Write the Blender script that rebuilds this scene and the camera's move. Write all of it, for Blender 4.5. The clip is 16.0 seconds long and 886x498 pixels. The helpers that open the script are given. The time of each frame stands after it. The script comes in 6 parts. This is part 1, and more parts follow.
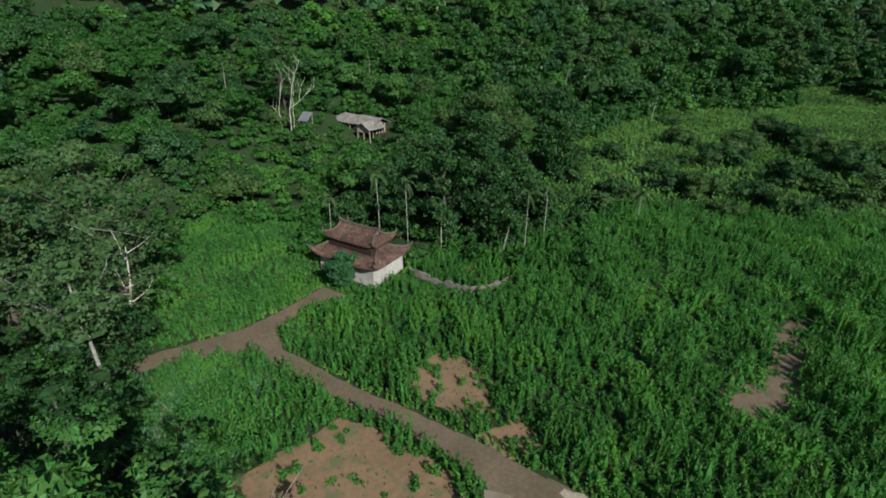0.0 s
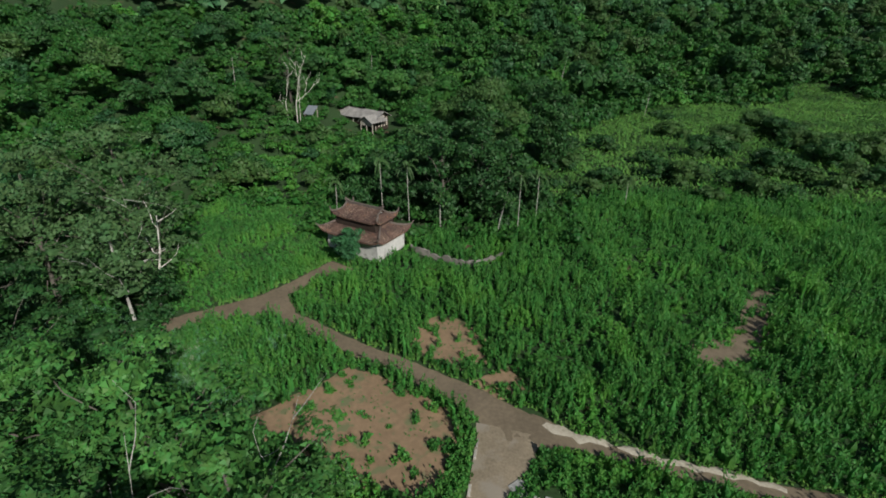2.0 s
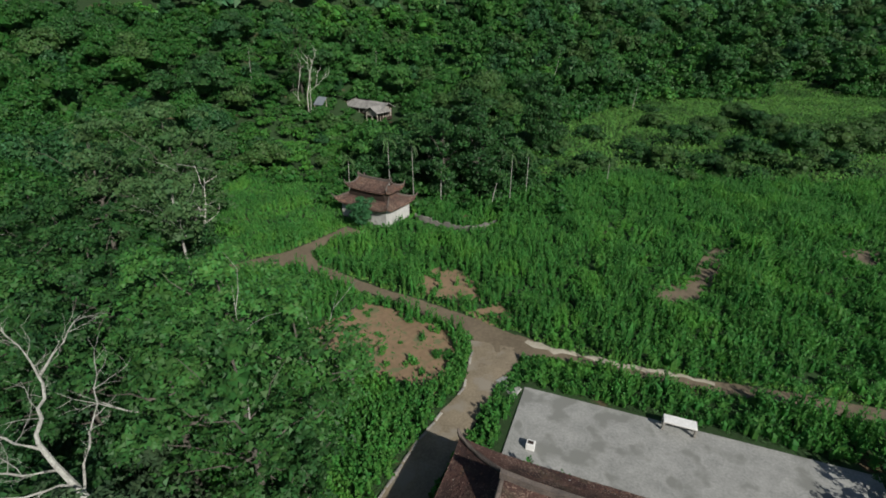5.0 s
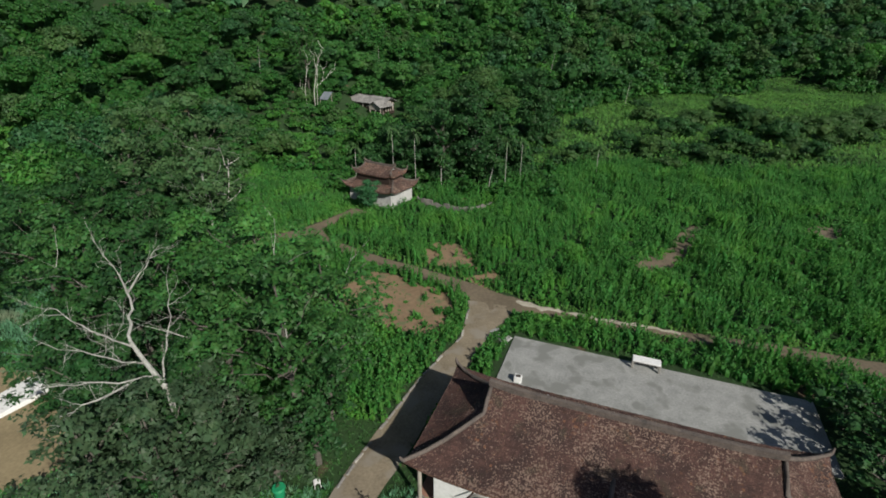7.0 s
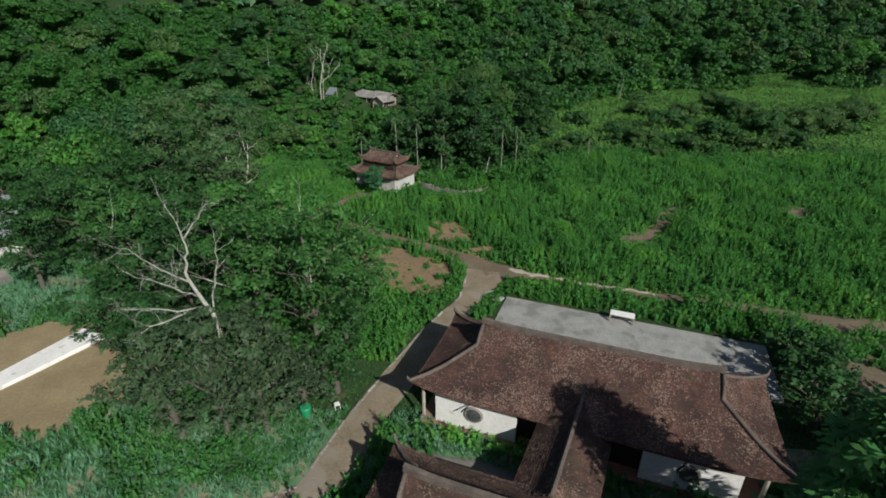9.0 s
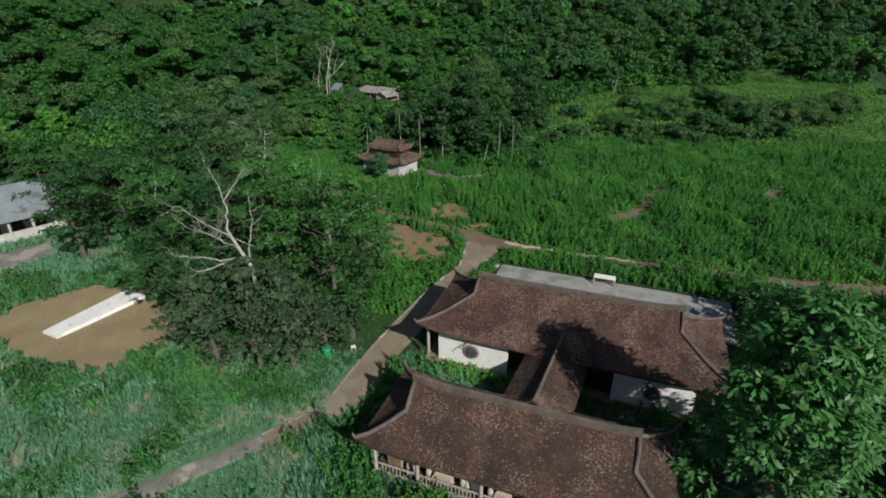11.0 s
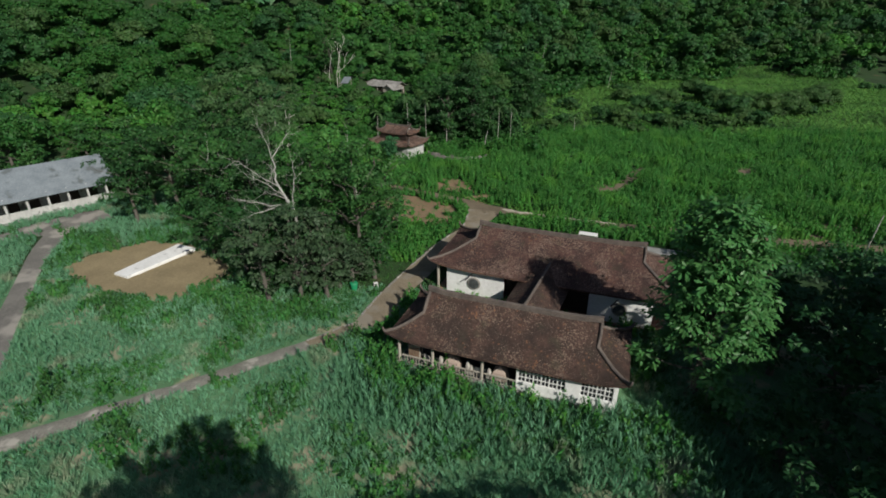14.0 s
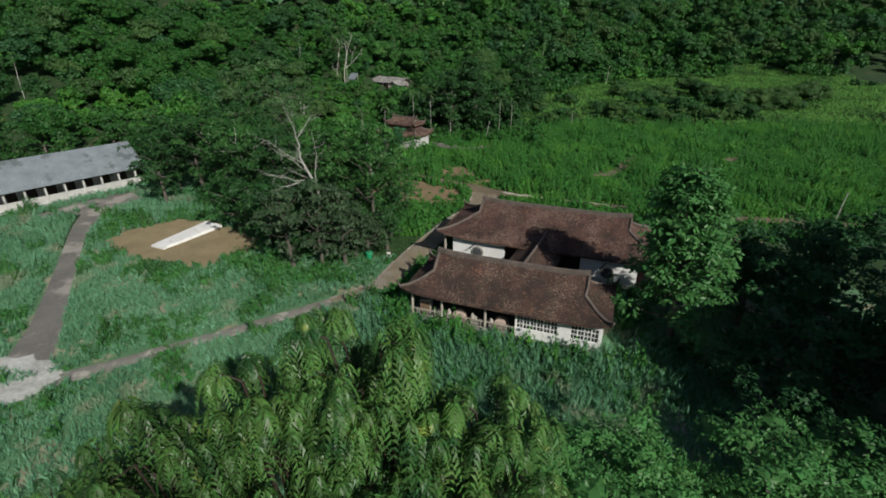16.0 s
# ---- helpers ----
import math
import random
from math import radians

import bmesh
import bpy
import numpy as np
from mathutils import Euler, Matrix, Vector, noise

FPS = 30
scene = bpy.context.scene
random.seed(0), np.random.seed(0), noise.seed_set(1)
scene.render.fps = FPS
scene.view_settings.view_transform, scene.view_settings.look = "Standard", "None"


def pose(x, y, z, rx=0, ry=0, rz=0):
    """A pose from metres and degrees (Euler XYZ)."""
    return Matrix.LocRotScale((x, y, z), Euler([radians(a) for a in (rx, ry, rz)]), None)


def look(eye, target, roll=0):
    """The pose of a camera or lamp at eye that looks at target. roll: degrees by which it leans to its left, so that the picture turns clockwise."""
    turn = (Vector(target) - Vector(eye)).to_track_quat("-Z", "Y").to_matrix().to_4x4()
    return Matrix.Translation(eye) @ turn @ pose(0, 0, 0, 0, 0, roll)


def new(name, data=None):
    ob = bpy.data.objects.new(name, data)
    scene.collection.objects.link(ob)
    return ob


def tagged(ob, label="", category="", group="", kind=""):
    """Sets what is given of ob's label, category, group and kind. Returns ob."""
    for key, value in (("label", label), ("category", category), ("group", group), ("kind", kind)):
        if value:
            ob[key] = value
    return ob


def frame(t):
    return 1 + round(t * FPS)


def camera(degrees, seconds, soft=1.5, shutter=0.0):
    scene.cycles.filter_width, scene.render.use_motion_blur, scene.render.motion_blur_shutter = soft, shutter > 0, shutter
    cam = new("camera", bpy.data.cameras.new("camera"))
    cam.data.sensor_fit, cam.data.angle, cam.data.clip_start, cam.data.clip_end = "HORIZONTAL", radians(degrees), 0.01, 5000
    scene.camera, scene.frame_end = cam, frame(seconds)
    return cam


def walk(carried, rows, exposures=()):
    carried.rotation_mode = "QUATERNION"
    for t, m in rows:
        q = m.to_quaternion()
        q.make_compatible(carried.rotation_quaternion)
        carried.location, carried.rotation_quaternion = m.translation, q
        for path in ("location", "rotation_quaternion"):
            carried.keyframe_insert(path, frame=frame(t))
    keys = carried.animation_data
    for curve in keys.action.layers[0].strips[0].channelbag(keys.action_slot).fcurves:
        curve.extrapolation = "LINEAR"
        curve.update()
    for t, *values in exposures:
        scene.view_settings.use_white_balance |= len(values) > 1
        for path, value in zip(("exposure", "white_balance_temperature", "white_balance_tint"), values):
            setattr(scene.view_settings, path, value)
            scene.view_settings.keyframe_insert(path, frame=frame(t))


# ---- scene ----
cam = camera(84.0, 16.0, 1.8)
PATH = [
    (0, (-0.152, -0.372, 28.089), (-1.632, 17.640, 19.524), 0.22),
    (1, (0.288, -2.764, 27.735), (-1.225, 15.252, 19.184), 0.14),
    (2, (0.547, -5.610, 27.474), (-0.963, 12.412, 18.934), 0.20),
    (3, (0.729, -8.722, 27.279), (-0.761, 9.305, 18.746), 0.30),
    (4, (0.904, -11.963, 27.127), (-0.564, 6.068, 18.598), 0.38),
    (5, (1.113, -15.245, 26.999), (-0.342, 2.786, 18.468), 0.42),
    (6, (1.368, -18.516, 26.876), (-0.084, -0.488, 18.341), 0.40),
    (7, (1.664, -21.758, 26.747), (0.202, -3.733, 18.205), 0.32),
    (8, (1.983, -24.970, 26.600), (0.502, -6.950, 18.052), 0.20),
    (9, (2.295, -28.169, 26.430), (0.790, -10.153, 17.877), 0.07),
    (10, (2.572, -31.377, 26.232), (1.043, -13.364, 17.676), -0.06),
    (11, (2.785, -34.611, 26.007), (1.236, -16.599, 17.452), -0.16),
    (12, (2.917, -37.881, 25.759), (1.354, -19.869, 17.209), -0.22),
    (13, (2.962, -41.178, 25.496), (1.392, -23.162, 16.953), -0.23),
    (14, (2.937, -44.464, 25.227), (1.361, -26.445, 16.694), -0.21),
    (15, (2.881, -47.671, 24.970), (1.293, -29.648, 16.445), -0.19),
    (16, (2.867, -50.683, 24.741), (1.245, -32.662, 16.218), -0.23),
]
walk(cam, [(t, look(eye, target, roll)) for t, eye, target, roll in PATH], [(0.0, 0.0), (8.0, 0.0), (12.0, -0.08), (16.0, -0.14)])

# ---------- light ----------
SUN_ELEV, SUN_AZ = 35.0, 143.0
world = bpy.data.worlds.new("sky")
scene.world = world
world.use_nodes = True
wn = world.node_tree.nodes
sky = wn.new("ShaderNodeTexSky")
sky.sky_type, sky.sun_disc = "NISHITA", False
sky.sun_elevation, sky.sun_rotation = radians(SUN_ELEV), radians(SUN_AZ)
world.node_tree.links.new(sky.outputs[0], wn["Background"].inputs[0])
wn["Background"].inputs[1].default_value = 0.060
sun_data = bpy.data.lights.new("sun", "SUN")
sun_data.energy, sun_data.angle, sun_data.color = 5.0, radians(0.6), (1.0, 0.96, 0.88)
sun = new("sun", sun_data)
_az, _el = radians(SUN_AZ), radians(SUN_ELEV)
SUN_DIR = Vector((math.sin(_az) * math.cos(_el), math.cos(_az) * math.cos(_el), math.sin(_el)))
sun.matrix_world = look(SUN_DIR * 100, (0, 0, 0))
scene.view_settings.exposure = 0.0

# ---------- materials ----------


def material(name, base, dark=None, rough=0.8, scale=4.0, fine=30.0, bump=0.3, island=0.0, trans=0.0, metal=0.0, mix=0.6, spec=0.3, third=None, third_at=0.6, third_scale=1.0):
    """A procedural surface: two scales of noise between two colours, a third colour in patches, relief, piece by piece variation."""
    m = bpy.data.materials.new(name)
    m.use_nodes = True
    nt = m.node_tree
    n, l = nt.nodes, nt.links
    bs = n["Principled BSDF"]
    bs.inputs["Roughness"].default_value = rough
    bs.inputs["Metallic"].default_value = metal
    bs.inputs["Specular IOR Level"].default_value = spec
    co = n.new("ShaderNodeTexCoord")
    big = n.new("ShaderNodeTexNoise")
    big.inputs["Scale"].default_value, big.inputs["Detail"].default_value = scale, 5
    small = n.new("ShaderNodeTexNoise")
    small.inputs["Scale"].default_value, small.inputs["Detail"].default_value = fine, 4
    l.new(co.outputs["Object"], big.inputs["Vector"])
    l.new(co.outputs["Object"], small.inputs["Vector"])
    add = n.new("ShaderNodeMath")
    add.operation = "ADD"
    l.new(big.outputs["Fac"], add.inputs[0])
    l.new(small.outputs["Fac"], add.inputs[1])
    ramp = n.new("ShaderNodeMapRange")
    ramp.inputs["From Min"].default_value, ramp.inputs["From Max"].default_value = 1 - mix / 2, 1 + mix / 2
    l.new(add.outputs[0], ramp.inputs["Value"])
    mx = n.new("ShaderNodeMix")
    mx.data_type = "RGBA"
    mx.inputs["A"].default_value = (*(dark or [c * 0.6 for c in base]), 1)
    mx.inputs["B"].default_value = (*base, 1)
    l.new(ramp.outputs[0], mx.inputs["Factor"])
    out = mx.outputs["Result"]
    if third:
        tn = n.new("ShaderNodeTexNoise")
        tn.inputs["Scale"].default_value, tn.inputs["Detail"].default_value = third_scale, 6
        l.new(co.outputs["Object"], tn.inputs["Vector"])
        tr = n.new("ShaderNodeMapRange")
        tr.inputs["From Min"].default_value, tr.inputs["From Max"].default_value = third_at - 0.04, third_at + 0.04
        l.new(tn.outputs["Fac"], tr.inputs["Value"])
        m3 = n.new("ShaderNodeMix")
        m3.data_type = "RGBA"
        m3.inputs["B"].default_value = (*third, 1)
        l.new(out, m3.inputs["A"])
        l.new(tr.outputs[0], m3.inputs["Factor"])
        out = m3.outputs["Result"]
    if island:
        geo = n.new("ShaderNodeNewGeometry")
        oi = n.new("ShaderNodeObjectInfo")
        ad = n.new("ShaderNodeMath")
        ad.operation = "ADD"
        l.new(geo.outputs["Random Per Island"], ad.inputs[0])
        l.new(oi.outputs["Random"], ad.inputs[1])
        vr = n.new("ShaderNodeMapRange")
        vr.inputs["From Max"].default_value = 2.0
        vr.inputs["To Min"].default_value, vr.inputs["To Max"].default_value = 1 - island, 1 + island
        l.new(ad.outputs[0], vr.inputs["Value"])
        hs = n.new("ShaderNodeHueSaturation")
        l.new(vr.outputs[0], hs.inputs["Value"])
        hr = n.new("ShaderNodeMapRange")
        hr.inputs["To Min"].default_value, hr.inputs["To Max"].default_value = 0.485, 0.515
        l.new(geo.outputs["Random Per Island"], hr.inputs["Value"])
        l.new(hr.outputs[0], hs.inputs["Hue"])
        l.new(out, hs.inputs["Color"])
        out = hs.outputs[0]
    l.new(out, bs.inputs["Base Color"])
    if bump:
        bp = n.new("ShaderNodeBump")
        bp.inputs["Strength"].default_value, bp.inputs["Distance"].default_value = bump, 0.05
        l.new(small.outputs["Fac"], bp.inputs["Height"])
        l.new(bp.outputs[0], bs.inputs["Normal"])
    if trans:
        tl = n.new("ShaderNodeBsdfTranslucent")
        l.new(out, tl.inputs["Color"])
        ms = n.new("ShaderNodeMixShader")
        ms.inputs[0].default_value = trans
        l.new(bs.outputs[0], ms.inputs[1])
        l.new(tl.outputs[0], ms.inputs[2])
        l.new(ms.outputs[0], n["Material Output"].inputs[0])
    return m


def leafy(name, base, dark, scale=0.15, trans=0.3, island=0.28, rough=0.55, third=None, third_at=0.6, third_scale=0.05):
    return material(name, base, dark, rough, scale, 1.2, 0.0, island, trans, 0, 0.5, 0.25, third, third_at, third_scale)


# Soil and weeds, coloured darker so gaps between plants read as shade.
GROUND = material("shade_darkened_soil_and_weeds", (0.026, 0.064, 0.018), (0.016, 0.034, 0.011), 0.95, 0.15, 2.5, 0.5, third=(0.085, 0.062, 0.036), third_at=0.66, third_scale=0.3)
DIRT = material("packed_dirt", (0.172, 0.138, 0.094), (0.110, 0.089, 0.061), 0.95, 0.35, 3.0, 0.4)
SOIL = material("bare_orange_soil", (0.250, 0.172, 0.104), (0.165, 0.116, 0.070), 0.95, 0.3, 2.5, 0.5, third=(0.13, 0.14, 0.07), third_at=0.6, third_scale=0.9)
TAN = material("pale_packed_earth", (0.258, 0.214, 0.150), (0.150, 0.124, 0.087), 0.95, 0.5, 6.0, 0.5, third=(0.235, 0.208, 0.165), third_at=0.56, third_scale=0.35)
WORN = material("worn_path_concrete", (0.259, 0.251, 0.219), (0.135, 0.129, 0.109), 0.95, 0.7, 7.0, 0.5, third=(0.36, 0.34, 0.30), third_at=0.6, third_scale=0.7)
YARD_SOIL = material("pale_yard_earth", (0.290, 0.234, 0.136), (0.195, 0.156, 0.090), 0.95, 0.4, 5.0, 0.5)
PALE_CONCRETE = material("pale_bleached_concrete", (0.52, 0.52, 0.50), (0.30, 0.30, 0.28), 0.9, 0.6, 3.0, 0.2)
YARD_TURF = material("thin_turf_over_sandy_soil", (0.105, 0.215, 0.110), (0.070, 0.150, 0.070), 0.95, 0.25, 1.5, 0.3, third=(0.27, 0.255, 0.175), third_at=0.58, third_scale=0.28)
SAND = material("pale_sandy_verge", (0.43, 0.40, 0.33), (0.27, 0.24, 0.185), 0.95, 0.8, 6.0, 0.4)
CONCRETE = material("weathered_concrete", (0.345, 0.346, 0.330), (0.205, 0.210, 0.200), 0.85, 0.9, 6.0, 0.25, third=(0.190, 0.194, 0.180), third_at=0.57, third_scale=0.45)
OLD_CONCRETE = material("dull_old_concrete", (0.20, 0.19, 0.17), (0.12, 0.115, 0.105), 0.9, 0.4, 5.0, 0.25, third=(0.30, 0.28, 0.25), third_at=0.6, third_scale=0.25)
PLASTER = material("white_plaster", (0.78, 0.78, 0.77), (0.62, 0.62, 0.60), 0.85, 0.8, 5.0, 0.15, third=(0.45, 0.45, 0.43), third_at=0.68, third_scale=1.2)
GREY_PLASTER = material("stained_grey_plaster", (0.52, 0.52, 0.50), (0.33, 0.33, 0.32), 0.9, 0.9, 6.0, 0.2, third=(0.2, 0.2, 0.19), third_at=0.62, third_scale=1.0)


def tile_material(name, base, dark, fleck, fleck_at=0.80):
    """Small clay tiles: each its own tone, courses as relief, blotches of grime, pale flecks of litter and chipped tiles."""
    m = bpy.data.materials.new(name)
    m.use_nodes = True
    n, l = m.node_tree.nodes, m.node_tree.links
    bs = n["Principled BSDF"]
    bs.inputs["Roughness"].default_value, bs.inputs["Specular IOR Level"].default_value = 0.85, 0.25
    co = n.new("ShaderNodeTexCoord")

    def vor(scale, feature="F1"):
        v = n.new("ShaderNodeTexVoronoi")
        v.inputs["Scale"].default_value = scale
        v.feature = feature
        l.new(co.outputs["Object"], v.inputs["Vector"])
        return v

    def noi(scale, detail=5.0):
        v = n.new("ShaderNodeTexNoise")
        v.inputs["Scale"].default_value, v.inputs["Detail"].default_value = scale, detail
        l.new(co.outputs["Object"], v.inputs["Vector"])
        return v.outputs["Fac"]

    def rng_(value, a, b, c=0.0, d=1.0):
        r = n.new("ShaderNodeMapRange")
        for k, q in zip(("From Min", "From Max", "To Min", "To Max"), (a, b, c, d)):
            r.inputs[k].default_value = q
        l.new(value, r.inputs["Value"])
        return r.outputs[0]

    def mixc(f, a, b):
        x = n.new("ShaderNodeMix")
        x.data_type = "RGBA"
        l.new(f, x.inputs["Factor"])
        for k, q in (("A", a), ("B", b)):
            if isinstance(q, tuple):
                x.inputs[k].default_value = (*q, 1)
            else:
                l.new(q, x.inputs[k])
        return x.outputs["Result"]

    def math_(op, a, b):
        x = n.new("ShaderNodeMath")
        x.operation = op
        for i, q in enumerate((a, b)):
            if isinstance(q, float):
                x.inputs[i].default_value = q
            else:
                l.new(q, x.inputs[i])
        return x.outputs[0]

    cell = n.new("ShaderNodeSeparateColor")
    l.new(vor(5.5).outputs["Color"], cell.inputs[0])
    col = mixc(rng_(noi(0.45), 0.35, 0.65), dark, base)
    col = mixc(math_("MULTIPLY", cell.outputs[0], 0.4), col, tuple(c * 0.45 for c in dark))
    col = mixc(rng_(noi(1.6), 0.55, 0.75, 0.0, 0.7), col, tuple(c * 1.5 for c in base))
    grain = math_("ADD", noi(18.0, 1.5), math_("MULTIPLY", noi(1.8, 2.0), 0.4))
    dens = rng_(noi(0.4), 0.35, 0.65, 0.07, -0.03)
    grain = math_("SUBTRACT", grain, dens)
    col = mixc(rng_(grain, fleck_at, fleck_at + 0.05, 0.0, 0.7), col, fleck)
    col = mixc(rng_(grain, fleck_at + 0.08, fleck_at + 0.12, 0.0, 0.9), col, tuple(c * 1.45 for c in fleck))
    moss = math_("MULTIPLY", rng_(noi(3.4, 4.0), 0.56, 0.66), rng_(noi(0.3), 0.45, 0.6))
    col = mixc(moss, col, tuple(c * 0.6 for c in dark))
    l.new(col, bs.inputs["Base Color"])
    bp = n.new("ShaderNodeBump")
    bp.inputs["Strength"].default_value, bp.inputs["Distance"].default_value = 0.9, 0.06
    l.new(math_("ADD", cell.outputs[1], noi(9.0)), bp.inputs["Height"])
    l.new(bp.outputs[0], bs.inputs["Normal"])
    return m


TILES = tile_material("aged_brown_clay_tiles", (0.110, 0.060, 0.048), (0.056, 0.034, 0.030), (0.235, 0.145, 0.095), 0.75)
TILES_DARK = tile_material("darkened_brown_clay_tiles", (0.080, 0.050, 0.041), (0.043, 0.029, 0.026), (0.180, 0.114, 0.076), 0.79)
TILES_RED = tile_material("red_clay_tiles", (0.140, 0.082, 0.061), (0.070, 0.045, 0.038), (0.27, 0.17, 0.12), 0.76)


def piece_tile_material(name, base, dark, fleck, orange, lots=0.8):
    """Clay tiles laid as pieces: each its own tone, pale or orange where newer or littered, in drifts."""
    m = bpy.data.materials.new(name)
    m.use_nodes = True
    n, l = m.node_tree.nodes, m.node_tree.links
    bs = n["Principled BSDF"]
    bs.inputs["Roughness"].default_value, bs.inputs["Specular IOR Level"].default_value = 0.82, 0.25
    co, geo = n.new("ShaderNodeTexCoord"), n.new("ShaderNodeNewGeometry")

    def noi(scale, detail=4.0):
        v = n.new("ShaderNodeTexNoise")
        v.inputs["Scale"].default_value, v.inputs["Detail"].default_value = scale, detail
        l.new(co.outputs["Object"], v.inputs["Vector"])
        return v.outputs["Fac"]

    def ramp(value, a, b, c=0.0, d=1.0):
        r = n.new("ShaderNodeMapRange")
        for k, q in zip(("From Min", "From Max", "To Min", "To Max"), (a, b, c, d)):
            r.inputs[k].default_value = q
        l.new(value, r.inputs["Value"])
        return r.outputs[0]

    def two(op, a, b):
        x = n.new("ShaderNodeMath")
        x.operation = op
        for i, q in enumerate((a, b)):
            if isinstance(q, float):
                x.inputs[i].default_value = q
            else:
                l.new(q, x.inputs[i])
        return x.outputs[0]

    def blend(f, a, b):
        x = n.new("ShaderNodeMix")
        x.data_type = "RGBA"
        l.new(f, x.inputs["Factor"])
        for k, q in (("A", a), ("B", b)):
            if isinstance(q, tuple):
                x.inputs[k].default_value = (*q, 1)
            else:
                l.new(q, x.inputs[k])
        return x.outputs["Result"]

    own = geo.outputs["Random Per Island"]
    other = two("FRACT", two("MULTIPLY", own, 37.7), 0.0)
    col = blend(ramp(noi(0.7, 5.0), 0.4, 0.6), dark, base)
    col = blend(ramp(own, 0.0, 1.0, 0.0, 0.5), col, tuple(c * 0.42 for c in dark))
    drift = ramp(noi(0.4, 4.0), 0.36, 0.64, lots + 0.09, lots - 0.08)
    specks = two("ADD", noi(10.0, 3.0), two("MULTIPLY", other, 0.12))
    col = blend(ramp(two("SUBTRACT", specks, drift), 0.0, 0.05, 0.0, 0.8), col, fleck)
    warm = two("MULTIPLY", two("GREATER_THAN", own, 0.93), ramp(noi(0.6, 3.0), 0.5, 0.62))
    col = blend(two("MULTIPLY", warm, 0.9), col, orange)
    col = blend(ramp(noi(14.0), 0.35, 0.75, 0.0, 0.35), col, tuple(c * 0.5 for c in dark))
    col = blend(ramp(noi(2.6), 0.58, 0.72, 0.0, 0.5), col, tuple(c * 0.8 for c in dark))
    col = blend(ramp(noi(0.9, 5.0), 0.55, 0.7, 0.0, 0.45), col, (0.058, 0.056, 0.036))
    l.new(col, bs.inputs["Base Color"])
    bp = n.new("ShaderNodeBump")
    bp.inputs["Strength"].default_value, bp.inputs["Distance"].default_value = 0.5, 0.02
    l.new(noi(22.0), bp.inputs["Height"])
    l.new(bp.outputs[0], bs.inputs["Normal"])
    return m


TILE_PIECES = piece_tile_material("small_clay_tiles", (0.122, 0.066, 0.054), (0.060, 0.037, 0.033), (0.290, 0.205, 0.160), (0.20, 0.098, 0.058), 0.632)
TILE_PIECES_OLD = piece_tile_material("old_small_clay_tiles", (0.104, 0.061, 0.048), (0.052, 0.036, 0.030), (0.260, 0.190, 0.145), (0.21, 0.105, 0.06), 0.655)
TILE_PIECES_RED = piece_tile_material("red_small_clay_tiles", (0.150, 0.090, 0.070), (0.080, 0.052, 0.044), (0.34, 0.25, 0.19), (0.24, 0.12, 0.07), 0.64)
CAP = material("mossy_roof_cap", (0.16, 0.13, 0.11), (0.07, 0.06, 0.055), 0.9, 1.5, 10.0, 0.5)
WOOD = material("weathered_wood", (0.26, 0.18, 0.12), (0.13, 0.085, 0.06), 0.75, 2.0, 20.0, 0.3)
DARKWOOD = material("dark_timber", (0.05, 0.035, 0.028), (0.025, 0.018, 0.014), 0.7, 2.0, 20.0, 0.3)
PALEWOOD = material("pale_grey_timber", (0.45, 0.42, 0.36), (0.28, 0.25, 0.21), 0.8, 2.0, 20.0, 0.2)
BRICK = material("red_brick_base", (0.33, 0.17, 0.12), (0.20, 0.11, 0.08), 0.9, 1.5, 12.0, 0.5)
SLATE = material("grey_sheet_roof", (0.205, 0.235, 0.255), (0.125, 0.148, 0.168), 0.75, 0.7, 6.0, 0.5, third=(0.10, 0.115, 0.12), third_at=0.6, third_scale=0.5)
THATCH = material("grey_board_roof", (0.33, 0.32, 0.30), (0.13, 0.125, 0.12), 0.9, 0.8, 10.0, 0.6)
BARK = material("grey_bark", (0.135, 0.125, 0.105), (0.07, 0.063, 0.053), 0.9, 2.0, 14.0, 0.6)
PALEBARK = material("bleached_bark", (0.46, 0.46, 0.42), (0.17, 0.168, 0.15), 0.9, 2.0, 14.0, 0.4)
WHITEBARK = material("white_bark", (0.66, 0.65, 0.60), (0.42, 0.40, 0.35), 0.85, 2.0, 14.0, 0.3)
STONE = material("grey_stone", (0.32, 0.31, 0.28), (0.16, 0.15, 0.14), 0.9, 2.0, 9.0, 0.5)
PALE_STONE = material("pale_stone", (0.50, 0.48, 0.43), (0.30, 0.28, 0.25), 0.9, 2.0, 9.0, 0.4)
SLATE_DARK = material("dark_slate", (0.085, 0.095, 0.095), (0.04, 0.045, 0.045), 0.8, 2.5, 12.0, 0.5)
CLOTH = material("faded_pink_cloth", (0.46, 0.37, 0.31), (0.32, 0.25, 0.21), 0.9, 2.0, 14.0, 0.2)
GREEN_PLASTIC = material("green_plastic", (0.02, 0.28, 0.12), (0.015, 0.2, 0.09), 0.45, 3.0, 20.0, 0.05)
GLASS = material("dark_window_glass", (0.03, 0.035, 0.04), (0.02, 0.02, 0.025), 0.15, 3.0, 20.0, 0.0, spec=0.6)
LEAF_FOREST = leafy("forest_leaves", (0.042, 0.142, 0.026), (0.019, 0.074, 0.017), 0.06, third=(0.064, 0.200, 0.032), third_at=0.6, third_scale=0.035)
LEAF_DARK = leafy("dark_leaves", (0.036, 0.110, 0.027), (0.017, 0.060, 0.018), 0.2, 0.2)
LEAF_MID = leafy("mid_green_leaves", (0.055, 0.160, 0.035), (0.025, 0.084, 0.023), 0.2, 0.2)
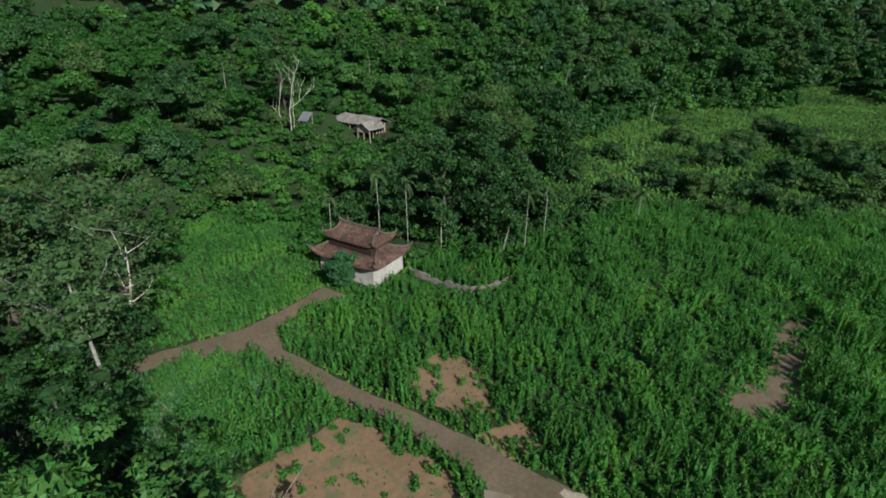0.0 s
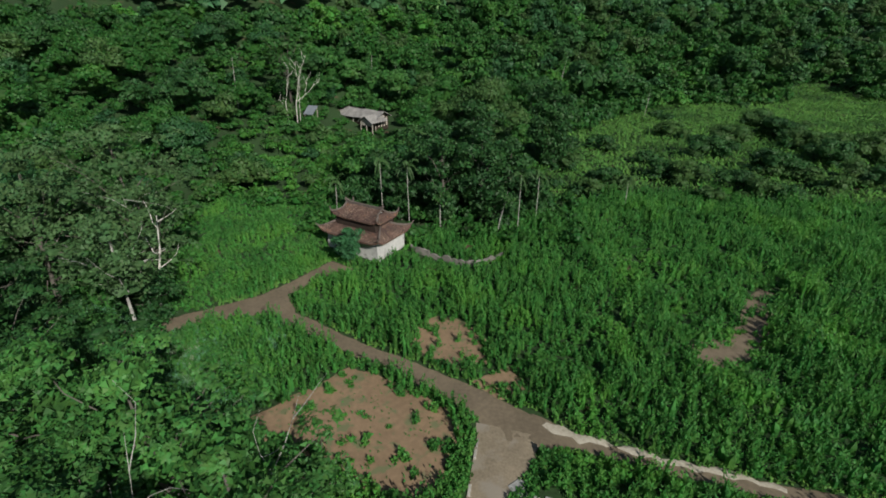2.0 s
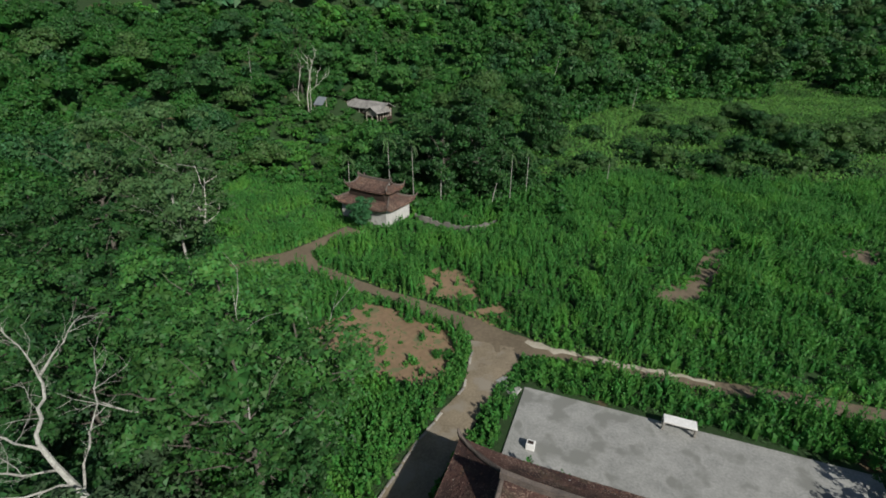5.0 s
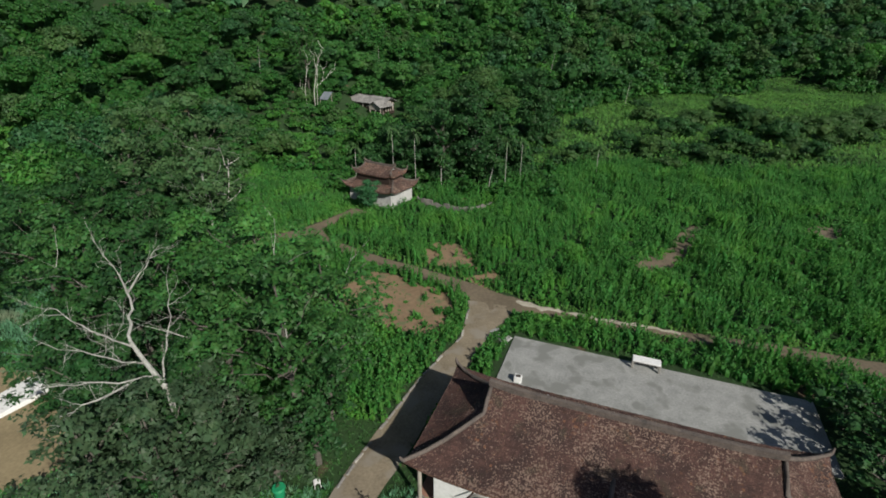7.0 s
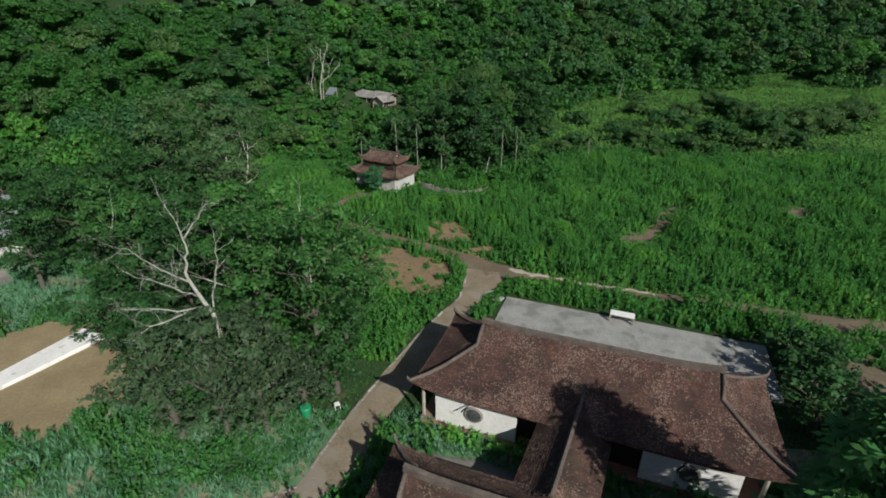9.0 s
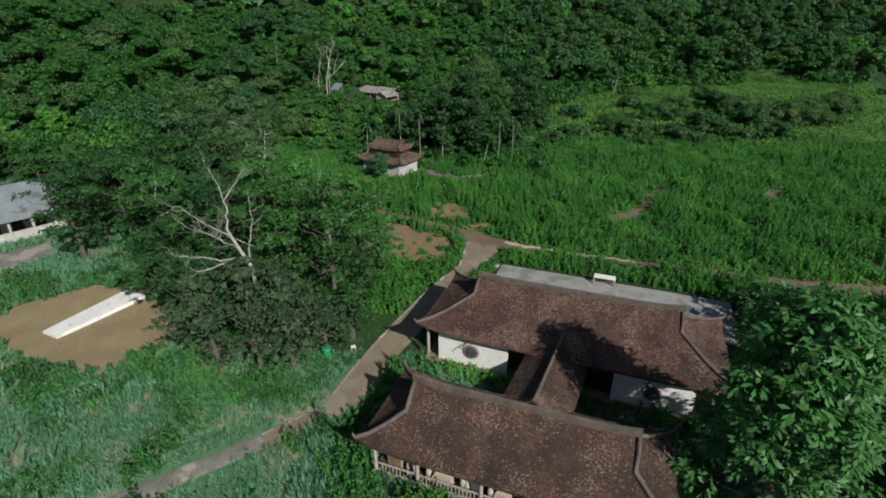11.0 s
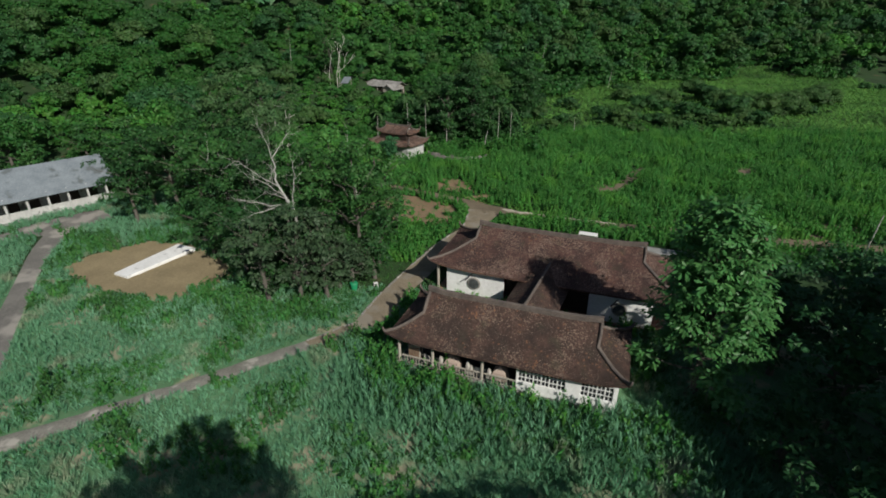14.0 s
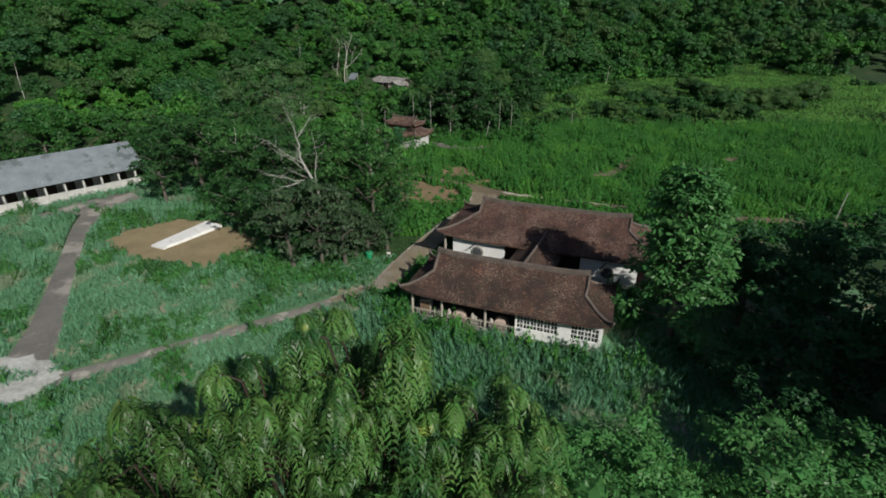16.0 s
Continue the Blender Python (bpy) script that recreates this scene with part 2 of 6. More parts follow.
# Dull dry leaves, lowered further for the self-shadow of the grove's front.
LEAF_DUSK = leafy("dull_dry_shaded_leaves", (0.056, 0.100, 0.045), (0.028, 0.056, 0.027), 0.3, 0.18)
LEAF_GREY = leafy("grey_green_leaves", (0.105, 0.205, 0.072), (0.055, 0.125, 0.045), 0.2)
LEAF_BRIGHT = leafy("bright_green_leaves", (0.068, 0.200, 0.040), (0.029, 0.100, 0.025), 0.25, 0.22)
LEAF_OLIVE = leafy("olive_leaves", (0.074, 0.158, 0.042), (0.036, 0.088, 0.027), 0.12)
LEAF_BLUE = leafy("blue_green_leaves", (0.038, 0.124, 0.040), (0.019, 0.070, 0.024), 0.12)
LEAF_FRESH = leafy("fresh_green_leaves", (0.092, 0.250, 0.072), (0.045, 0.145, 0.042), 0.4, 0.3, 0.3, 0.42)
LEAF_TEAL = leafy("teal_green_leaves", (0.055, 0.190, 0.070), (0.028, 0.105, 0.042), 0.5, 0.2)
SCRUB = leafy("yellow_green_scrub", (0.145, 0.325, 0.066), (0.082, 0.212, 0.047), 0.08, 0.3, 0.2, third=(0.065, 0.165, 0.038), third_at=0.58, third_scale=0.07)
LEAF_GLOSSY = leafy("long_glossy_leaves", (0.078, 0.170, 0.038), (0.014, 0.052, 0.015), 0.9, 0.14, 0.6, 0.42, third=(0.20, 0.26, 0.055), third_at=0.69, third_scale=1.3)
CROP = leafy("crop_leaves", (0.098, 0.305, 0.060), (0.052, 0.190, 0.042), 0.3, 0.42, 0.2, third=(0.112, 0.325, 0.056), third_at=0.58, third_scale=0.16)
# Distant haze is put into this leaf colour: paler and bluer than nearer trees.
LEAF_FAR = leafy("hazed_far_slope_leaves", (0.092, 0.235, 0.092), (0.046, 0.138, 0.060), 0.05, third=(0.115, 0.260, 0.070), third_at=0.58, third_scale=0.03)
GRASS = leafy("blue_green_grass", (0.166, 0.362, 0.208), (0.100, 0.264, 0.136), 0.15, 0.3, 0.2, third=(0.25, 0.315, 0.20), third_at=0.62, third_scale=0.25)
WEED = leafy("rank_weed_leaves", (0.088, 0.276, 0.064), (0.046, 0.165, 0.042), 0.25, 0.35, 0.25, third=(0.050, 0.150, 0.040), third_at=0.56, third_scale=0.3)
LAWN = leafy("short_green_grass", (0.065, 0.180, 0.042), (0.040, 0.110, 0.030), 0.3)
PALM_LEAF = leafy("palm_fronds", (0.072, 0.155, 0.046), (0.040, 0.095, 0.030), 0.5)

# ---------- builders ----------


def mesh_np(name, verts, faces, mat, smooth=False):
    """A mesh from arrays: verts (n, 3), faces (m, k) all of the same size."""
    me = bpy.data.meshes.new(name)
    verts, faces = np.asarray(verts, np.float32), np.asarray(faces, np.int32)
    k = faces.shape[1]
    me.vertices.add(len(verts))
    me.vertices.foreach_set("co", verts.ravel())
    me.loops.add(faces.size)
    me.loops.foreach_set("vertex_index", faces.ravel())
    me.polygons.add(len(faces))
    me.polygons.foreach_set("loop_start", np.arange(0, faces.size, k, dtype=np.int32))
    me.polygons.foreach_set("use_smooth", np.full(len(faces), smooth))
    me.update(calc_edges=True)
    me.validate()
    me.materials.append(mat)
    return me


def thing(name, label, category, m=None, group="", kind=""):
    ob = new(name)
    ob.empty_display_size = 0.2
    if m is not None:
        ob.matrix_basis = m
    return tagged(ob, label, category, group, kind)


def part(name, data, mat, parent, label="", at=None, smooth=False):
    """Links a bmesh, a mesh or (verts, faces) as one mesh object under a thing or a part."""
    if isinstance(data, bmesh.types.BMesh):
        me = bpy.data.meshes.new(name)
        bmesh.ops.recalc_face_normals(data, faces=data.faces)
        for f in data.faces:
            f.smooth = smooth
        data.to_mesh(me)
        data.free()
        me.materials.append(mat)
    elif isinstance(data, tuple):
        me = mesh_np(name, *data, mat, smooth)
    else:
        me = data
    ob = new(name, me)
    ob.parent = parent
    if at is not None:
        ob.matrix_basis = at
    if label:
        tagged(ob, label)
    return ob


def box(lo, hi, bevel=0.0, bm=None):
    bm = bm or bmesh.new()
    lo, hi = Vector(lo), Vector(hi)
    r = bmesh.ops.create_cube(bm, size=1.0, matrix=Matrix.Translation((lo + hi) / 2) @ Matrix.Diagonal((*(hi - lo), 1)))
    if bevel:
        edges = list({e for v in r["verts"] for e in v.link_edges})
        bmesh.ops.bevel(bm, geom=edges, offset=bevel, segments=1, affect="EDGES")
    return bm


def tube(points, radii, sides=7, bm=None):
    """A tapered tube along points."""
    bm = bm or bmesh.new()
    pts = [Vector(p) for p in points]
    rings = []
    for i, p in enumerate(pts):
        d = (pts[min(i + 1, len(pts) - 1)] - pts[max(i - 1, 0)]).normalized()
        a = d.orthogonal().normalized()
        b = d.cross(a)
        r = radii[i] if not isinstance(radii, (int, float)) else radii
        rings.append([bm.verts.new(p + (a * math.cos(2 * math.pi * k / sides) + b * math.sin(2 * math.pi * k / sides)) * r) for k in range(sides)])
    for q, s in zip(rings, rings[1:]):
        best = min(range(sides), key=lambda o: (q[0].co - s[o].co).length)
        for k in range(sides):
            bm.faces.new((q[k], q[(k + 1) % sides], s[(k + 1 + best) % sides], s[(k + best) % sides]))
    bm.faces.new(rings[0])
    bm.faces.new(list(reversed(rings[-1])))
    return bm


def unit(a):
    return a / np.maximum(np.linalg.norm(a, axis=-1, keepdims=True), 1e-9)


def leaves(at, axis, normal, length, width, fold=0.15):
    """Rhombic leaves, folded along the rib: four corners each."""
    axis = unit(axis)
    side = unit(np.cross(axis, normal))
    nrm = np.cross(side, axis)
    L, W = np.reshape(length, (-1, 1)), np.reshape(width, (-1, 1))
    v = np.stack([at - axis * L * 0.5, at + side * W * 0.5 + axis * L * 0.06 - nrm * W * fold, at + axis * L * 0.5 - nrm * L * 0.12, at - side * W * 0.5 + axis * L * 0.06 - nrm * W * fold], 1)
    return v.reshape(-1, 3)


def blades(at, axis, normal, length, width):
    """Small leaves of three corners each."""
    axis = unit(axis)
    side = unit(np.cross(axis, normal))
    L, W = np.reshape(length, (-1, 1)), np.reshape(width, (-1, 1))
    v = np.stack([at - axis * L * 0.5 + side * W * 0.3, at + axis * L * 0.5, at - axis * L * 0.2 - side * W * 0.8], 1)
    return v.reshape(-1, 3)


def tris(v):
    return v, np.arange(len(v)).reshape(-1, 3)


def quads(v):
    return v, np.arange(len(v)).reshape(-1, 4)


def lobes_to_leaves(rng, lobes, per, size, aspect=0.55, droop=0.35, spread=0.55, tuft=0):
    """Leaves over the outside of lobes (x, y, z, rx, ry, rz); per: leaves for each square metre of lobe."""
    out = []
    for x, y, z, rx, ry, rz in lobes:
        n = max(12, int(per * 4 * math.pi * ((rx * ry + rx * rz + ry * rz) / 3)))
        d = unit(rng.normal(size=(n, 3)))
        d[:, 2] = np.where(d[:, 2] < -0.35, -d[:, 2], d[:, 2])
        r = rng.uniform(0.72, 1.12, (n, 1))
        if tuft:
            m = max(4, n // tuft)
            own = rng.integers(0, m, n)
            tip = np.array((x, y, z)) + d[:m] * r[:m] * (rx, ry, rz)
            axis = unit(rng.normal(size=(n, 3)) * (1, 1, 0.45) + d[:m][own] * 0.8)
            L = size * rng.uniform(0.65, 1.35, n)
            at = tip[own] + axis * (L * rng.uniform(0.35, 1.1, n))[:, None]
            normal = np.array((0, 0, 0.5)) + d[:m][own] * 1.0 + rng.normal(size=(n, 3)) * 0.3
            four = leaves(at, axis - np.array((0, 0, droop)), normal, L, L * aspect).reshape(-1, 4, 3)
            out.append(four[:, (0, 1, 2, 0, 2, 3)].reshape(-1, 3))
            continue
        at = np.array((x, y, z)) + d * r * (rx, ry, rz)
        normal = unit(d + rng.normal(size=(n, 3)) * spread)
        axis = unit(np.cross(normal, rng.normal(size=(n, 3)))) - np.array((0, 0, droop))
        L = size * rng.uniform(0.65, 1.35, n)
        out.append(blades(at, axis, normal, L, L * aspect))
    return np.concatenate(out)


def sprays_to_leaves(rng, lobes, per, size, aspect=0.5, n_spray=7, flat=0.75, droop=0.15):
    """Flattened leafy sprays, each a shallow dome of leaves, layered over the upper side of the lobes."""
    out = []
    for x, y, z, rx, ry, rz in lobes:
        d = unit(rng.normal(size=(n_spray, 3)) * (1, 1, 0.8) + (0, 0, 0.35))
        d[:, 2] = np.where(d[:, 2] < -0.15, -d[:, 2], d[:, 2])
        c = np.array((x, y, z)) + d * (rx, ry, rz) * rng.uniform(0.75, 1.12, (n_spray, 1))
        up = unit(d * (1 - flat) + np.array((0, 0, flat)) + rng.normal(size=(n_spray, 3)) * 0.16)
        R = (rx + ry) / 2 * rng.uniform(0.34, 0.62, n_spray)
        cnt = np.maximum(6, (per * math.pi * R * R).astype(int))
        own = np.repeat(np.arange(n_spray), cnt)
        m = len(own)
        u = up[own]
        a = unit(np.cross(u, (0.3, 0.9, 0.2)))
        b = np.cross(u, a)
        th, q = rng.uniform(0, 6.283, m), np.sqrt(rng.uniform(0, 1, m))
        way = a * np.cos(th)[:, None] + b * np.sin(th)[:, None]
        rag = 0.75 + 0.3 * np.sin(th * 3 + own) + rng.normal(size=m) * 0.1
        rr = (R[own] * q * rag)[:, None]
        at = c[own] + way * rr - u * (0.42 * rr * rr / R[own][:, None]) + rng.normal(size=(m, 3)) * size * 0.25
        nrm = u + way * (0.75 * q[:, None]) + rng.normal(size=(m, 3)) * 0.38
        ax = unit(np.cross(nrm, rng.normal(size=(m, 3))) + way * 0.6) - np.array((0, 0, droop))
        L = size * rng.uniform(0.65, 1.35, m)
        out.append(blades(at, ax, nrm, L, L * aspect))
    return np.concatenate(out)


def cores(lobes, shrink=0.74, rng=None):
    """Rough inner masses that stop light from passing straight through a crown."""
    base = bmesh.new()
    bmesh.ops.create_icosphere(base, subdivisions=1, radius=1.0)
    bv = np.array([v.co[:] for v in base.verts])
    bf = np.array([[v.index for v in f.verts] for f in base.faces])
    base.free()
    vs, fs = [], []
    for i, (x, y, z, rx, ry, rz) in enumerate(lobes):
        k = rng.uniform(0.75, 1.15, (len(bv), 1)) if rng is not None else 1
        vs.append(np.array((x, y, z)) + bv * k * np.array((rx, ry, rz)) * shrink)
        fs.append(bf + i * len(bv))
    return np.concatenate(vs), np.concatenate(fs)


def join(*meshes):
    """Joins (verts, faces) pairs of quads and triangles into one of triangles."""
    vs, fs, n = [], [], 0
    for v, f in meshes:
        if f.shape[1] == 4:
            f = np.concatenate([f[:, [0, 1, 2]], f[:, [0, 2, 3]]])
        vs.append(v)
        fs.append(f + n)
        n += len(v)
    return np.concatenate(vs), np.concatenate(fs)


# ---------- ground ----------
HILL_X = [-200, -110, -70, -38, -25, 24, 51, 89, 120, 300]
HILL_Y = [-40, -10, 22, 76, 100, 120, 158, 172, 178, 200]


def height(x, y):
    """The lie of the land: a flat valley floor and a wooded hill that rises behind it."""
    x, y = np.asarray(x, float), np.asarray(y, float)
    d = y - np.interp(x, HILL_X, HILL_Y)
    soft = 8 * np.logaddexp(0, d / 8)
    far = 40 * np.logaddexp(0, (d - 120) / 40)
    roll = 0.25 * np.sin(x * 0.11 + 1.3) * np.sin(y * 0.09) + 0.012 * np.clip(y, 0, 60)
    near = np.exp(-(((x - 10) / 34) ** 4 + ((y - 2) / 24) ** 4))
    return 0.165 * soft + 0.22 * far + roll * (1 - near)


def hz(x, y):
    return float(height(x, y))


def graded(lo, hi, step, reach, grow=1.16):
    a = list(np.arange(lo, hi + 0.01, step))
    s, e = step, hi
    while e < reach:
        s *= grow
        e += s
        a.append(e)
    s, e = step, lo
    while e > -reach:
        s *= grow
        e -= s
        a.insert(0, e)
    return np.array(a)


def build_ground():
    gx, gy = graded(-70, 70, 2.0, 1500), graded(-60, 130, 2.0, 1500)
    X, Y = np.meshgrid(gx, gy)
    v = np.stack([X, Y, height(X, Y)], -1).reshape(-1, 3)
    w, h = len(gx), len(gy)
    i = (np.arange(h - 1)[:, None] * w + np.arange(w - 1)).ravel()
    ob = new("ground", mesh_np("ground", v, np.stack([i, i + 1, i + 1 + w, i + w], 1), GROUND, True))
    tagged(ob, "valley floor and hillside of weedy soil, darkened as shade between plants", "ground", kind="structure")


build_ground()


def build_turf():
    """The thin turf of the yard, a sheet just above the soil."""
    gx, gy = np.arange(-70, 41, 2.0), np.arange(-60, -1, 2.0)
    X, Y = np.meshgrid(gx, gy)
    v = np.stack([X, Y, height(X, Y) + 0.025], -1).reshape(-1, 3)
    w, h = len(gx), len(gy)
    i = (np.arange(h - 1)[:, None] * w + np.arange(w - 1)).ravel()
    ob = new("ground_turf", mesh_np("ground_turf", v, np.stack([i, i + 1, i + 1 + w, i + w], 1), YARD_TURF, True))
    tagged(ob, "thin pale turf with sandy spots in the yard", "grass", kind="structure")


build_turf()


def wobble(x, y, s=0.5):
    return noise.noise((x * s, y * s, 3.1))


def strip(name, left, right, mat, label, lift=0.05, rough=0.25, steps=6):
    """A path between two edges that run along each other; its rims are uneven."""
    bm = bmesh.new()
    pts = []
    n = (len(left) - 1) * steps
    for i in range(n + 1):
        t = i / n * (len(left) - 1)
        k = min(int(t), len(left) - 2)
        f = t - k
        a = Vector(left[k]).lerp(Vector(left[k + 1]), f)
        b = Vector(right[k]).lerp(Vector(right[k + 1]), f)
        out = (a - b).normalized()
        a = a + out * wobble(a.x, a.y, 0.9) * rough
        b = b - out * wobble(b.x + 9, b.y, 0.9) * rough
        pts.append([a.lerp(b, j / 4) for j in range(5)])
    rows = [[bm.verts.new((p.x, p.y, hz(p.x, p.y) + (0.03 if j in (0, 4) else lift + 0.025) - (0.02 if j == 2 else 0))) for j, p in enumerate(r)] for r in pts]
    for p, q in zip(rows, rows[1:]):
        for j in range(4):
            bm.faces.new((p[j], p[j + 1], q[j + 1], q[j]))
    me = bpy.data.meshes.new(name)
    bmesh.ops.recalc_face_normals(bm, faces=bm.faces)
    bm.to_mesh(me)
    bm.free()
    me.materials.append(mat)
    for f in me.polygons:
        f.use_smooth = True
    return tagged(new(name, me), label, "path", kind="structure")


def patch(name, outline, mat, label, lift=0.04, rough=0.5):
    """A bare patch with an uneven outline, draped on the ground."""
    c = sum((Vector(p) for p in outline), Vector((0, 0))) / len(outline)
    ring, n = [], len(outline) * 6
    for i in range(n):
        t = i / n * len(outline)
        k = int(t) % len(outline)
        p = Vector(outline[k]).lerp(Vector(outline[(k + 1) % len(outline)]), t - int(t))
        ring.append(p + (p - c).normalized() * (wobble(p.x, p.y, 0.8) * rough + rough * 0.7))
    bm = bmesh.new()
    rows = [[bm.verts.new((q.x, q.y, hz(q.x, q.y) + (0.03 if s == 1 else lift + 0.025))) for q in (c.lerp(p, s) for p in ring)] for s in (0.33, 0.66, 0.9, 1)]
    for a, b in zip(rows, rows[1:]):
        for i in range(n):
            bm.faces.new((a[i], a[(i + 1) % n], b[(i + 1) % n], b[i]))
    mid = bm.verts.new((c.x, c.y, hz(c.x, c.y) + lift))
    for i in range(n):
        bm.faces.new((mid, rows[0][i], rows[0][(i + 1) % n]))
    me = bpy.data.meshes.new(name)
    bmesh.ops.recalc_face_normals(bm, faces=bm.faces)
    bm.to_mesh(me)
    bm.free()
    me.materials.append(mat)
    return tagged(new(name, me), label, "bare soil", kind="structure")


MAIN_L = [(-17.2, 46.0), (-20.0, 41.2), (-22.6, 37.7), (-20.2, 33.9), (-14.9, 31.5), (-10.1, 28.8), (-5.3, 26.4), (-2.2, 24.7), (0.8, 22.5), (2.0, 20.2)]
MAIN_R = [(-13.8, 44.2), (-17.9, 41.0), (-19.3, 37.7), (-17.6, 35.0), (-14.0, 33.0), (-10.0, 30.7), (-4.5, 28.2), (0.8, 25.6), (5.7, 22.6), (7.0, 21.2)]
FORK_L = [(-33.5, 30.6), (-30.3, 32.5), (-26.8, 34.8), (-22.6, 37.7)]
FORK_R = [(-32.0, 28.6), (-29.5, 30.5), (-24.6, 32.9), (-19.6, 34.3)]
TRACK_L = [(5.0, 23.3), (8.0, 21.5), (12.3, 20.3), (16.3, 19.3), (20.8, 18.5), (28.4, 17.3), (35.5, 15.5), (41, 14.4), (60, 12)]
TRACK_R = [(3.0, 20.2), (7.6, 20.0), (12.1, 19.1), (15.9, 18.0), (20.2, 17.2), (27.6, 15.5), (34.4, 13.2), (40.2, 12.0), (59, 9)]
BRANCH_L = [(0.8, 22.0), (0.8, 20.6), (0.3, 15.8), (-2.7, 10.1), (-5.0, 4.0), (-7.1, -2.0), (-8.5, -7.5), (-12.0, -10.7), (-16.7, -14.5), (-20.7, -17.7), (-25.4, -21.1), (-33, -26)]
BRANCH_R = [(5.6, 21.0), (4.6, 18.6), (3.1, 16.5), (1.0, 11.2), (-1.7, 4.6), (-3.9, -1.4), (-5.6, -7.2), (-11.0, -11.7), (-16.1, -15.8), (-20.1, -18.8), (-24.7, -22.2), (-31.5, -27.5)]
YARD_PATH_L = [(-34.4, -23.0), (-36.7, -17.9), (-42.0, -9.4), (-48.8, 1.2), (-50.8, 4.6), (-52.4, 8.2)]
YARD_PATH_R = [(-29.9, -23.7), (-33.2, -18.4), (-38.9, -10.3), (-46.6, 1.4), (-48.2, 4.8), (-49.4, 9.6)]
P_FIELD = [(-4.6, 34.0), (-3.6, 35.6), (-0.7, 34.6), (0.8, 32.1), (1.2, 29.0), (-0.8, 28.0), (-2.8, 28.5), (-5.5, 30.4)]
P_FIELD_B = [(0.4, 26.4), (3.8, 28.4), (4.9, 25.8), (2.4, 24.9)]
P_BIG = [(-16.6, 20.6), (-14.4, 22.6), (-9.9, 27.1), (-6.6, 25.8), (-1.6, 23.0), (-0.4, 20.5), (-1.0, 17.6), (-2.0, 15.0), (-4.6, 15.0), (-7.5, 17.0), (-11.7, 18.6), (-14.8, 19.2)]
P_RIGHT = [(19.6, 30.4), (21.8, 29.9), (25.4, 32.2), (29.0, 37.6), (32.4, 43.6), (31.6, 44.2), (28.2, 41.0), (26.6, 38.2), (24.8, 35.2), (22.6, 33.0), (20.4, 33.4)]
P_RIGHT_B = [(45.8, 41.8), (47.3, 45.8), (51.6, 45.4), (47.7, 40.2)]
FURROWS = [[(10.5, 32.0), (12.9, 36.2), (15.3, 40.7), (18.9, 48.6), (22.4, 57.4), (23.6, 62.6), (24.1, 62.4), (22.9, 57.2), (19.4, 48.3), (15.8, 40.4), (13.4, 36.0), (11.0, 31.8)], [(5.6, 44.4), (7.4, 42.6), (7.7, 43.0), (6.0, 44.8)]]
P_PLOT = [(-21.8, 21.4), (-20.0, 22.6), (-18.4, 20.8), (-20.4, 19.6)]
P_YARD = [(-43.2, 0.2), (-42.6, 3.4), (-38.2, 7.7), (-33.6, 8.0), (-26.0, 3.4), (-23.2, 0.2), (-25.9, -3.6), (-26.9, -6.2), (-33.0, -4.7), (-38.7, -3.2)]
strip("path", MAIN_L, MAIN_R, DIRT, "packed brown dirt path through the crops")
strip("path", FORK_L, FORK_R, DIRT, "packed brown dirt path forking towards the woods", 0.045)
strip("path", TRACK_L, TRACK_R, DIRT, "brown dirt track along the edge of the field", 0.055)
strip("path", BRANCH_L[:8], BRANCH_R[:8], TAN, "worn tan dirt path beside the terrace and halls", 0.06)
strip("path", BRANCH_L[7:], BRANCH_R[7:], WORN, "worn grey path of old concrete below the halls", 0.064)
strip("path", YARD_PATH_L, YARD_PATH_R, OLD_CONCRETE, "grey concrete path across the grassy yard", 0.06, 0.08)
VERGE_L = [(6.0, 22.5), (9.0, 21.5), (12.3, 20.55), (16.3, 19.5), (20.9, 18.5)]
VERGE_R = [(5.2, 21.7), (8.8, 20.8), (12.1, 19.85), (16.1, 18.75), (20.6, 17.8)]
strip("path", VERGE_L, VERGE_R, SAND, "pale sandy strip along the track", 0.085, 0.75)
patch("ground_patch", [(-36.2, -22.0), (-31.5, -22.4), (-28.8, -23.9), (-31.5, -27.5), (-38, -26.5)], PALE_CONCRETE, "pale concrete where the paths meet", 0.08, 0.9)
patch("ground_patch", [(12.6, -24.5), (15.3, -20.4), (17.2, -20.6), (16.6, -25.4)], CONCRETE, "grey paving under the grove", 0.06, 0.2)
P_PAVED = [(-3.4, -4.2), (3.0, -5.0), (7.0, -6.6), (6.0, -8.4), (1.0, -8.0), (-2.6, -7.2)]
patch("ground_patch", P_PAVED, OLD_CONCRETE, "mossy stone paving between the halls", 0.06, 0.3)
patch("ground_patch", [(38, 14), (42, 16.5), (52, 24), (58, 26), (60, 23), (50, 17), (44, 13.5)], DIRT, "bare brown earth beyond the terrace", 0.06, 0.6)
patch("ground_patch", [(30.0, 16.4), (34.0, 14.2), (41.4, 15.6), (40.0, 12.2), (37.0, 8.0), (35.0, 3.6), (32.4, 4.2), (33.0, 8.0), (33.6, 11.6), (29.6, 13.6)], DIRT, "brown dirt road bending past the terrace", 0.07, 0.3)
patch("ground_patch", [(2.9, 16.8), (3.7, 17.5), (5.0, 16.0), (4.3, 14.9)], CONCRETE, "small broken concrete apron at the terrace corner", 0.09, 0.05)
patch("ground_patch", P_FIELD, SOIL, "bare orange soil among the crops")
patch("ground_patch", P_FIELD_B, SOIL, "bare orange soil beside the path", 0.042)
patch("ground_patch", P_BIG, SOIL, "bare orange soil with scattered weeds")
patch("ground_patch", P_RIGHT, DIRT, "bare soil clearing in the crop field")
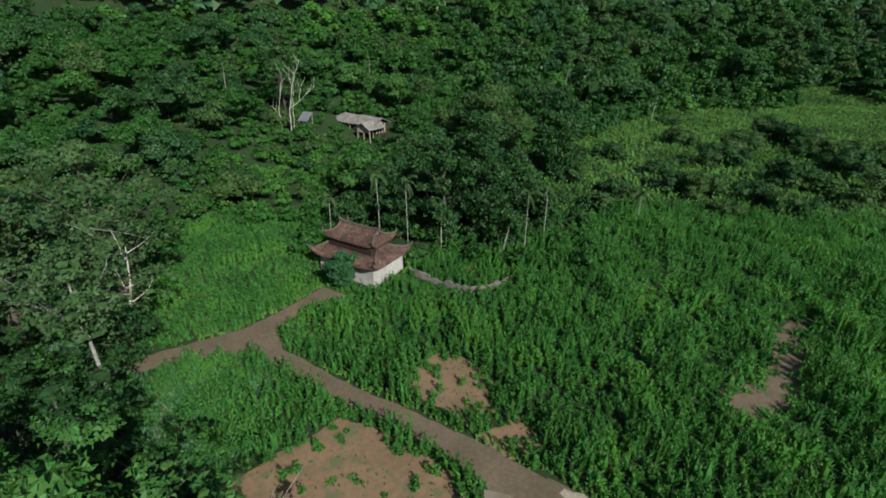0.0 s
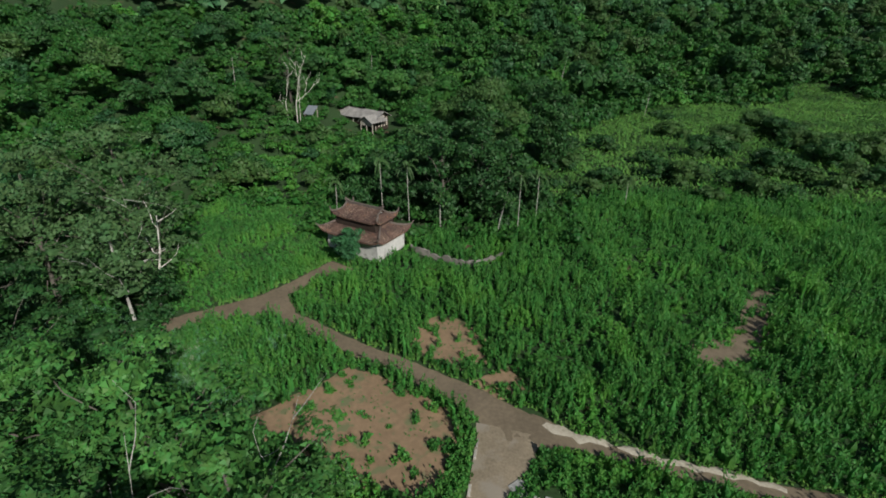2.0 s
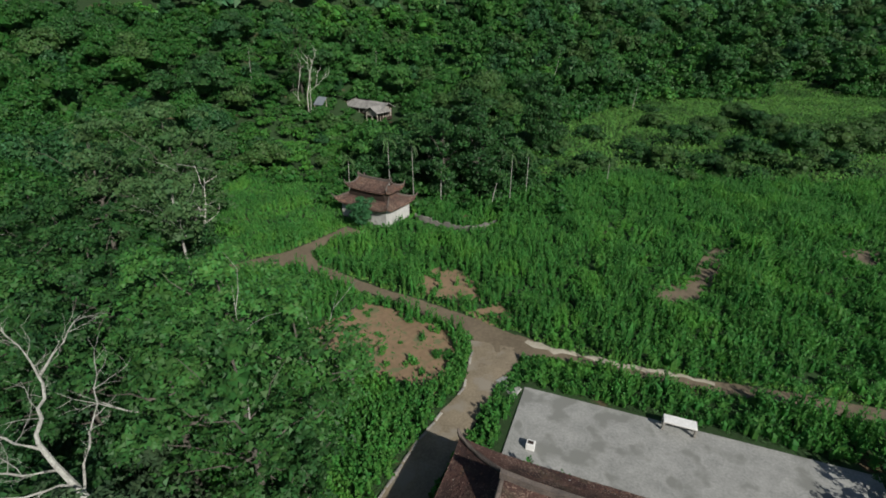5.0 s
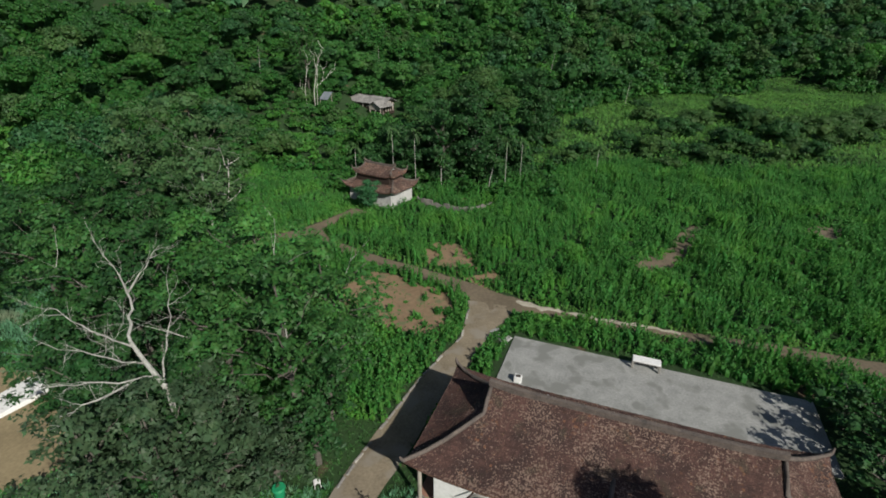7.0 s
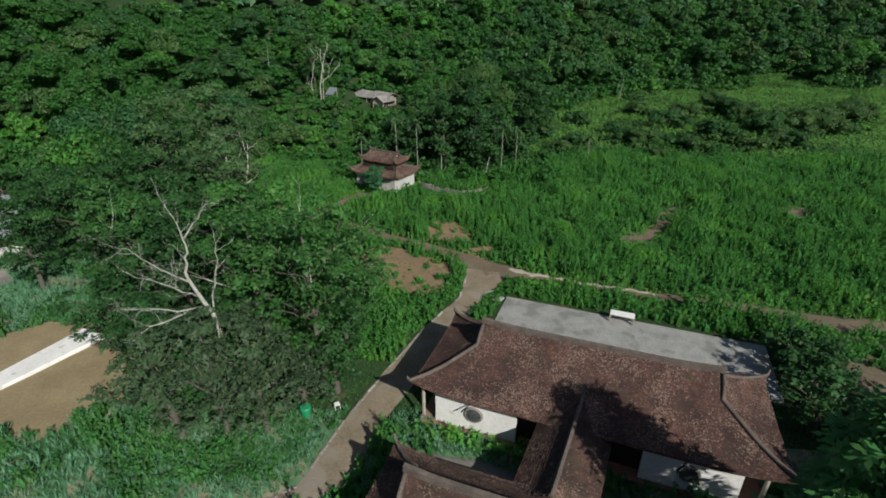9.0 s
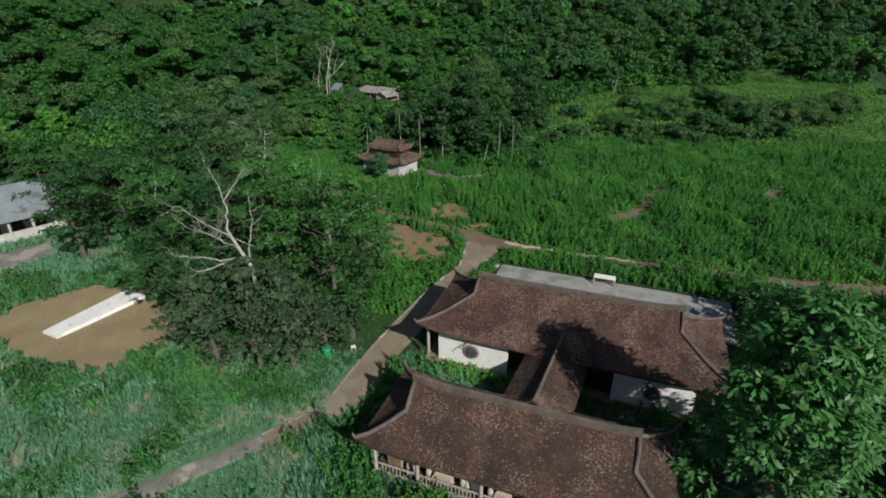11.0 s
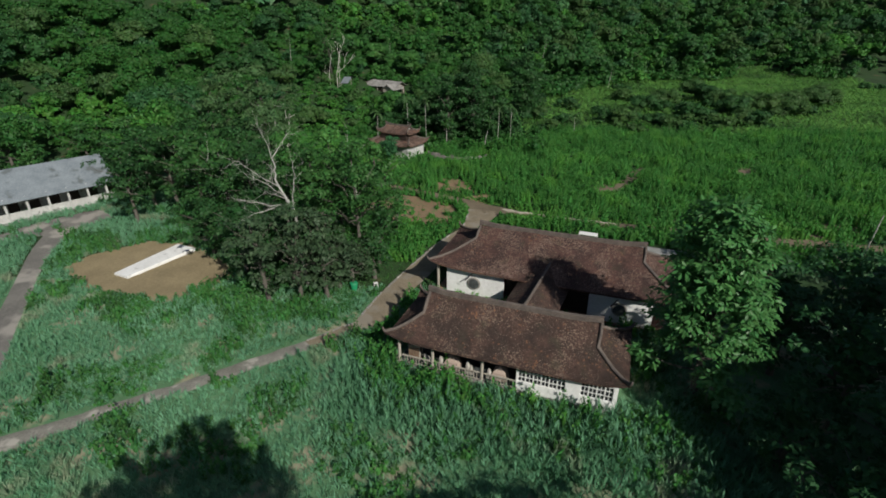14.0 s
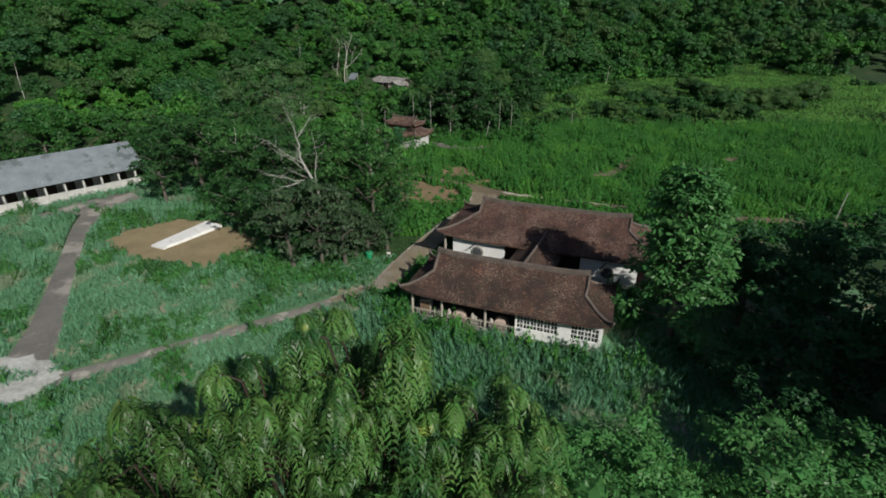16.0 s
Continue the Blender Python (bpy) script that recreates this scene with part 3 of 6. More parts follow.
patch("ground_patch", P_RIGHT_B, DIRT, "small bare clearing far across the field")
patch("ground_patch", P_PLOT, SOIL, "small bare spot beside the crop plot")
P_COURT = [(-58, 7), (-56.4, 11), (-53.5, 14.5), (-51.5, 16.5), (-47.8, 14.5), (-49.5, 10.5), (-53, 7.5), (-56, 5.8)]
patch("ground_patch", P_COURT, OLD_CONCRETE, "grey concrete court before the yard building", 0.05, 0.3)
patch("ground_patch", P_YARD, YARD_SOIL, "bare brown earth in the yard", 0.04, 0.22)


def inside(poly, x, y, grow=0.0):
    poly = np.asarray(poly, float)
    if grow:
        c = poly.mean(0)
        poly = poly + unit(poly - c) * grow
    res = np.zeros(np.shape(x), bool)
    for (x0, y0), (x1, y1) in zip(poly, np.roll(poly, -1, 0)):
        res ^= ((y0 > y) != (y1 > y)) & (x < (x1 - x0) * (y - y0) / (y1 - y0 + 1e-12) + x0)
    return res


def near_poly(poly, x, y, margin):
    """Inside an outline, or within a margin of it (negative: that much inside it)."""
    poly = np.asarray(poly, float)
    ins = inside(poly, x, y)
    lo, hi = poly.min(0) - 1 - abs(margin), poly.max(0) + 1 + abs(margin)
    some = (x > lo[0]) & (x < hi[0]) & (y > lo[1]) & (y < hi[1])
    dist = np.full(np.shape(x), 1e9)
    px, py = x[some], y[some]
    best = np.full(px.shape, 1e9)
    for (x0, y0), (x1, y1) in zip(poly, np.roll(poly, -1, 0)):
        dx, dy = x1 - x0, y1 - y0
        t = np.clip(((px - x0) * dx + (py - y0) * dy) / (dx * dx + dy * dy + 1e-9), 0, 1)
        best = np.minimum(best, np.hypot(px - x0 - t * dx, py - y0 - t * dy))
    dist[some] = best
    return ins | (dist < margin) if margin >= 0 else ins & (dist > -margin)


PATHS = [l + r[::-1] for l, r in ((MAIN_L, MAIN_R), (FORK_L, FORK_R), (TRACK_L, TRACK_R), (BRANCH_L, BRANCH_R), (YARD_PATH_L, YARD_PATH_R))]
BARE = [P_FIELD, P_FIELD_B, P_BIG, P_RIGHT, P_RIGHT_B, P_YARD, P_PLOT]

# ---------- halls ----------


def hip_roof(hl, hf, hb, zr, ze, hip, s0=0.3, lift=0.5, thick=0.16, sag=1.25, nu=26, ns=12):
    """A hip-and-gable roof: hollow slopes, small gables under the ridge ends, upturned corners; a closed shell.
    hf, hb: reach of the front and back slopes. Returns it with its corner line."""
    bm = bmesh.new()

    def out(s):
        return max(0.0, (s - s0) / (1 - s0))

    def z_at(s, r):
        return zr - (zr - ze) * (1 - (1 - s) ** sag) + lift * out(s) ** 2.5 * abs(r) ** 7

    def grid(f):
        rows = [[bm.verts.new(f(i / ns, 2 * j / nu - 1)) for j in range(nu + 1)] for i in range(ns + 1)]
        for a, b in zip(rows, rows[1:]):
            for j in range(nu):
                bm.faces.new((a[j], a[j + 1], b[j + 1], b[j]))

    def slope(s, r, sg):
        return (r * (hl + hip * out(s)), (hb if sg > 0 else -hf) * s, z_at(s, r))

    def side(k, r, sg):
        s = s0 + (1 - s0) * k
        return (sg * (hl + hip * out(s)), s * (r * hb if r > 0 else r * hf), z_at(s, r))

    for sg in (-1, 1):
        grid(lambda s, r: slope(s, r, sg))
        grid(lambda k, r: side(k, r, sg))
    bmesh.ops.remove_doubles(bm, verts=bm.verts, dist=0.002)
    bmesh.ops.recalc_face_normals(bm, faces=bm.faces)
    ext = bmesh.ops.extrude_face_region(bm, geom=list(bm.faces), use_keep_orig=True)
    for g in ext["geom"]:
        if isinstance(g, bmesh.types.BMVert):
            g.co.z -= thick

    def corner(sx, sy):
        return [(sx * (hl + hip * out(s)), (hb if sy > 0 else -hf) * s, z_at(s, 1)) for s in (0, s0 * 0.5, s0, s0 + (1 - s0) * 0.25, s0 + (1 - s0) * 0.5, s0 + (1 - s0) * 0.75, 1)]

    return bm, corner


def roof_tiles(parent, mat, hl, hf, hb, zr, ze, hip, s0=0.3, lift=0.5, sag=1.25, seed=1, gauge=0.13, width=0.14):
    """Small overlapping clay tiles in courses over the four slopes, each a little skew, some slipped or lost."""
    rng = np.random.default_rng(seed)
    vs = []

    def out(s):
        return np.maximum(0.0, (s - s0) / (1 - s0))

    def z_at(s, r):
        return zr - (zr - ze) * (1 - (1 - s) ** sag) + lift * out(s) ** 2.5 * np.abs(r) ** 7

    def lay(rows, width_at, place):
        for i in range(len(rows) - 1):
            a, b = rows[i], rows[i + 1]
            lo, hi = width_at(b)
            n = max(2, int((hi - lo) / width))
            u = lo + (hi - lo) * (np.arange(n) + (0.25 if i % 2 else -0.25)) / n
            u = u[rng.uniform(0, 1, n) > 0.012]
            n = len(u)
            w = width * rng.uniform(0.86, 0.99, n)
            skew = rng.normal(size=n) * 0.012
            rise = 0.026 + np.abs(rng.normal(size=n)) * 0.016
            slip = rng.normal(size=n) * 0.05 * (b - a)
            p = [np.clip(u, lo, hi), np.clip(u + w, lo, hi)]
            top = [place(np.full(n, max(a - 0.15 * (b - a), 0.0)), q + skew, 0.008) for q in p]
            low = [place(np.minimum(b + slip, 1.0), q, rise) for q in p]
            foot = [place(np.minimum(b + slip, 1.0), q, -0.004) for q in p]
            vs.append(np.stack([top[0], top[1], low[1], low[0], foot[1], foot[0]], 1).reshape(-1, 3))

    def front(sg):
        def place(s, x, dz):
            W = hl + hip * out(s)
            return np.stack([x, (hb if sg > 0 else -hf) * s, z_at(s, np.clip(x / W, -1, 1)) + dz], 1)
        reach = hb if sg > 0 else hf
        rows = np.linspace(0.01, 1.0, int(math.hypot(reach, zr - ze) / gauge))
        lay(rows, lambda s: (-(hl + hip * float(out(s))), hl + hip * float(out(s))), place)

    def end(sg):
        def place(k, y, dz):
            s = s0 + (1 - s0) * k
            r = np.where(y > 0, y / (hb * s), y / (hf * s))
            return np.stack([sg * (hl + hip * out(s)), y, z_at(s, np.clip(r, -1, 1)) + dz], 1)
        rows = np.linspace(0.0, 1.0, int(math.hypot(hip, (zr - ze) * (1 - s0)) / gauge))
        lay(rows, lambda k: (-hf * (s0 + (1 - s0) * k), hb * (s0 + (1 - s0) * k)), place)

    for sg in (-1, 1):
        front(sg)
        end(sg)
    v = np.concatenate(vs)
    i = np.arange(len(v) // 6)[:, None] * 6
    f = np.concatenate([i + (0, 1, 2, 3), i + (3, 2, 4, 5)])
    return tagged(part("roof_tiles", (v, f), mat, parent), "overlapping small clay tiles", kind="stuff")


def roof_caps(parent, hl, zr, corner, r=0.14, mat=None, finial=0.4, ridge_h=0.3):
    """Ridge wall, mortared hips with raised tips, and the gable boards under the ridge ends."""
    mat = mat or CAP
    bm = bmesh.new()
    n = 10
    rows = []
    for i in range(n + 1):
        x = -hl - 0.1 + (2 * hl + 0.2) * i / n
        up = 0.25 * abs(2 * i / n - 1) ** 6
        rows.append([bm.verts.new((x, y, z + up)) for y, z in ((-r, zr - 0.1), (-r, zr + ridge_h), (r, zr + ridge_h), (r, zr - 0.1))])
    for a, b in zip(rows, rows[1:]):
        for j in range(4):
            bm.faces.new((a[j], a[(j + 1) % 4], b[(j + 1) % 4], b[j]))
    bm.faces.new(rows[0])
    bm.faces.new(rows[-1])
    part("ridge_cap", bm, mat, parent, "dark mossy mortar ridge")
    for sx in (-1, 1):
        for sy in (-1, 1):
            pts = [(x, y, z + 0.06) for x, y, z in corner(sx, sy)]
            (x1, y1, _), (x2, y2, z2) = pts[-2], pts[-1]
            pts.append((x2 + (x2 - x1) * 0.12, y2 + (y2 - y1) * 0.12, z2 + finial * 0.55))
            pts.append((x2 + (x2 - x1) * 0.16, y2 + (y2 - y1) * 0.16, z2 + finial))
            part("hip_cap", tube(pts, [r] * 7 + [r * 0.7, r * 0.25], 6), mat, parent, smooth=True)
        f, b = corner(sx, -1), corner(sx, 1)
        bm = bmesh.new()
        ring = [f[2], f[1], f[0], b[1], b[2]]
        v0 = [bm.verts.new((x - sx * 0.25, y, z - 0.05)) for x, y, z in ring]
        v1 = [bm.verts.new((x - sx * 0.35, y, z - 0.05)) for x, y, z in ring]
        bm.faces.new(v0)
        bm.faces.new(v1)
        for i in range(5):
            bm.faces.new((v0[i], v0[(i + 1) % 5], v1[(i + 1) % 5], v1[i]))
        part("gable", bm, GREY_PLASTER, parent)


def lattice_window(parent, x0, x1, z0, z1, v, bays, cols=2, rows=3):
    """A white timber window of several bays, each with small dark panes."""
    win = part("window", box((x0, v + 0.02, z0), (x1, v + 0.06, z1)), GLASS, parent, "white latticed timber window with dark panes")
    bw = (x1 - x0) / bays
    for i in range(bays + 1):
        x = x0 + i * bw
        part("mullion", box((x - 0.045, v - 0.06, z0), (x + 0.045, v + 0.02, z1)), PLASTER, win)
    part("window_frame", box((x0, v - 0.05, z1 - 0.07), (x1, v + 0.02, z1)), PLASTER, win)
    part("window_frame", box((x0, v - 0.09, z0 - 0.07), (x1, v + 0.02, z0 + 0.04)), PLASTER, win)
    for i in range(bays):
        a, b = x0 + i * bw + 0.045, x0 + (i + 1) * bw - 0.045
        bm = bmesh.new()
        for c in range(1, cols):
            x = a + (b - a) * c / cols
            box((x - 0.024, v - 0.03, z0 + 0.04), (x + 0.024, v + 0.018, z1 - 0.07), 0, bm)
        for r in range(1, rows):
            z = z0 + (z1 - z0) * r / rows
            box((a, v - 0.03, z - 0.026), (b, v + 0.016, z + 0.026), 0, bm)
        part("glazing_bar", bm, PLASTER, win)


def column(parent, x, v, z0, z1, r=0.13, mat=None):
    bm = tube([(x, v, z0), (x, v, (z0 + z1) / 2), (x, v, z1)], [r, r, r * 0.9], 10)
    part("column", bm, mat or PALEWOOD, parent)
    part("column_base", box((x - 0.22, v - 0.22, z0 - 0.02), (x + 0.22, v + 0.22, z0 + 0.16), 0.03), STONE, parent)


def long_hall():
    hall = thing("hall", "long white-walled hall under a brown tiled hip roof", "hall", pose(10.4, 0.36, 0, 0, 0, -16.0))
    hl, zr = 7.95, 5.85
    bm, corner = hip_roof(hl, 5.6, 3.7, zr, 3.35, 3.5, 0.28, 0.55)
    part("roof", bm, TILES, hall, "aged brown clay tiles with leaf litter")
    roof_tiles(hall, TILE_PIECES, hl, 5.6, 3.7, zr, 3.35, 3.5, 0.28, 0.55, seed=3)
    roof_caps(hall, hl, zr, corner)
    part("plinth", box((-11.0, -5.3, -0.4), (10.8, 3.4, 0.3), 0.05), BRICK, hall, "low brick plinth")
    for a, b in ((-9.85, -4.1), (3.75, 9.2)):
        part("wall", box((a, -4.95, 0.3), (b, -4.7, 3.5)), PLASTER, hall, "white plastered wall")
        cx, cz = a + (b - a) * 0.49, 1.75
        bm = bmesh.new()
        bmesh.ops.create_cone(bm, cap_ends=True, segments=28, radius1=0.68, radius2=0.62, depth=0.14, matrix=Matrix.Translation((cx, -5.0, cz)) @ Matrix.Rotation(radians(90), 4, "X"))
        rw = part("round_window", bm, STONE, hall, "round carved grey window")
        bm = bmesh.new()
        for k in range(3):
            r = 0.54 - 0.16 * k
            bmesh.ops.create_cone(bm, cap_ends=True, segments=24, radius1=r, radius2=r * 0.92, depth=0.05, matrix=Matrix.Translation((cx, -5.08 - 0.03 * k, cz)) @ Matrix.Rotation(radians(90), 4, "X"))
        part("carved_screen", bm, SLATE_DARK, rw, "dark carved stone screen")
        part("awning_rod", tube([(cx - 0.75, -5.5, cz + 0.45), (cx - 0.2, -4.98, cz + 1.0)], 0.05, 5), DARKWOOD, rw)
    part("wall", box((-9.85, 2.9, 0.3), (9.2, 3.15, 3.6)), PLASTER, hall)
    part("wall", box((-9.85, -4.69, 0.3), (-9.6, 2.89, 3.5)), PLASTER, hall)
    part("wall", box((8.95, -4.69, 0.3), (9.2, 2.89, 3.5)), PLASTER, hall)
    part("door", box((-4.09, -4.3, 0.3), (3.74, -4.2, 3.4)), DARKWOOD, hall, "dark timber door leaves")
    for x in (-10.75, 10.3):
        for v in (-4.95, -1.6, 0.9, 3.1):
            column(hall, x, v, 0.3, 3.55)
    for v in (-4.95, 3.02):
        part("eave_beam", box((-10.9, v - 0.1, 3.3), (-9.86, v + 0.1, 3.5)), DARKWOOD, hall)
        part("eave_beam", box((9.21, v - 0.1, 3.3), (10.5, v + 0.1, 3.5)), DARKWOOD, hall)
    return hall


def front_hall():
    hall = thing("hall", "open-sided hall with latticed windows under brown tiles", "hall", pose(5.3, -12.35, 0, 0, 0, -15.5))
    hl, zr = 6.6, 5.4
    bm, corner = hip_roof(hl, 3.75, 3.4, zr, 2.9, 2.3, 0.38, 0.55)
    part("roof", bm, TILES_DARK, hall, "aged brown clay tiles with leaf litter")
    roof_tiles(hall, TILE_PIECES_OLD, hl, 3.75, 3.4, zr, 2.9, 2.3, 0.38, 0.55, seed=4)
    roof_caps(hall, hl, zr, corner)
    part("plinth", box((-8.3, -3.25, -0.4), (8.3, 3.25, 0.3), 0.04), STONE, hall, "low mossy stone plinth")
    for x in (-8.05, -5.25, -1.3):
        column(hall, x, -3.05, 0.3, 3.1, 0.12)
    for x in (-8.0, -1.3):
        column(hall, x, 0.2, 0.3, 3.3, 0.12, DARKWOOD)
    part("wall", box((1.3, -3.1, -0.3), (8.3, -2.86, 1.12)), PLASTER, hall, "white plastered wall")
    part("wall", box((1.3, -3.1, 2.4), (8.3, -2.86, 3.1)), PLASTER, hall)
    for a, b in ((1.3, 1.42), (4.8, 5.85), (8.02, 8.3)):
        part("wall", box((a, -3.1, 1.12), (b, -2.86, 2.4)), PLASTER, hall)
    lattice_window(hall, 1.42, 4.8, 1.12, 2.4, -2.98, 6)
    lattice_window(hall, 5.85, 8.02, 1.12, 2.4, -2.98, 4)
    part("wall", box((8.06, -2.86, 0.3), (8.3, 2.86, 3.1)), PLASTER, hall)
    part("wall", box((1.3, -2.86, 0.3), (1.54, 2.86, 3.1)), PLASTER, hall)
    # The veranda's inner shade is put into dark wall, floor and screen colours.
    part("back_wall", box((-8.2, 2.86, 0.3), (8.3, 3.1, 3.1)), DARKWOOD, hall, "back wall coloured dark for the shaded interior")
    part("floor", box((-8.2, -3.0, 0.3), (1.29, 2.85, 0.34)), SLATE_DARK, hall, "stone floor coloured dark for the shaded interior")
    part("shade_screen", box((-8.1, 0.6, 0.34), (1.29, 0.7, 3.3)), DARKWOOD, hall, "dark screen standing in for the shaded interior")
    part("eave_beam", box((-8.2, -3.16, 2.78), (8.2, -2.96, 2.94)), DARKWOOD, hall)
    for a, b in ((-7.85, -5.45), (-5.15, -1.45), (-1.15, 1.3)):
        rail = part("railing", box((a, -3.09, 1.05), (b, -3.01, 1.13)), PALEWOOD, hall, "weathered timber railing")
        part("rail", box((a, -3.08, 0.42), (b, -3.02, 0.48)), PALEWOOD, rail)
        n = int((b - a) / 0.22)
        for i in range(1, n):
            x = a + (b - a) * i / n
            part("baluster", box((x - 0.03, -3.07, 0.48), (x + 0.03, -3.03, 1.05)), PALEWOOD, rail)
    return hall


def link_roof():
    hall = thing("link_passage", "tiled passage roof joining the two halls", "passage", pose(7.95, -6.25, 0, 0, 0, -20.8))
    bm = bmesh.new()
    ys = np.linspace(-4.4, 4.5, 12)
    rows = []
    for y in ys:
        sagz = 0.12 * ((y + 0.5) / 4) ** 2
        rows.append([bm.verts.new((x, y, z + sagz)) for x, z in ((-2.3, 2.75), (-1.1, 3.35), (0, 4.02), (1.1, 3.35), (2.3, 2.75), (2.3, 2.62), (0, 3.86), (-2.3, 2.62))])
    for a, b in zip(rows, rows[1:]):
        for j in range(8):
            bm.faces.new((a[j], a[(j + 1) % 8], b[(j + 1) % 8], b[j]))
    bm.faces.new(rows[0])
    bm.faces.new(rows[-1])
    part("roof", bm, TILES_DARK, hall)
    rng_ = np.random.default_rng(8)
    vs = []
    for sg in (-1, 1):
        for i in range(15):
            a, b = i / 15, (i + 1) / 15
            y_ = np.arange(-4.4, 4.4, 0.2) + (0.1 if i % 2 else 0.0)
            n_ = len(y_)
            dz = 0.12 * ((y_ + 0.5) / 4) ** 2
            lowz = 0.03 + np.abs(rng_.normal(size=n_)) * 0.015

            def at(f, y, up):
                x = 2.3 * f
                return np.stack([np.full(n_, sg * x), y, np.interp(x, (0, 1.1, 2.3), (4.02, 3.35, 2.75)) + dz + up], 1)

            vs.append(np.stack([at(a, y_, 0.008), at(a, y_ + 0.19, 0.008), at(b, y_ + 0.19, lowz), at(b, y_, lowz), at(b, y_ + 0.19, -0.004), at(b, y_, -0.004)], 1).reshape(-1, 3))
    v = np.concatenate(vs)
    k = np.arange(len(v) // 6)[:, None] * 6
    tagged(part("roof_tiles", (v, np.concatenate([k + (0, 1, 2, 3), k + (3, 2, 4, 5)])), TILE_PIECES_OLD, hall), "overlapping small clay tiles", kind="stuff")
    part("ridge_cap", tube([(0, y, 4.08 + 0.12 * ((y + 0.5) / 4) ** 2) for y in ys], 0.13, 6), CAP, hall)
    for x in (-1.7, 1.7):
        for y in (-2.2, 1.2):
            column(hall, x, y, 0.1, 2.95, 0.11, DARKWOOD)
    part("floor_slab", box((-2.0, -3.4, -0.3), (2.0, 2.4, 0.12)), STONE, hall)


long_hall()
front_hall()
link_roof()

slab = part("terrace", box((0, -7.5, -0.4), (23.4, 0, 0.16), 0.03), CONCRETE, None)
slab.matrix_basis = pose(5.25, 16.3, 0, 0, 0, -16.4)
tagged(slab, "weathered grey concrete terrace in front of the hall", "terrace", kind="structure")
SLAB = [(5.0, 16.6), (28.0, 9.8), (25.5, 2.0), (2.6, 9.0)]
HALL_A = [tuple((pose(10.5, 0.36, 0, 0, 0, -16) @ Vector((x, y, 0)))[:2]) for x, y in ((-11, -5), (11, -5), (11, 5.5), (-11, 5.5))]
HALL_B = [tuple((pose(5.3, -12.35, 0, 0, 0, -15.5) @ Vector((x, y, 0)))[:2]) for x, y in ((-8.6, -3.3), (8.6, -3.3), (8.6, 3.4), (-8.6, 3.4))]


def stone_table():
    t = thing("offering_table", "white stone offering table on the terrace", "table", pose(15.95, 12.6, 0.16, 0, 0, -16.5))
    part("tabletop", box((-1.1, -0.42, 0.72), (1.1, 0.42, 0.85), 0.02), PLASTER, t, "pale worn tabletop")
    for x in (-1.05, 1.05):
        for y in (-0.3, 0.3):
            part("leg", box((x - 0.09, y - 0.09, 0), (x + 0.09, y + 0.09, 0.72), 0.015), STONE, t)
    part("apron", box((-1.05, -0.05, 0.3), (1.05, 0.05, 0.4)), STONE, t)


stone_table()


def incense_box():
    t = thing("incense_burner", "small white stone incense burner on the terrace", "incense burner", pose(5.2, 10.0, 0.16, 0, 0, -16))
    bm = box((-0.3, -0.25, 0), (0.3, 0.25, 0.55), 0.03)
    part("body", bm, PLASTER, t)
    # Dark plate on the solid block, painting the shade of a hollow.
    part("hollow", box((-0.2, -0.15, 0.548), (0.2, 0.15, 0.556)), DARKWOOD, t)


incense_box()

# ---------- shrine ----------
SHRINE = pose(-14.0, 50.7, 1.1, 0, 0, -27.0)


def shrine():
    s = thing("shrine", "small two-tiered shrine with red tiles and grey walls", "shrine", SHRINE)
    part("plinth", box((-4.02, -2.72, -0.9), (4.02, 2.72, 0.15), 0.02), GREY_PLASTER, s)
    for lo, hi in (((-4.0, -2.7, 0.15), (4.0, -2.45, 2.3)), ((-4.0, 2.45, 0.15), (4.0, 2.7, 2.3)), ((-4.0, -2.45, 0.15), (-3.75, 2.45, 2.3)), ((3.75, -2.45, 0.15), (4.0, 2.45, 2.3))):
        part("wall", box(lo, hi), GREY_PLASTER, s, "stained pale plaster wall")
    # The wall is unbroken; a dark panel paints the shade of an open doorway.
    part("door", box((-1.2, -2.74, 0.15), (1.2, -2.69, 2.1)), DARKWOOD, s, "dark panel standing in for the shaded open doorway")
    bm, corner = hip_roof(2.6, 3.4, 3.4, 3.85, 2.1, 2.15, 0.02, 0.55)
    part("lower_roof", bm, TILES_RED, s, "weathered clay tiles")
    roof_tiles(s, TILE_PIECES_RED, 2.6, 3.4, 3.4, 3.85, 2.1, 2.15, 0.02, 0.55, seed=5, gauge=0.2, width=0.22)
    for sx in (-1, 1):
        for sy in (-1, 1):
            pts = [(x, y, z + 0.05) for x, y, z in corner(sx, sy)[3:]]
            (x1, y1, _), (x2, y2, z2) = pts[-2], pts[-1]
            pts.append((x2 + (x2 - x1) * 0.3, y2 + (y2 - y1) * 0.3, z2 + 0.42))
            part("hip_cap", tube(pts, [0.13, 0.13, 0.13, 0.12, 0.05], 6), CAP, s, "grey raised roof corner", smooth=True)
    part("upper_wall", box((-3.1, -1.8, 2.9), (3.1, 1.8, 4.05)), DARKWOOD, s)
    bm, corner = hip_roof(2.75, 2.1, 2.1, 5.2, 4.05, 0.9, 0.35, 0.5)
    part("upper_roof", bm, TILES_RED, s, "weathered clay tiles")
    roof_tiles(s, TILE_PIECES_RED, 2.75, 2.1, 2.1, 5.2, 4.05, 0.9, 0.35, 0.5, seed=6, gauge=0.2, width=0.22)
    roof_caps(s, 2.75, 5.2, corner, 0.12, CAP, 0.5, 0.22)
    for x in (-2.85, 2.85):
        part("finial", tube([(x, 0, 5.3), (x * 1.05, 0, 5.65), (x * 1.0, 0, 5.9)], [0.16, 0.12, 0.03], 6), CAP, s)


shrine()
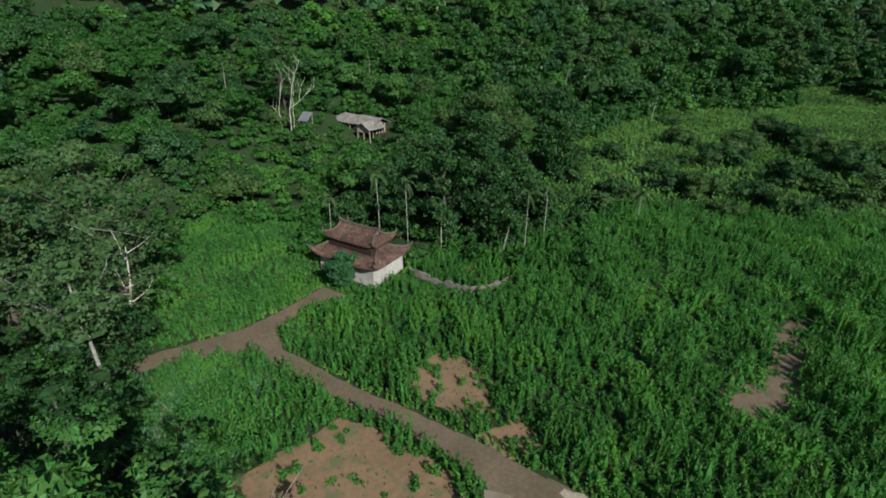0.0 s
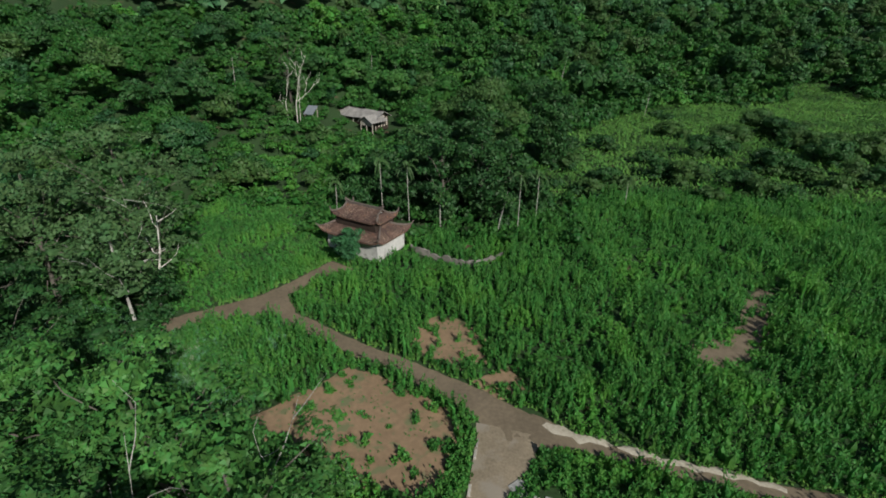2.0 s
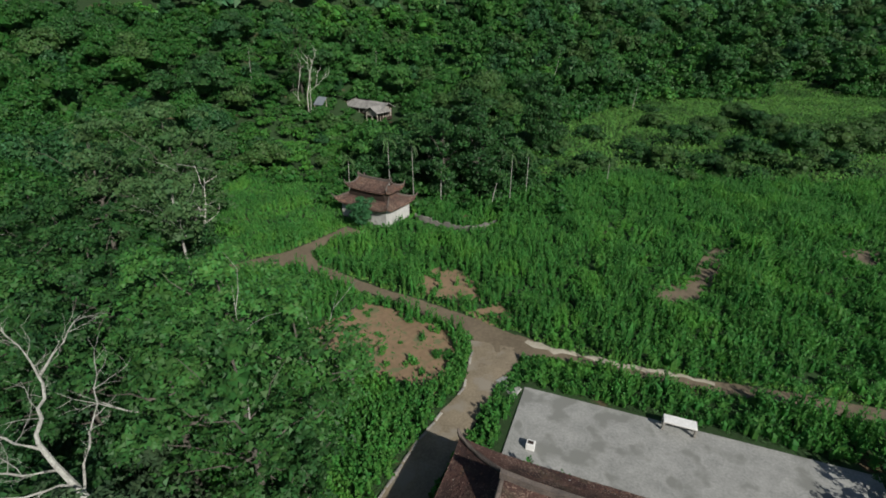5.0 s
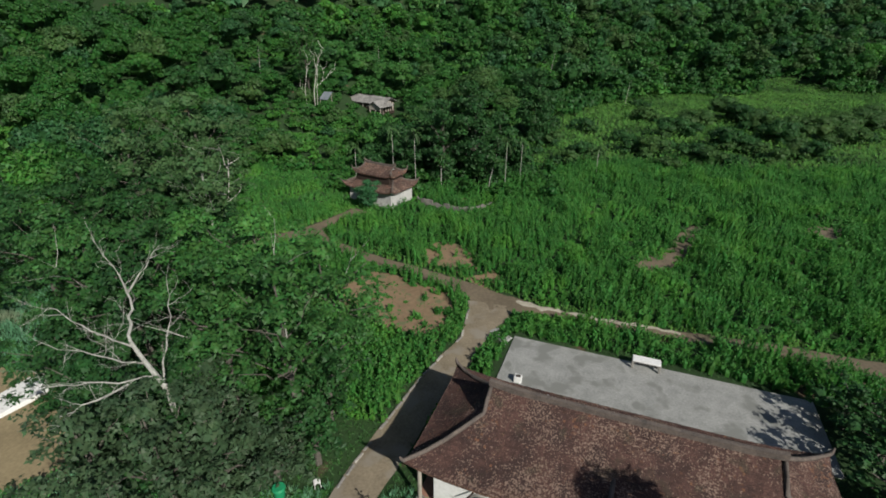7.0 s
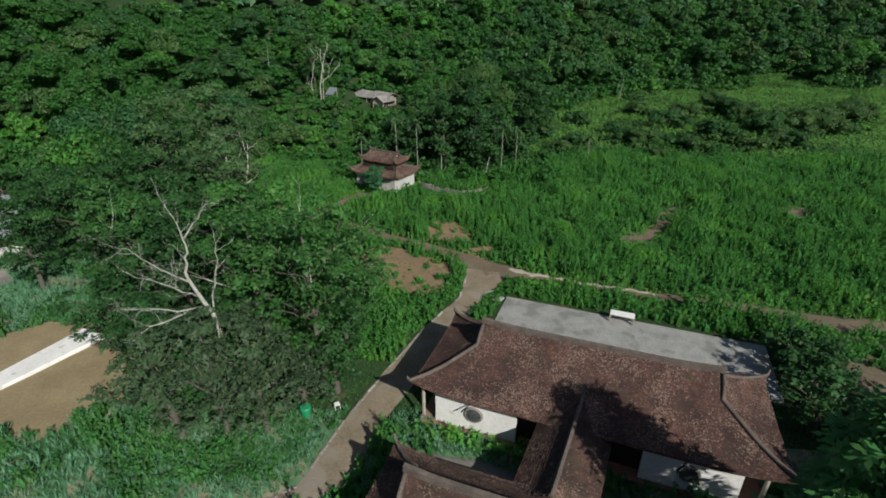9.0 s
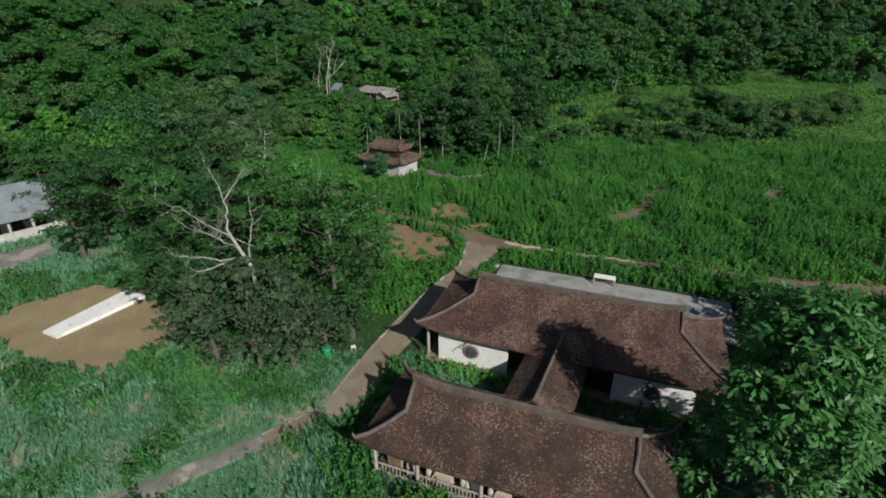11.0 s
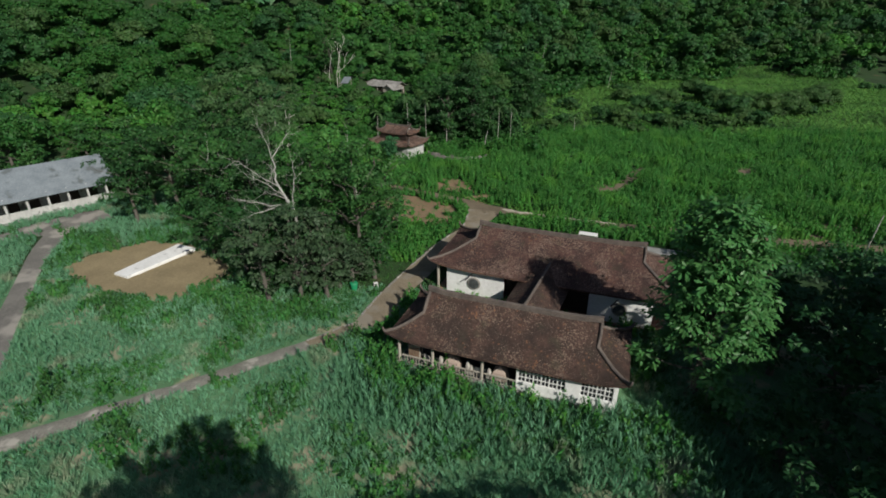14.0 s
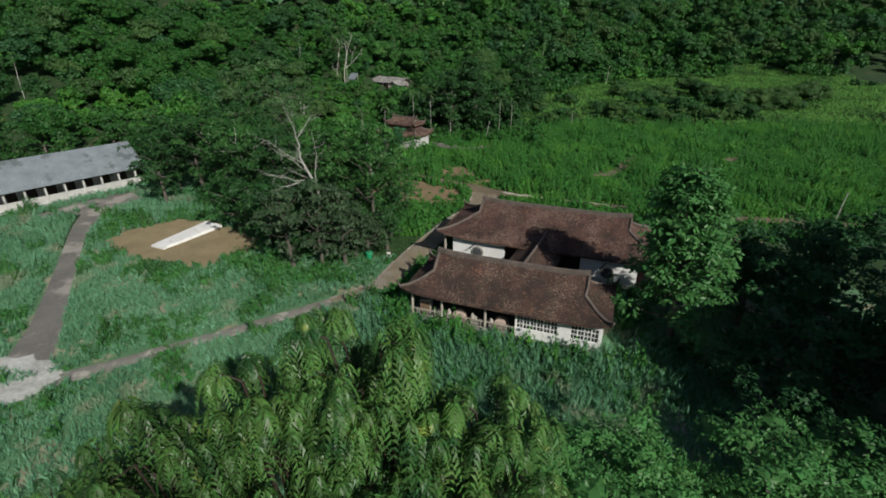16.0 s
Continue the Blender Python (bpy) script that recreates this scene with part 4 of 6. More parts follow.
SHRINE_FOOT = [tuple((SHRINE @ Vector((x, y, 0)))[:2]) for x, y in ((-4.2, -3.2), (4.2, -2.9), (4.2, 2.9), (-4.2, 2.9))]

# ---------- hut on the hill ----------


def hut():
    m = pose(-28.2, 111.6, hz(-28.2, 110.6) - 0.2, 0, 0, -31)
    h = thing("hut", "grey weathered timber hut on the wooded hill", "hut", m)
    bm = bmesh.new()
    prof = ((-2.8, 2.1), (0, 3.6), (2.6, 2.3), (2.6, 2.2), (0, 3.48), (-2.8, 2.0))
    rows = [[bm.verts.new((x, y, z + 0.08 * math.sin(x))) for y, z in prof] for x in np.linspace(-6.8, 6.6, 8)]
    for a, b in zip(rows, rows[1:]):
        for j in range(6):
            bm.faces.new((a[j], a[(j + 1) % 6], b[(j + 1) % 6], b[j]))
    bm.faces.new(rows[0])
    bm.faces.new(rows[-1])
    part("roof", bm, THATCH, h, "sagging grey board roof")
    part("wall", box((-6.0, -2.2, -0.6), (5.8, 2.0, 2.35)), DARKWOOD, h, "dark weathered plank wall")
    for x in (-6.1, -3.6, -1.2, 1.2, 3.5, 5.9):
        part("post", tube([(x, -2.5, -0.8), (x, -2.5, 2.15)], 0.08, 6), PALEWOOD, h)
    for y in (-1.3, -0.4, 0.5, 1.4):
        part("gable_board", box((5.81, y - 0.2, 0.2), (5.87, y + 0.2, 2.9 - 0.5 * abs(y))), PALEWOOD, h)
    bm = bmesh.new()
    prof = ((2.6, 1.7), (4.9, 3.1), (7.2, 1.7), (7.2, 1.6), (4.9, 2.98), (2.6, 1.6))
    rows = [[bm.verts.new((x, y, z)) for x, z in prof] for y in (-5.0, -2.6, 0.3)]
    for a, b in zip(rows, rows[1:]):
        for j in range(6):
            bm.faces.new((a[j], a[(j + 1) % 6], b[(j + 1) % 6], b[j]))
    bm.faces.new(rows[0])
    bm.faces.new(rows[-1])
    part("wing_roof", bm, THATCH, h, "weathered board roof of the small wing")
    bm = bmesh.new()
    v0 = [bm.verts.new((x, -4.4, z)) for x, z in ((3.0, 0.9), (6.8, 0.9), (6.8, 1.75), (4.9, 2.85), (3.0, 1.75))]
    v1 = [bm.verts.new((v.co.x, -4.3, v.co.z)) for v in v0]
    bm.faces.new(v0)
    bm.faces.new(v1)
    for i in range(5):
        bm.faces.new((v0[i], v0[(i + 1) % 5], v1[(i + 1) % 5], v1[i]))
    part("gable_board", bm, PALEWOOD, h, "pale boarded gable")
    for x in (3.1, 4.9, 6.7):
        part("post", tube([(x, -4.35, -1.2), (x, -4.35, 1.0)], 0.1, 6), PALEWOOD, h)


hut()

# ---------- long building at the yard ----------


def yard_building():
    b = thing("long_building", "long low building with grey roof and white colonnade", "building", pose(-58.5, 13.2, 0.7, 0, 0, 54.0))
    hl = 17.0
    bm = bmesh.new()
    prof = ((-1.3, 2.85), (3.6, 6.1), (8.4, 2.85), (8.4, 2.7), (3.6, 5.95), (-1.3, 2.7))
    rows = [[bm.verts.new((x, y, z)) for y, z in prof] for x in np.linspace(-hl, hl - 6.2, 12)]
    for p, q in zip(rows, rows[1:]):
        for j in range(6):
            bm.faces.new((p[j], p[(j + 1) % 6], q[(j + 1) % 6], q[j]))
    bm.faces.new(rows[0])
    bm.faces.new(rows[-1])
    part("roof", bm, SLATE, b, "grey sheet roof")
    part("plinth", box((-hl, -1.0, -0.8), (hl - 6.2, 7.4, 0.1)), CONCRETE, b)
    part("low_wall", box((-hl + 0.3, -0.7, 0.1), (hl - 6.5, -0.5, 1.2)), GREY_PLASTER, b, "low white wall")
    part("back_wall", box((-hl + 0.3, 1.6, 0.1), (hl - 6.5, 1.8, 3.6)), GREY_PLASTER, b)
    for x in np.arange(-hl + 0.5, hl - 7, 2.35):
        part("column", box((x - 0.13, -0.82, 0.1), (x + 0.13, -0.52, 3.2), 0.02), GREY_PLASTER, b)
        part("door", box((x + 0.5, 1.52, 0.1), (x + 1.7, 1.58, 2.3)), DARKWOOD, b)


yard_building()


def yard_slab():
    """A low white platform, wider at one end, with softened edges."""
    w = thing("concrete_platform", "low white-rendered concrete platform in the bare yard", "platform", pose(-34.0, 2.4, hz(-34.0, 2.4) - 0.1, 0, 0, 70.7))
    bm = bmesh.new()
    rows = []
    for k in range(9):
        f = k / 8
        x, lo, hi, h = -3.85 + 8.05 * f, -0.78 - 0.82 * f, 1.30, 0.44 + 0.06 * f
        rows.append([bm.verts.new(p) for p in ((x, lo - 0.04, -0.3), (x, lo, h - 0.05), (x, lo + 0.05, h), (x, hi - 0.05, h), (x, hi, h - 0.05), (x, hi + 0.03, -0.3))])
    for p, q in zip(rows, rows[1:]):
        for j in range(5):
            bm.faces.new((p[j], p[j + 1], q[j + 1], q[j]))
    bm.faces.new(rows[0])
    bm.faces.new(rows[-1])
    part("platform_body", bm, PLASTER, w)


yard_slab()


# ---------- edging, ruined wall, bin, pole, things on the veranda ----------


def kerb():
    """Rough stones along the edge of the path."""
    line = [Vector((*p, 0)) for p in BRANCH_L[1:8]]
    k = thing("kerb", "rough pale stones edging the dirt path", "kerb")
    rng = np.random.default_rng(3)
    shapes = []
    for i in range(5):
        bm = box((-0.45, -0.08, -0.2), (0.45, 0.08, 0.12), 0.03)
        for v in bm.verts:
            v.co += Vector(rng.normal(size=3) * 0.018)
        me = bpy.data.meshes.new("kerb_stone")
        bm.to_mesh(me)
        bm.free()
        me.materials.append(STONE if i < 4 else PALE_STONE)
        shapes.append(me)
    for a, b in zip(line, line[1:]):
        d = b - a
        n = int(d.length / 0.95)
        for i in range(n):
            if rng.uniform() < 0.1:
                continue
            p = a.lerp(b, (i + 0.5) / n)
            off = d.normalized().cross(Vector((0, 0, 1))) * -0.12
            p += off
            ob = new("kerb_stone", shapes[int(rng.integers(5))])
            ob.parent = k
            ob.matrix_basis = pose(p.x, p.y, hz(p.x, p.y) + rng.uniform(-0.03, 0.04), rng.normal() * 3, rng.normal() * 3, math.degrees(math.atan2(d.y, d.x)) + rng.normal() * 4)


kerb()


def ruined_wall(points, label):
    w = thing("ruined_wall", label, "wall")
    rng = np.random.default_rng(9)
    for (x0, y0), (x1, y1) in zip(points, points[1:]):
        bm = bmesh.new()
        n = 7
        d = Vector((x1 - x0, y1 - y0, 0))
        side = d.normalized().cross(Vector((0, 0, 1))) * 0.1
        rows = []
        for i in range(n + 1):
            p = Vector((x0, y0, 0)).lerp(Vector((x1, y1, 0)), i / n)
            z = hz(p.x, p.y)
            h = 0.75 + rng.uniform(-0.3, 0.2)
            rows.append([bm.verts.new((p.x + s.x, p.y + s.y, q)) for s, q in ((side, z - 0.3), (side, z + h), (-side, z + h), (-side, z - 0.3))])
        for a, b in zip(rows, rows[1:]):
            for j in range(3):
                bm.faces.new((a[j], a[j + 1], b[j + 1], b[j]))
        bm.faces.new(rows[0])
        bm.faces.new(rows[-1])
        part("wall_run", bm, OLD_CONCRETE, w)


ruined_wall([(-8.2, 50.3), (-5.7, 48.7), (-3.0, 47.4), (0.1, 46.5), (3.3, 49.6)], "low broken stone wall beside the shrine")


def bin_():
    b = thing("bin", "green plastic bin under the trees", "bin", pose(-9.85, -1.9, hz(-9.85, -1.9), 0, 0, 20))
    bm = bmesh.new()
    bmesh.ops.create_cone(bm, cap_ends=True, segments=14, radius1=0.3, radius2=0.38, depth=0.85, matrix=Matrix.Translation((0, 0, 0.45)))
    part("body", bm, GREEN_PLASTIC, b)
    bm = bmesh.new()
    bmesh.ops.create_cone(bm, cap_ends=True, segments=14, radius1=0.42, radius2=0.36, depth=0.1, matrix=Matrix.Translation((0, 0, 0.93)))
    part("lid", bm, GREEN_PLASTIC, b)


bin_()


def stool():
    b = thing("stool", "small white plastic stool beside the path", "stool", pose(-7.85, -0.9, hz(-7.85, -0.9), 0, 0, 30))
    part("seat", box((-0.2, -0.2, 0.42), (0.2, 0.2, 0.47), 0.015), PLASTER, b)
    for sx in (-1, 1):
        for sy in (-1, 1):
            part("leg", tube([(sx * 0.2, sy * 0.2, 0), (sx * 0.16, sy * 0.16, 0.42)], [0.03, 0.025], 5), PLASTER, b)


stool()
pole = thing("pole", "thin pale leaning pole at the edge of the field", "pole", pose(43.2, 6.0, hz(43.2, 6)))
part("shaft", tube([(0, 0, -0.3), (0.3, 0.2, 3.2), (0.75, 0.4, 6.6)], [0.09, 0.075, 0.05], 7), PALEBARK, pole)

B_POSE = pose(5.3, -12.35, 0, 0, 0, -15.5)


def veranda_things():
    c = thing("cabinet", "pale wooden cabinet on the veranda", "cabinet", B_POSE @ pose(-7.1, -2.1, 0.34))
    part("body", box((-0.5, -0.3, 0), (0.5, 0.3, 1.3), 0.02), PALEWOOD, c)
    part("door", box((-0.45, -0.33, 0.1), (-0.02, -0.3, 1.2)), WOOD, c)
    part("door", box((0.02, -0.33, 0.1), (0.45, -0.3, 1.2)), WOOD, c)
    for x, w, lab in ((-3.9, 0.7, "covered table with a pale pink cloth"), (-0.1, 0.65, "covered table with a pale pink cloth")):
        t = thing("covered_table", lab, "table", B_POSE @ pose(x, -2.2, 0.34))
        bm = bmesh.new()
        lo = [bm.verts.new((sx * w, sy * 0.5, 0.02)) for sx, sy in ((-1, -1), (1, -1), (1, 1), (-1, 1))]
        mid = [bm.verts.new((sx * w * 0.7, sy * 0.4, 0.68)) for sx, sy in ((-1, -1), (1, -1), (1, 1), (-1, 1))]
        top = [bm.verts.new((sx * w * 0.12, sy * 0.1, 1.0)) for sx, sy in ((-1, -1), (1, -1), (1, 1), (-1, 1))]
        for a, b in ((lo, mid), (mid, top)):
            for i in range(4):
                bm.faces.new((a[i], a[(i + 1) % 4], b[(i + 1) % 4], b[i]))
        bm.faces.new(top)
        bm.faces.new(lo)
        part("cloth", bm, CLOTH, t)
    for x, h in ((-6.1, 0.9), (-5.9, 0.7), (-4.8, 0.95), (-2.6, 1.0), (-2.3, 0.75), (-0.9, 0.8)):
        p = thing("stone_ornament", "pale carved stone ornament on the veranda", "ornament", B_POSE @ pose(x, -2.45, 0.34), "stone ornaments on the veranda")
        bm = tube([(0, 0, 0), (0, 0, 0.15), (0, 0, 0.2), (0.03, 0, h * 0.6), (0, 0, h * 0.85), (0, 0, h)], [0.22, 0.22, 0.15, 0.2, 0.13, 0.05], 9)
        part("body", bm, PALE_STONE, p)


veranda_things()

# ---------- trees ----------


def tree_meshes(seed, h, spread, leaf=0.5, per=5.0, trunk_r=0.22, lobes_n=14, bare=0, low=0.35, aspect=0.55, droop=0.35, flat=1.0, core=0.55, tuft=0, taper=0.0, sprays=0, small=1.0):
    """Trunk with limbs, crown of many leaves in uneven clumps, and a few bare limbs."""
    rng = np.random.default_rng(seed)
    bm = bmesh.new()
    lean = rng.normal(size=2) * 0.04 * h
    fork = h * rng.uniform(0.3, 0.42)
    base = [(0, 0, -0.6), (lean[0] * 0.2, lean[1] * 0.2, fork * 0.5), (lean[0] * 0.4, lean[1] * 0.4, fork), (lean[0] * 0.8, lean[1] * 0.8, h * 0.68), (lean[0], lean[1], h * 0.88)]
    tube(base, [trunk_r * 1.35, trunk_r, trunk_r * 0.85, trunk_r * 0.45, trunk_r * 0.15], 8, bm)
    lobes = []
    for i in range(lobes_n):
        a = i * 2.4 + rng.uniform(-0.5, 0.5)
        f = (i + 0.5) / lobes_n
        z = h * (low + (0.93 - low) * f) + rng.normal() * 0.03 * h
        wide = math.sin(math.pi * min(1, 0.25 + 0.75 * (1 - f))) ** 0.7 if not taper else 1.0 - taper * f
        rad = spread * wide * (rng.uniform(0.55, 1.0) if sprays else rng.uniform(0.45, 0.85)) if i < lobes_n - 1 else 0.1
        x, y = lean[0] * f + rad * math.cos(a), lean[1] * f + rad * math.sin(a)
        r = spread * (rng.uniform(0.2, 0.34) if sprays else rng.uniform(0.26, 0.44) * small)
        lobes.append((x, y, z, r, r * rng.uniform(0.8, 1.2), r * rng.uniform(0.5, 0.75) * flat))
        s = Vector((lean[0] * 0.5, lean[1] * 0.5, fork + (z - fork) * 0.35 if z > fork else z * 0.8))
        e = Vector((x, y, z - r * 0.2))
        mid = s.lerp(e, 0.5) + Vector((0, 0, 0.06 * h * rng.uniform(-0.3, 1)))
        knee = s.lerp(mid, 0.5) + Vector(rng.normal(size=3) * 0.02 * h)
        tube([s, knee, mid, mid.lerp(e, 0.5) + Vector(rng.normal(size=3) * 0.015 * h), e], [trunk_r * q for q in (0.36, 0.28, 0.2, 0.12, 0.05)], 5, bm)
    lobes += [(lean[0] * f, lean[1] * f, h * f, spread * q, spread * q, spread * q * 0.6) for f, q in ((0.55, 0.5), (0.72, 0.42), (0.88, 0.3))]
    bb = bmesh.new() if bare else None
    for i in range(bare):
        a = rng.uniform(0, 6.28)
        s = Vector((0, 0, h * rng.uniform(0.35, 0.6)))
        p = [s]
        d = Vector((math.cos(a), math.sin(a), rng.uniform(0.5, 1.3))).normalized()
        for k in range(5):
            d = (d + Vector(rng.normal(size=3) * 0.12)).normalized()
            p.append(p[-1] + d * h * 0.095)
        tube(p, [trunk_r * q for q in (0.26, 0.22, 0.18, 0.13, 0.08, 0.03)], 5, bb)
        for k in (2, 3, 4):
            q = [p[k]]
            dd = (d + Vector(rng.normal(size=3) * 0.7)).normalized()
            for _ in range(3):
                dd = (dd + Vector(rng.normal(size=3) * 0.25)).normalized()
                q.append(q[-1] + dd * h * 0.08)
            tube(q, [trunk_r * 0.13, trunk_r * 0.09, trunk_r * 0.06, trunk_r * 0.02], 4, bb)
    if sprays:
        inner = [(a, b, c, p * 0.95, q * 0.95, r * 0.95) for a, b, c, p, q, r in lobes[lobes_n:]]
        lv = np.concatenate([sprays_to_leaves(rng, lobes[:lobes_n], per, leaf, aspect, sprays), lobes_to_leaves(rng, inner, per * 0.35, leaf * 1.15, 0.7, 0.3, 0.8)])
    else:
        lv = lobes_to_leaves(rng, lobes, per, leaf, aspect, droop, 0.7, tuft)
    heart = [(a, b, c, p * 0.6 / core, q * 0.6 / core, r * 0.6 / core) for a, b, c, p, q, r in lobes[lobes_n:]] if sprays else []
    return bm, join(tris(lv), cores((lobes[:lobes_n] + heart) if sprays else lobes, core, rng)), bb


def tree(name, label, x, y, seed, h, spread, leaf_mat, **kw):
    t = thing(name, label, "tree", pose(x, y, hz(x, y), 0, 0, (seed * 77) % 360))
    bark = kw.pop("bark", BARK)
    trunk, crown, bare = tree_meshes(seed, h, spread, **kw)
    part("trunk", trunk, bark, t)
    part("crown", crown, leaf_mat, t)
    if bare:
        part("bare_branch", bare, PALEBARK, t, "bleached bare branches")
    return t


# South-side trees take darker leaves in place of the grove's own shadow.
GROVE = [
    (-47.5, 23.5, 77, 11.0, 4.2, LEAF_DARK), (-10.0, 2.6, 1, 14.6, 4.4, LEAF_MID), (-15.5, 4.6, 2, 13.6, 5.0, LEAF_MID), (-21.8, 6.2, 3, 13.5, 5.0, LEAF_DARK), (-27.5, 9.0, 4, 13.5, 5.2, LEAF_MID),
    (-9.0, 8.0, 5, 13.6, 4.4, LEAF_BRIGHT), (-14.0, 10.0, 6, 14.6, 5.2, LEAF_BRIGHT), (-20.0, 11.5, 7, 14.0, 5.4, LEAF_BRIGHT), (-28.5, 15.5, 8, 12.8, 4.6, LEAF_DARK),
    (-33.0, 12.5, 9, 13.5, 5.0, LEAF_MID), (-33.5, 20.0, 10, 14.5, 5.4, LEAF_DARK), (-18.0, 14.2, 29, 6.5, 3.2, LEAF_DARK), (-14.4, -4.4, 106, 10.4, 3.2, LEAF_DUSK), (-17.6, -4.6, 107, 9.8, 3.2, LEAF_DUSK), (-43.0, 13.0, 111, 10.5, 4.2, LEAF_DARK), (-44.0, 18.5, 109, 12.0, 4.4, LEAF_DARK), (-50.5, 26.0, 110, 12.0, 4.4, LEAF_MID), (-8.3, 0.8, 101, 5.5, 2.6, LEAF_DARK), (-8.6, 4.4, 102, 7.0, 3.0, LEAF_DARK), (-10.2, -1.2, 103, 5.0, 2.6, LEAF_DUSK), (-39.0, 16.5, 30, 13.0, 4.8, LEAF_DARK),
    (-22.2, 0.5, 31, 8.6, 3.8, LEAF_DARK), (-11.5, -1.4, 32, 6.0, 3.4, LEAF_DUSK), (-28.0, 4.6, 33, 7.5, 3.8, LEAF_DARK), (-16.4, -1.0, 34, 8.8, 3.6, LEAF_DARK),
    (-40.0, 24.0, 35, 14.0, 5.2, LEAF_MID), (-12.2, -3.4, 65, 9.2, 3.2, LEAF_DUSK), (-19.4, -1.6, 66, 8.8, 3.6, LEAF_DARK), (-15.0, 1.6, 67, 8.0, 3.4, LEAF_DUSK), (-24.5, 2.0, 68, 6.8, 3.4, LEAF_DARK), (-8.0, 13.2, 36, 5.6, 2.4, LEAF_MID),
]
for gx_, gy_, sd, hh, sp, mt in GROVE:
    tree("tree", "dull half-dry tree in the grove, leaves darkened for shade" if mt is LEAF_DUSK else "dense dark green tree in the grove by the yard" if mt is LEAF_DARK else "dense leafy green tree in the grove by the yard", gx_, gy_, sd, hh, sp, mt, leaf=0.3, per=30.0, lobes_n=22 if hh > 9 else 15, low=0.2, trunk_r=0.2, flat=0.55, aspect=0.5, core=0.22, sprays=6, bare=1 if hh > 12 and mt is not LEAF_DARK else 0)


def bleached_tree():
    """The leafless forked tree that stands in the grove."""
    t = thing("dead_tree", "bleached leafless forked tree among green crowns", "tree", pose(-14.7, -2.3, hz(-14.7, -2.3)))
    bm = tube([(0.1, 0.3, -0.5), (0, 0.25, 3.0), (-0.1, 0.1, 6.0), (0.05, -0.1, 8.4), (-0.45, 0, 9.3), (-1.0, 0.05, 10.4), (-1.5, 0.2, 11.3)], [0.24, 0.2, 0.18, 0.16, 0.14, 0.115, 0.1], 8)
    limbs = (
        ((-1.5, 0.2, 11.3), (-2.0, 1.2, 12.2), (-2.4, 2.1, 13.2), (-2.8, 2.0, 14.8), (-3.3, 1.9, 16.5)),
        ((-2.4, 2.1, 13.2), (-1.7, 2.7, 14.4), (-0.9, 3.4, 15.4)),
        ((-0.5, 0.1, 9.2), (-2.0, -0.8, 9.5), (-3.2, -1.9, 10.1), (-4.1, -2.6, 10.5)),
        ((-1.4, 0.2, 11.0), (-2.6, -0.2, 11.9), (-3.9, -0.3, 12.9), (-5.0, -0.1, 13.5)),
        ((-0.2, 0.0, 8.8), (-0.4, 1.1, 10.3), (-0.6, 2.3, 11.6), (-1.2, 3.5, 12.6)),
        ((-1.5, -0.6, 9.3), (-2.9, -2.2, 9.1), (-3.9, -3.3, 8.8)),
        ((-0.9, 0.05, 10.1), (-1.2, -1.0, 11.0), (-1.9, -1.7, 12.0), (-2.8, -2.2, 12.6)),
    )
    rng = np.random.default_rng(5)

    def twig(start, d, length, r, depth):
        w = [Vector(start)]
        for _ in range(4):
            d = (d + Vector(rng.normal(size=3) * 0.2) + Vector((0, 0, 0.05))).normalized()
            w.append(w[-1] + d * length / 4)
        tube(w, list(np.linspace(r, r * 0.25, 5)), 4, bm)
        if depth:
            for q in w[1:]:
                twig(q, (d + Vector(rng.normal(size=3) * 0.6)).normalized(), length * 0.55, r * 0.5, depth - 1)

    for k, p in enumerate(limbs):
        p = [Vector(q) for q in p]
        ends = [p[0] * 2 - p[1]] + p + [p[-1] * 2 - p[-2]]
        q = [p[0]]
        for a, b, c, d in zip(ends, ends[1:], ends[2:], ends[3:]):
            for f in (0.33, 0.67, 1.0):
                q.append(0.5 * (2 * b + (c - a) * f + (2 * a - 5 * b + 4 * c - d) * f * f + (3 * b - a - 3 * c + d) * f ** 3) + Vector(rng.normal(size=3) * 0.07))
        tube(q, list(np.linspace(0.09 if k == 0 else 0.06, 0.012, len(q))), 7, bm)
        for i in range(3, len(q), 2):
            way = (q[i] - q[i - 1]).normalized()
            twig(q[i - 1], (way + Vector(rng.normal(size=3) * 0.8)).normalized(), rng.uniform(0.7, 1.5), 0.016, 2 if k in (2, 3, 6) else 1)
            twig(q[i], (way + Vector(rng.normal(size=3) * 0.65)).normalized(), rng.uniform(0.8, 1.7), 0.02, 1)
    part("trunk", bm, PALEBARK, t, "bleached bark")


bleached_tree()


def snag(x, y, seed, h, lean):
    """A leafless white trunk with a few crooked limbs."""
    t = thing("dead_tree", "leafless white tree at the edge of the wood", "tree", pose(x, y, hz(x, y)))
    rng = np.random.default_rng(seed)
    p = [Vector((0, 0, -0.3)), Vector((lean * 0.35, 0, h * 0.35)), Vector((lean * 0.8, 0.1, h * 0.7)), Vector((lean, 0.2, h))]
    bm = tube(p, [0.13, 0.11, 0.08, 0.03], 7)
    for k in range(7):
        f = rng.uniform(0.45, 1.0)
        q = [p[1].lerp(p[3], (f - 0.35) / 0.65)]
        d = Vector((rng.normal(), rng.normal(), rng.uniform(0.1, 0.9))).normalized()
        for _ in range(5):
            d = (d + Vector(rng.normal(size=3) * 0.22)).normalized()
            q.append(q[-1] + d * h * rng.uniform(0.04, 0.075))
        tube(q, [0.05, 0.042, 0.035, 0.028, 0.018, 0.008], 5, bm)
    part("trunk", bm, WHITEBARK, t)


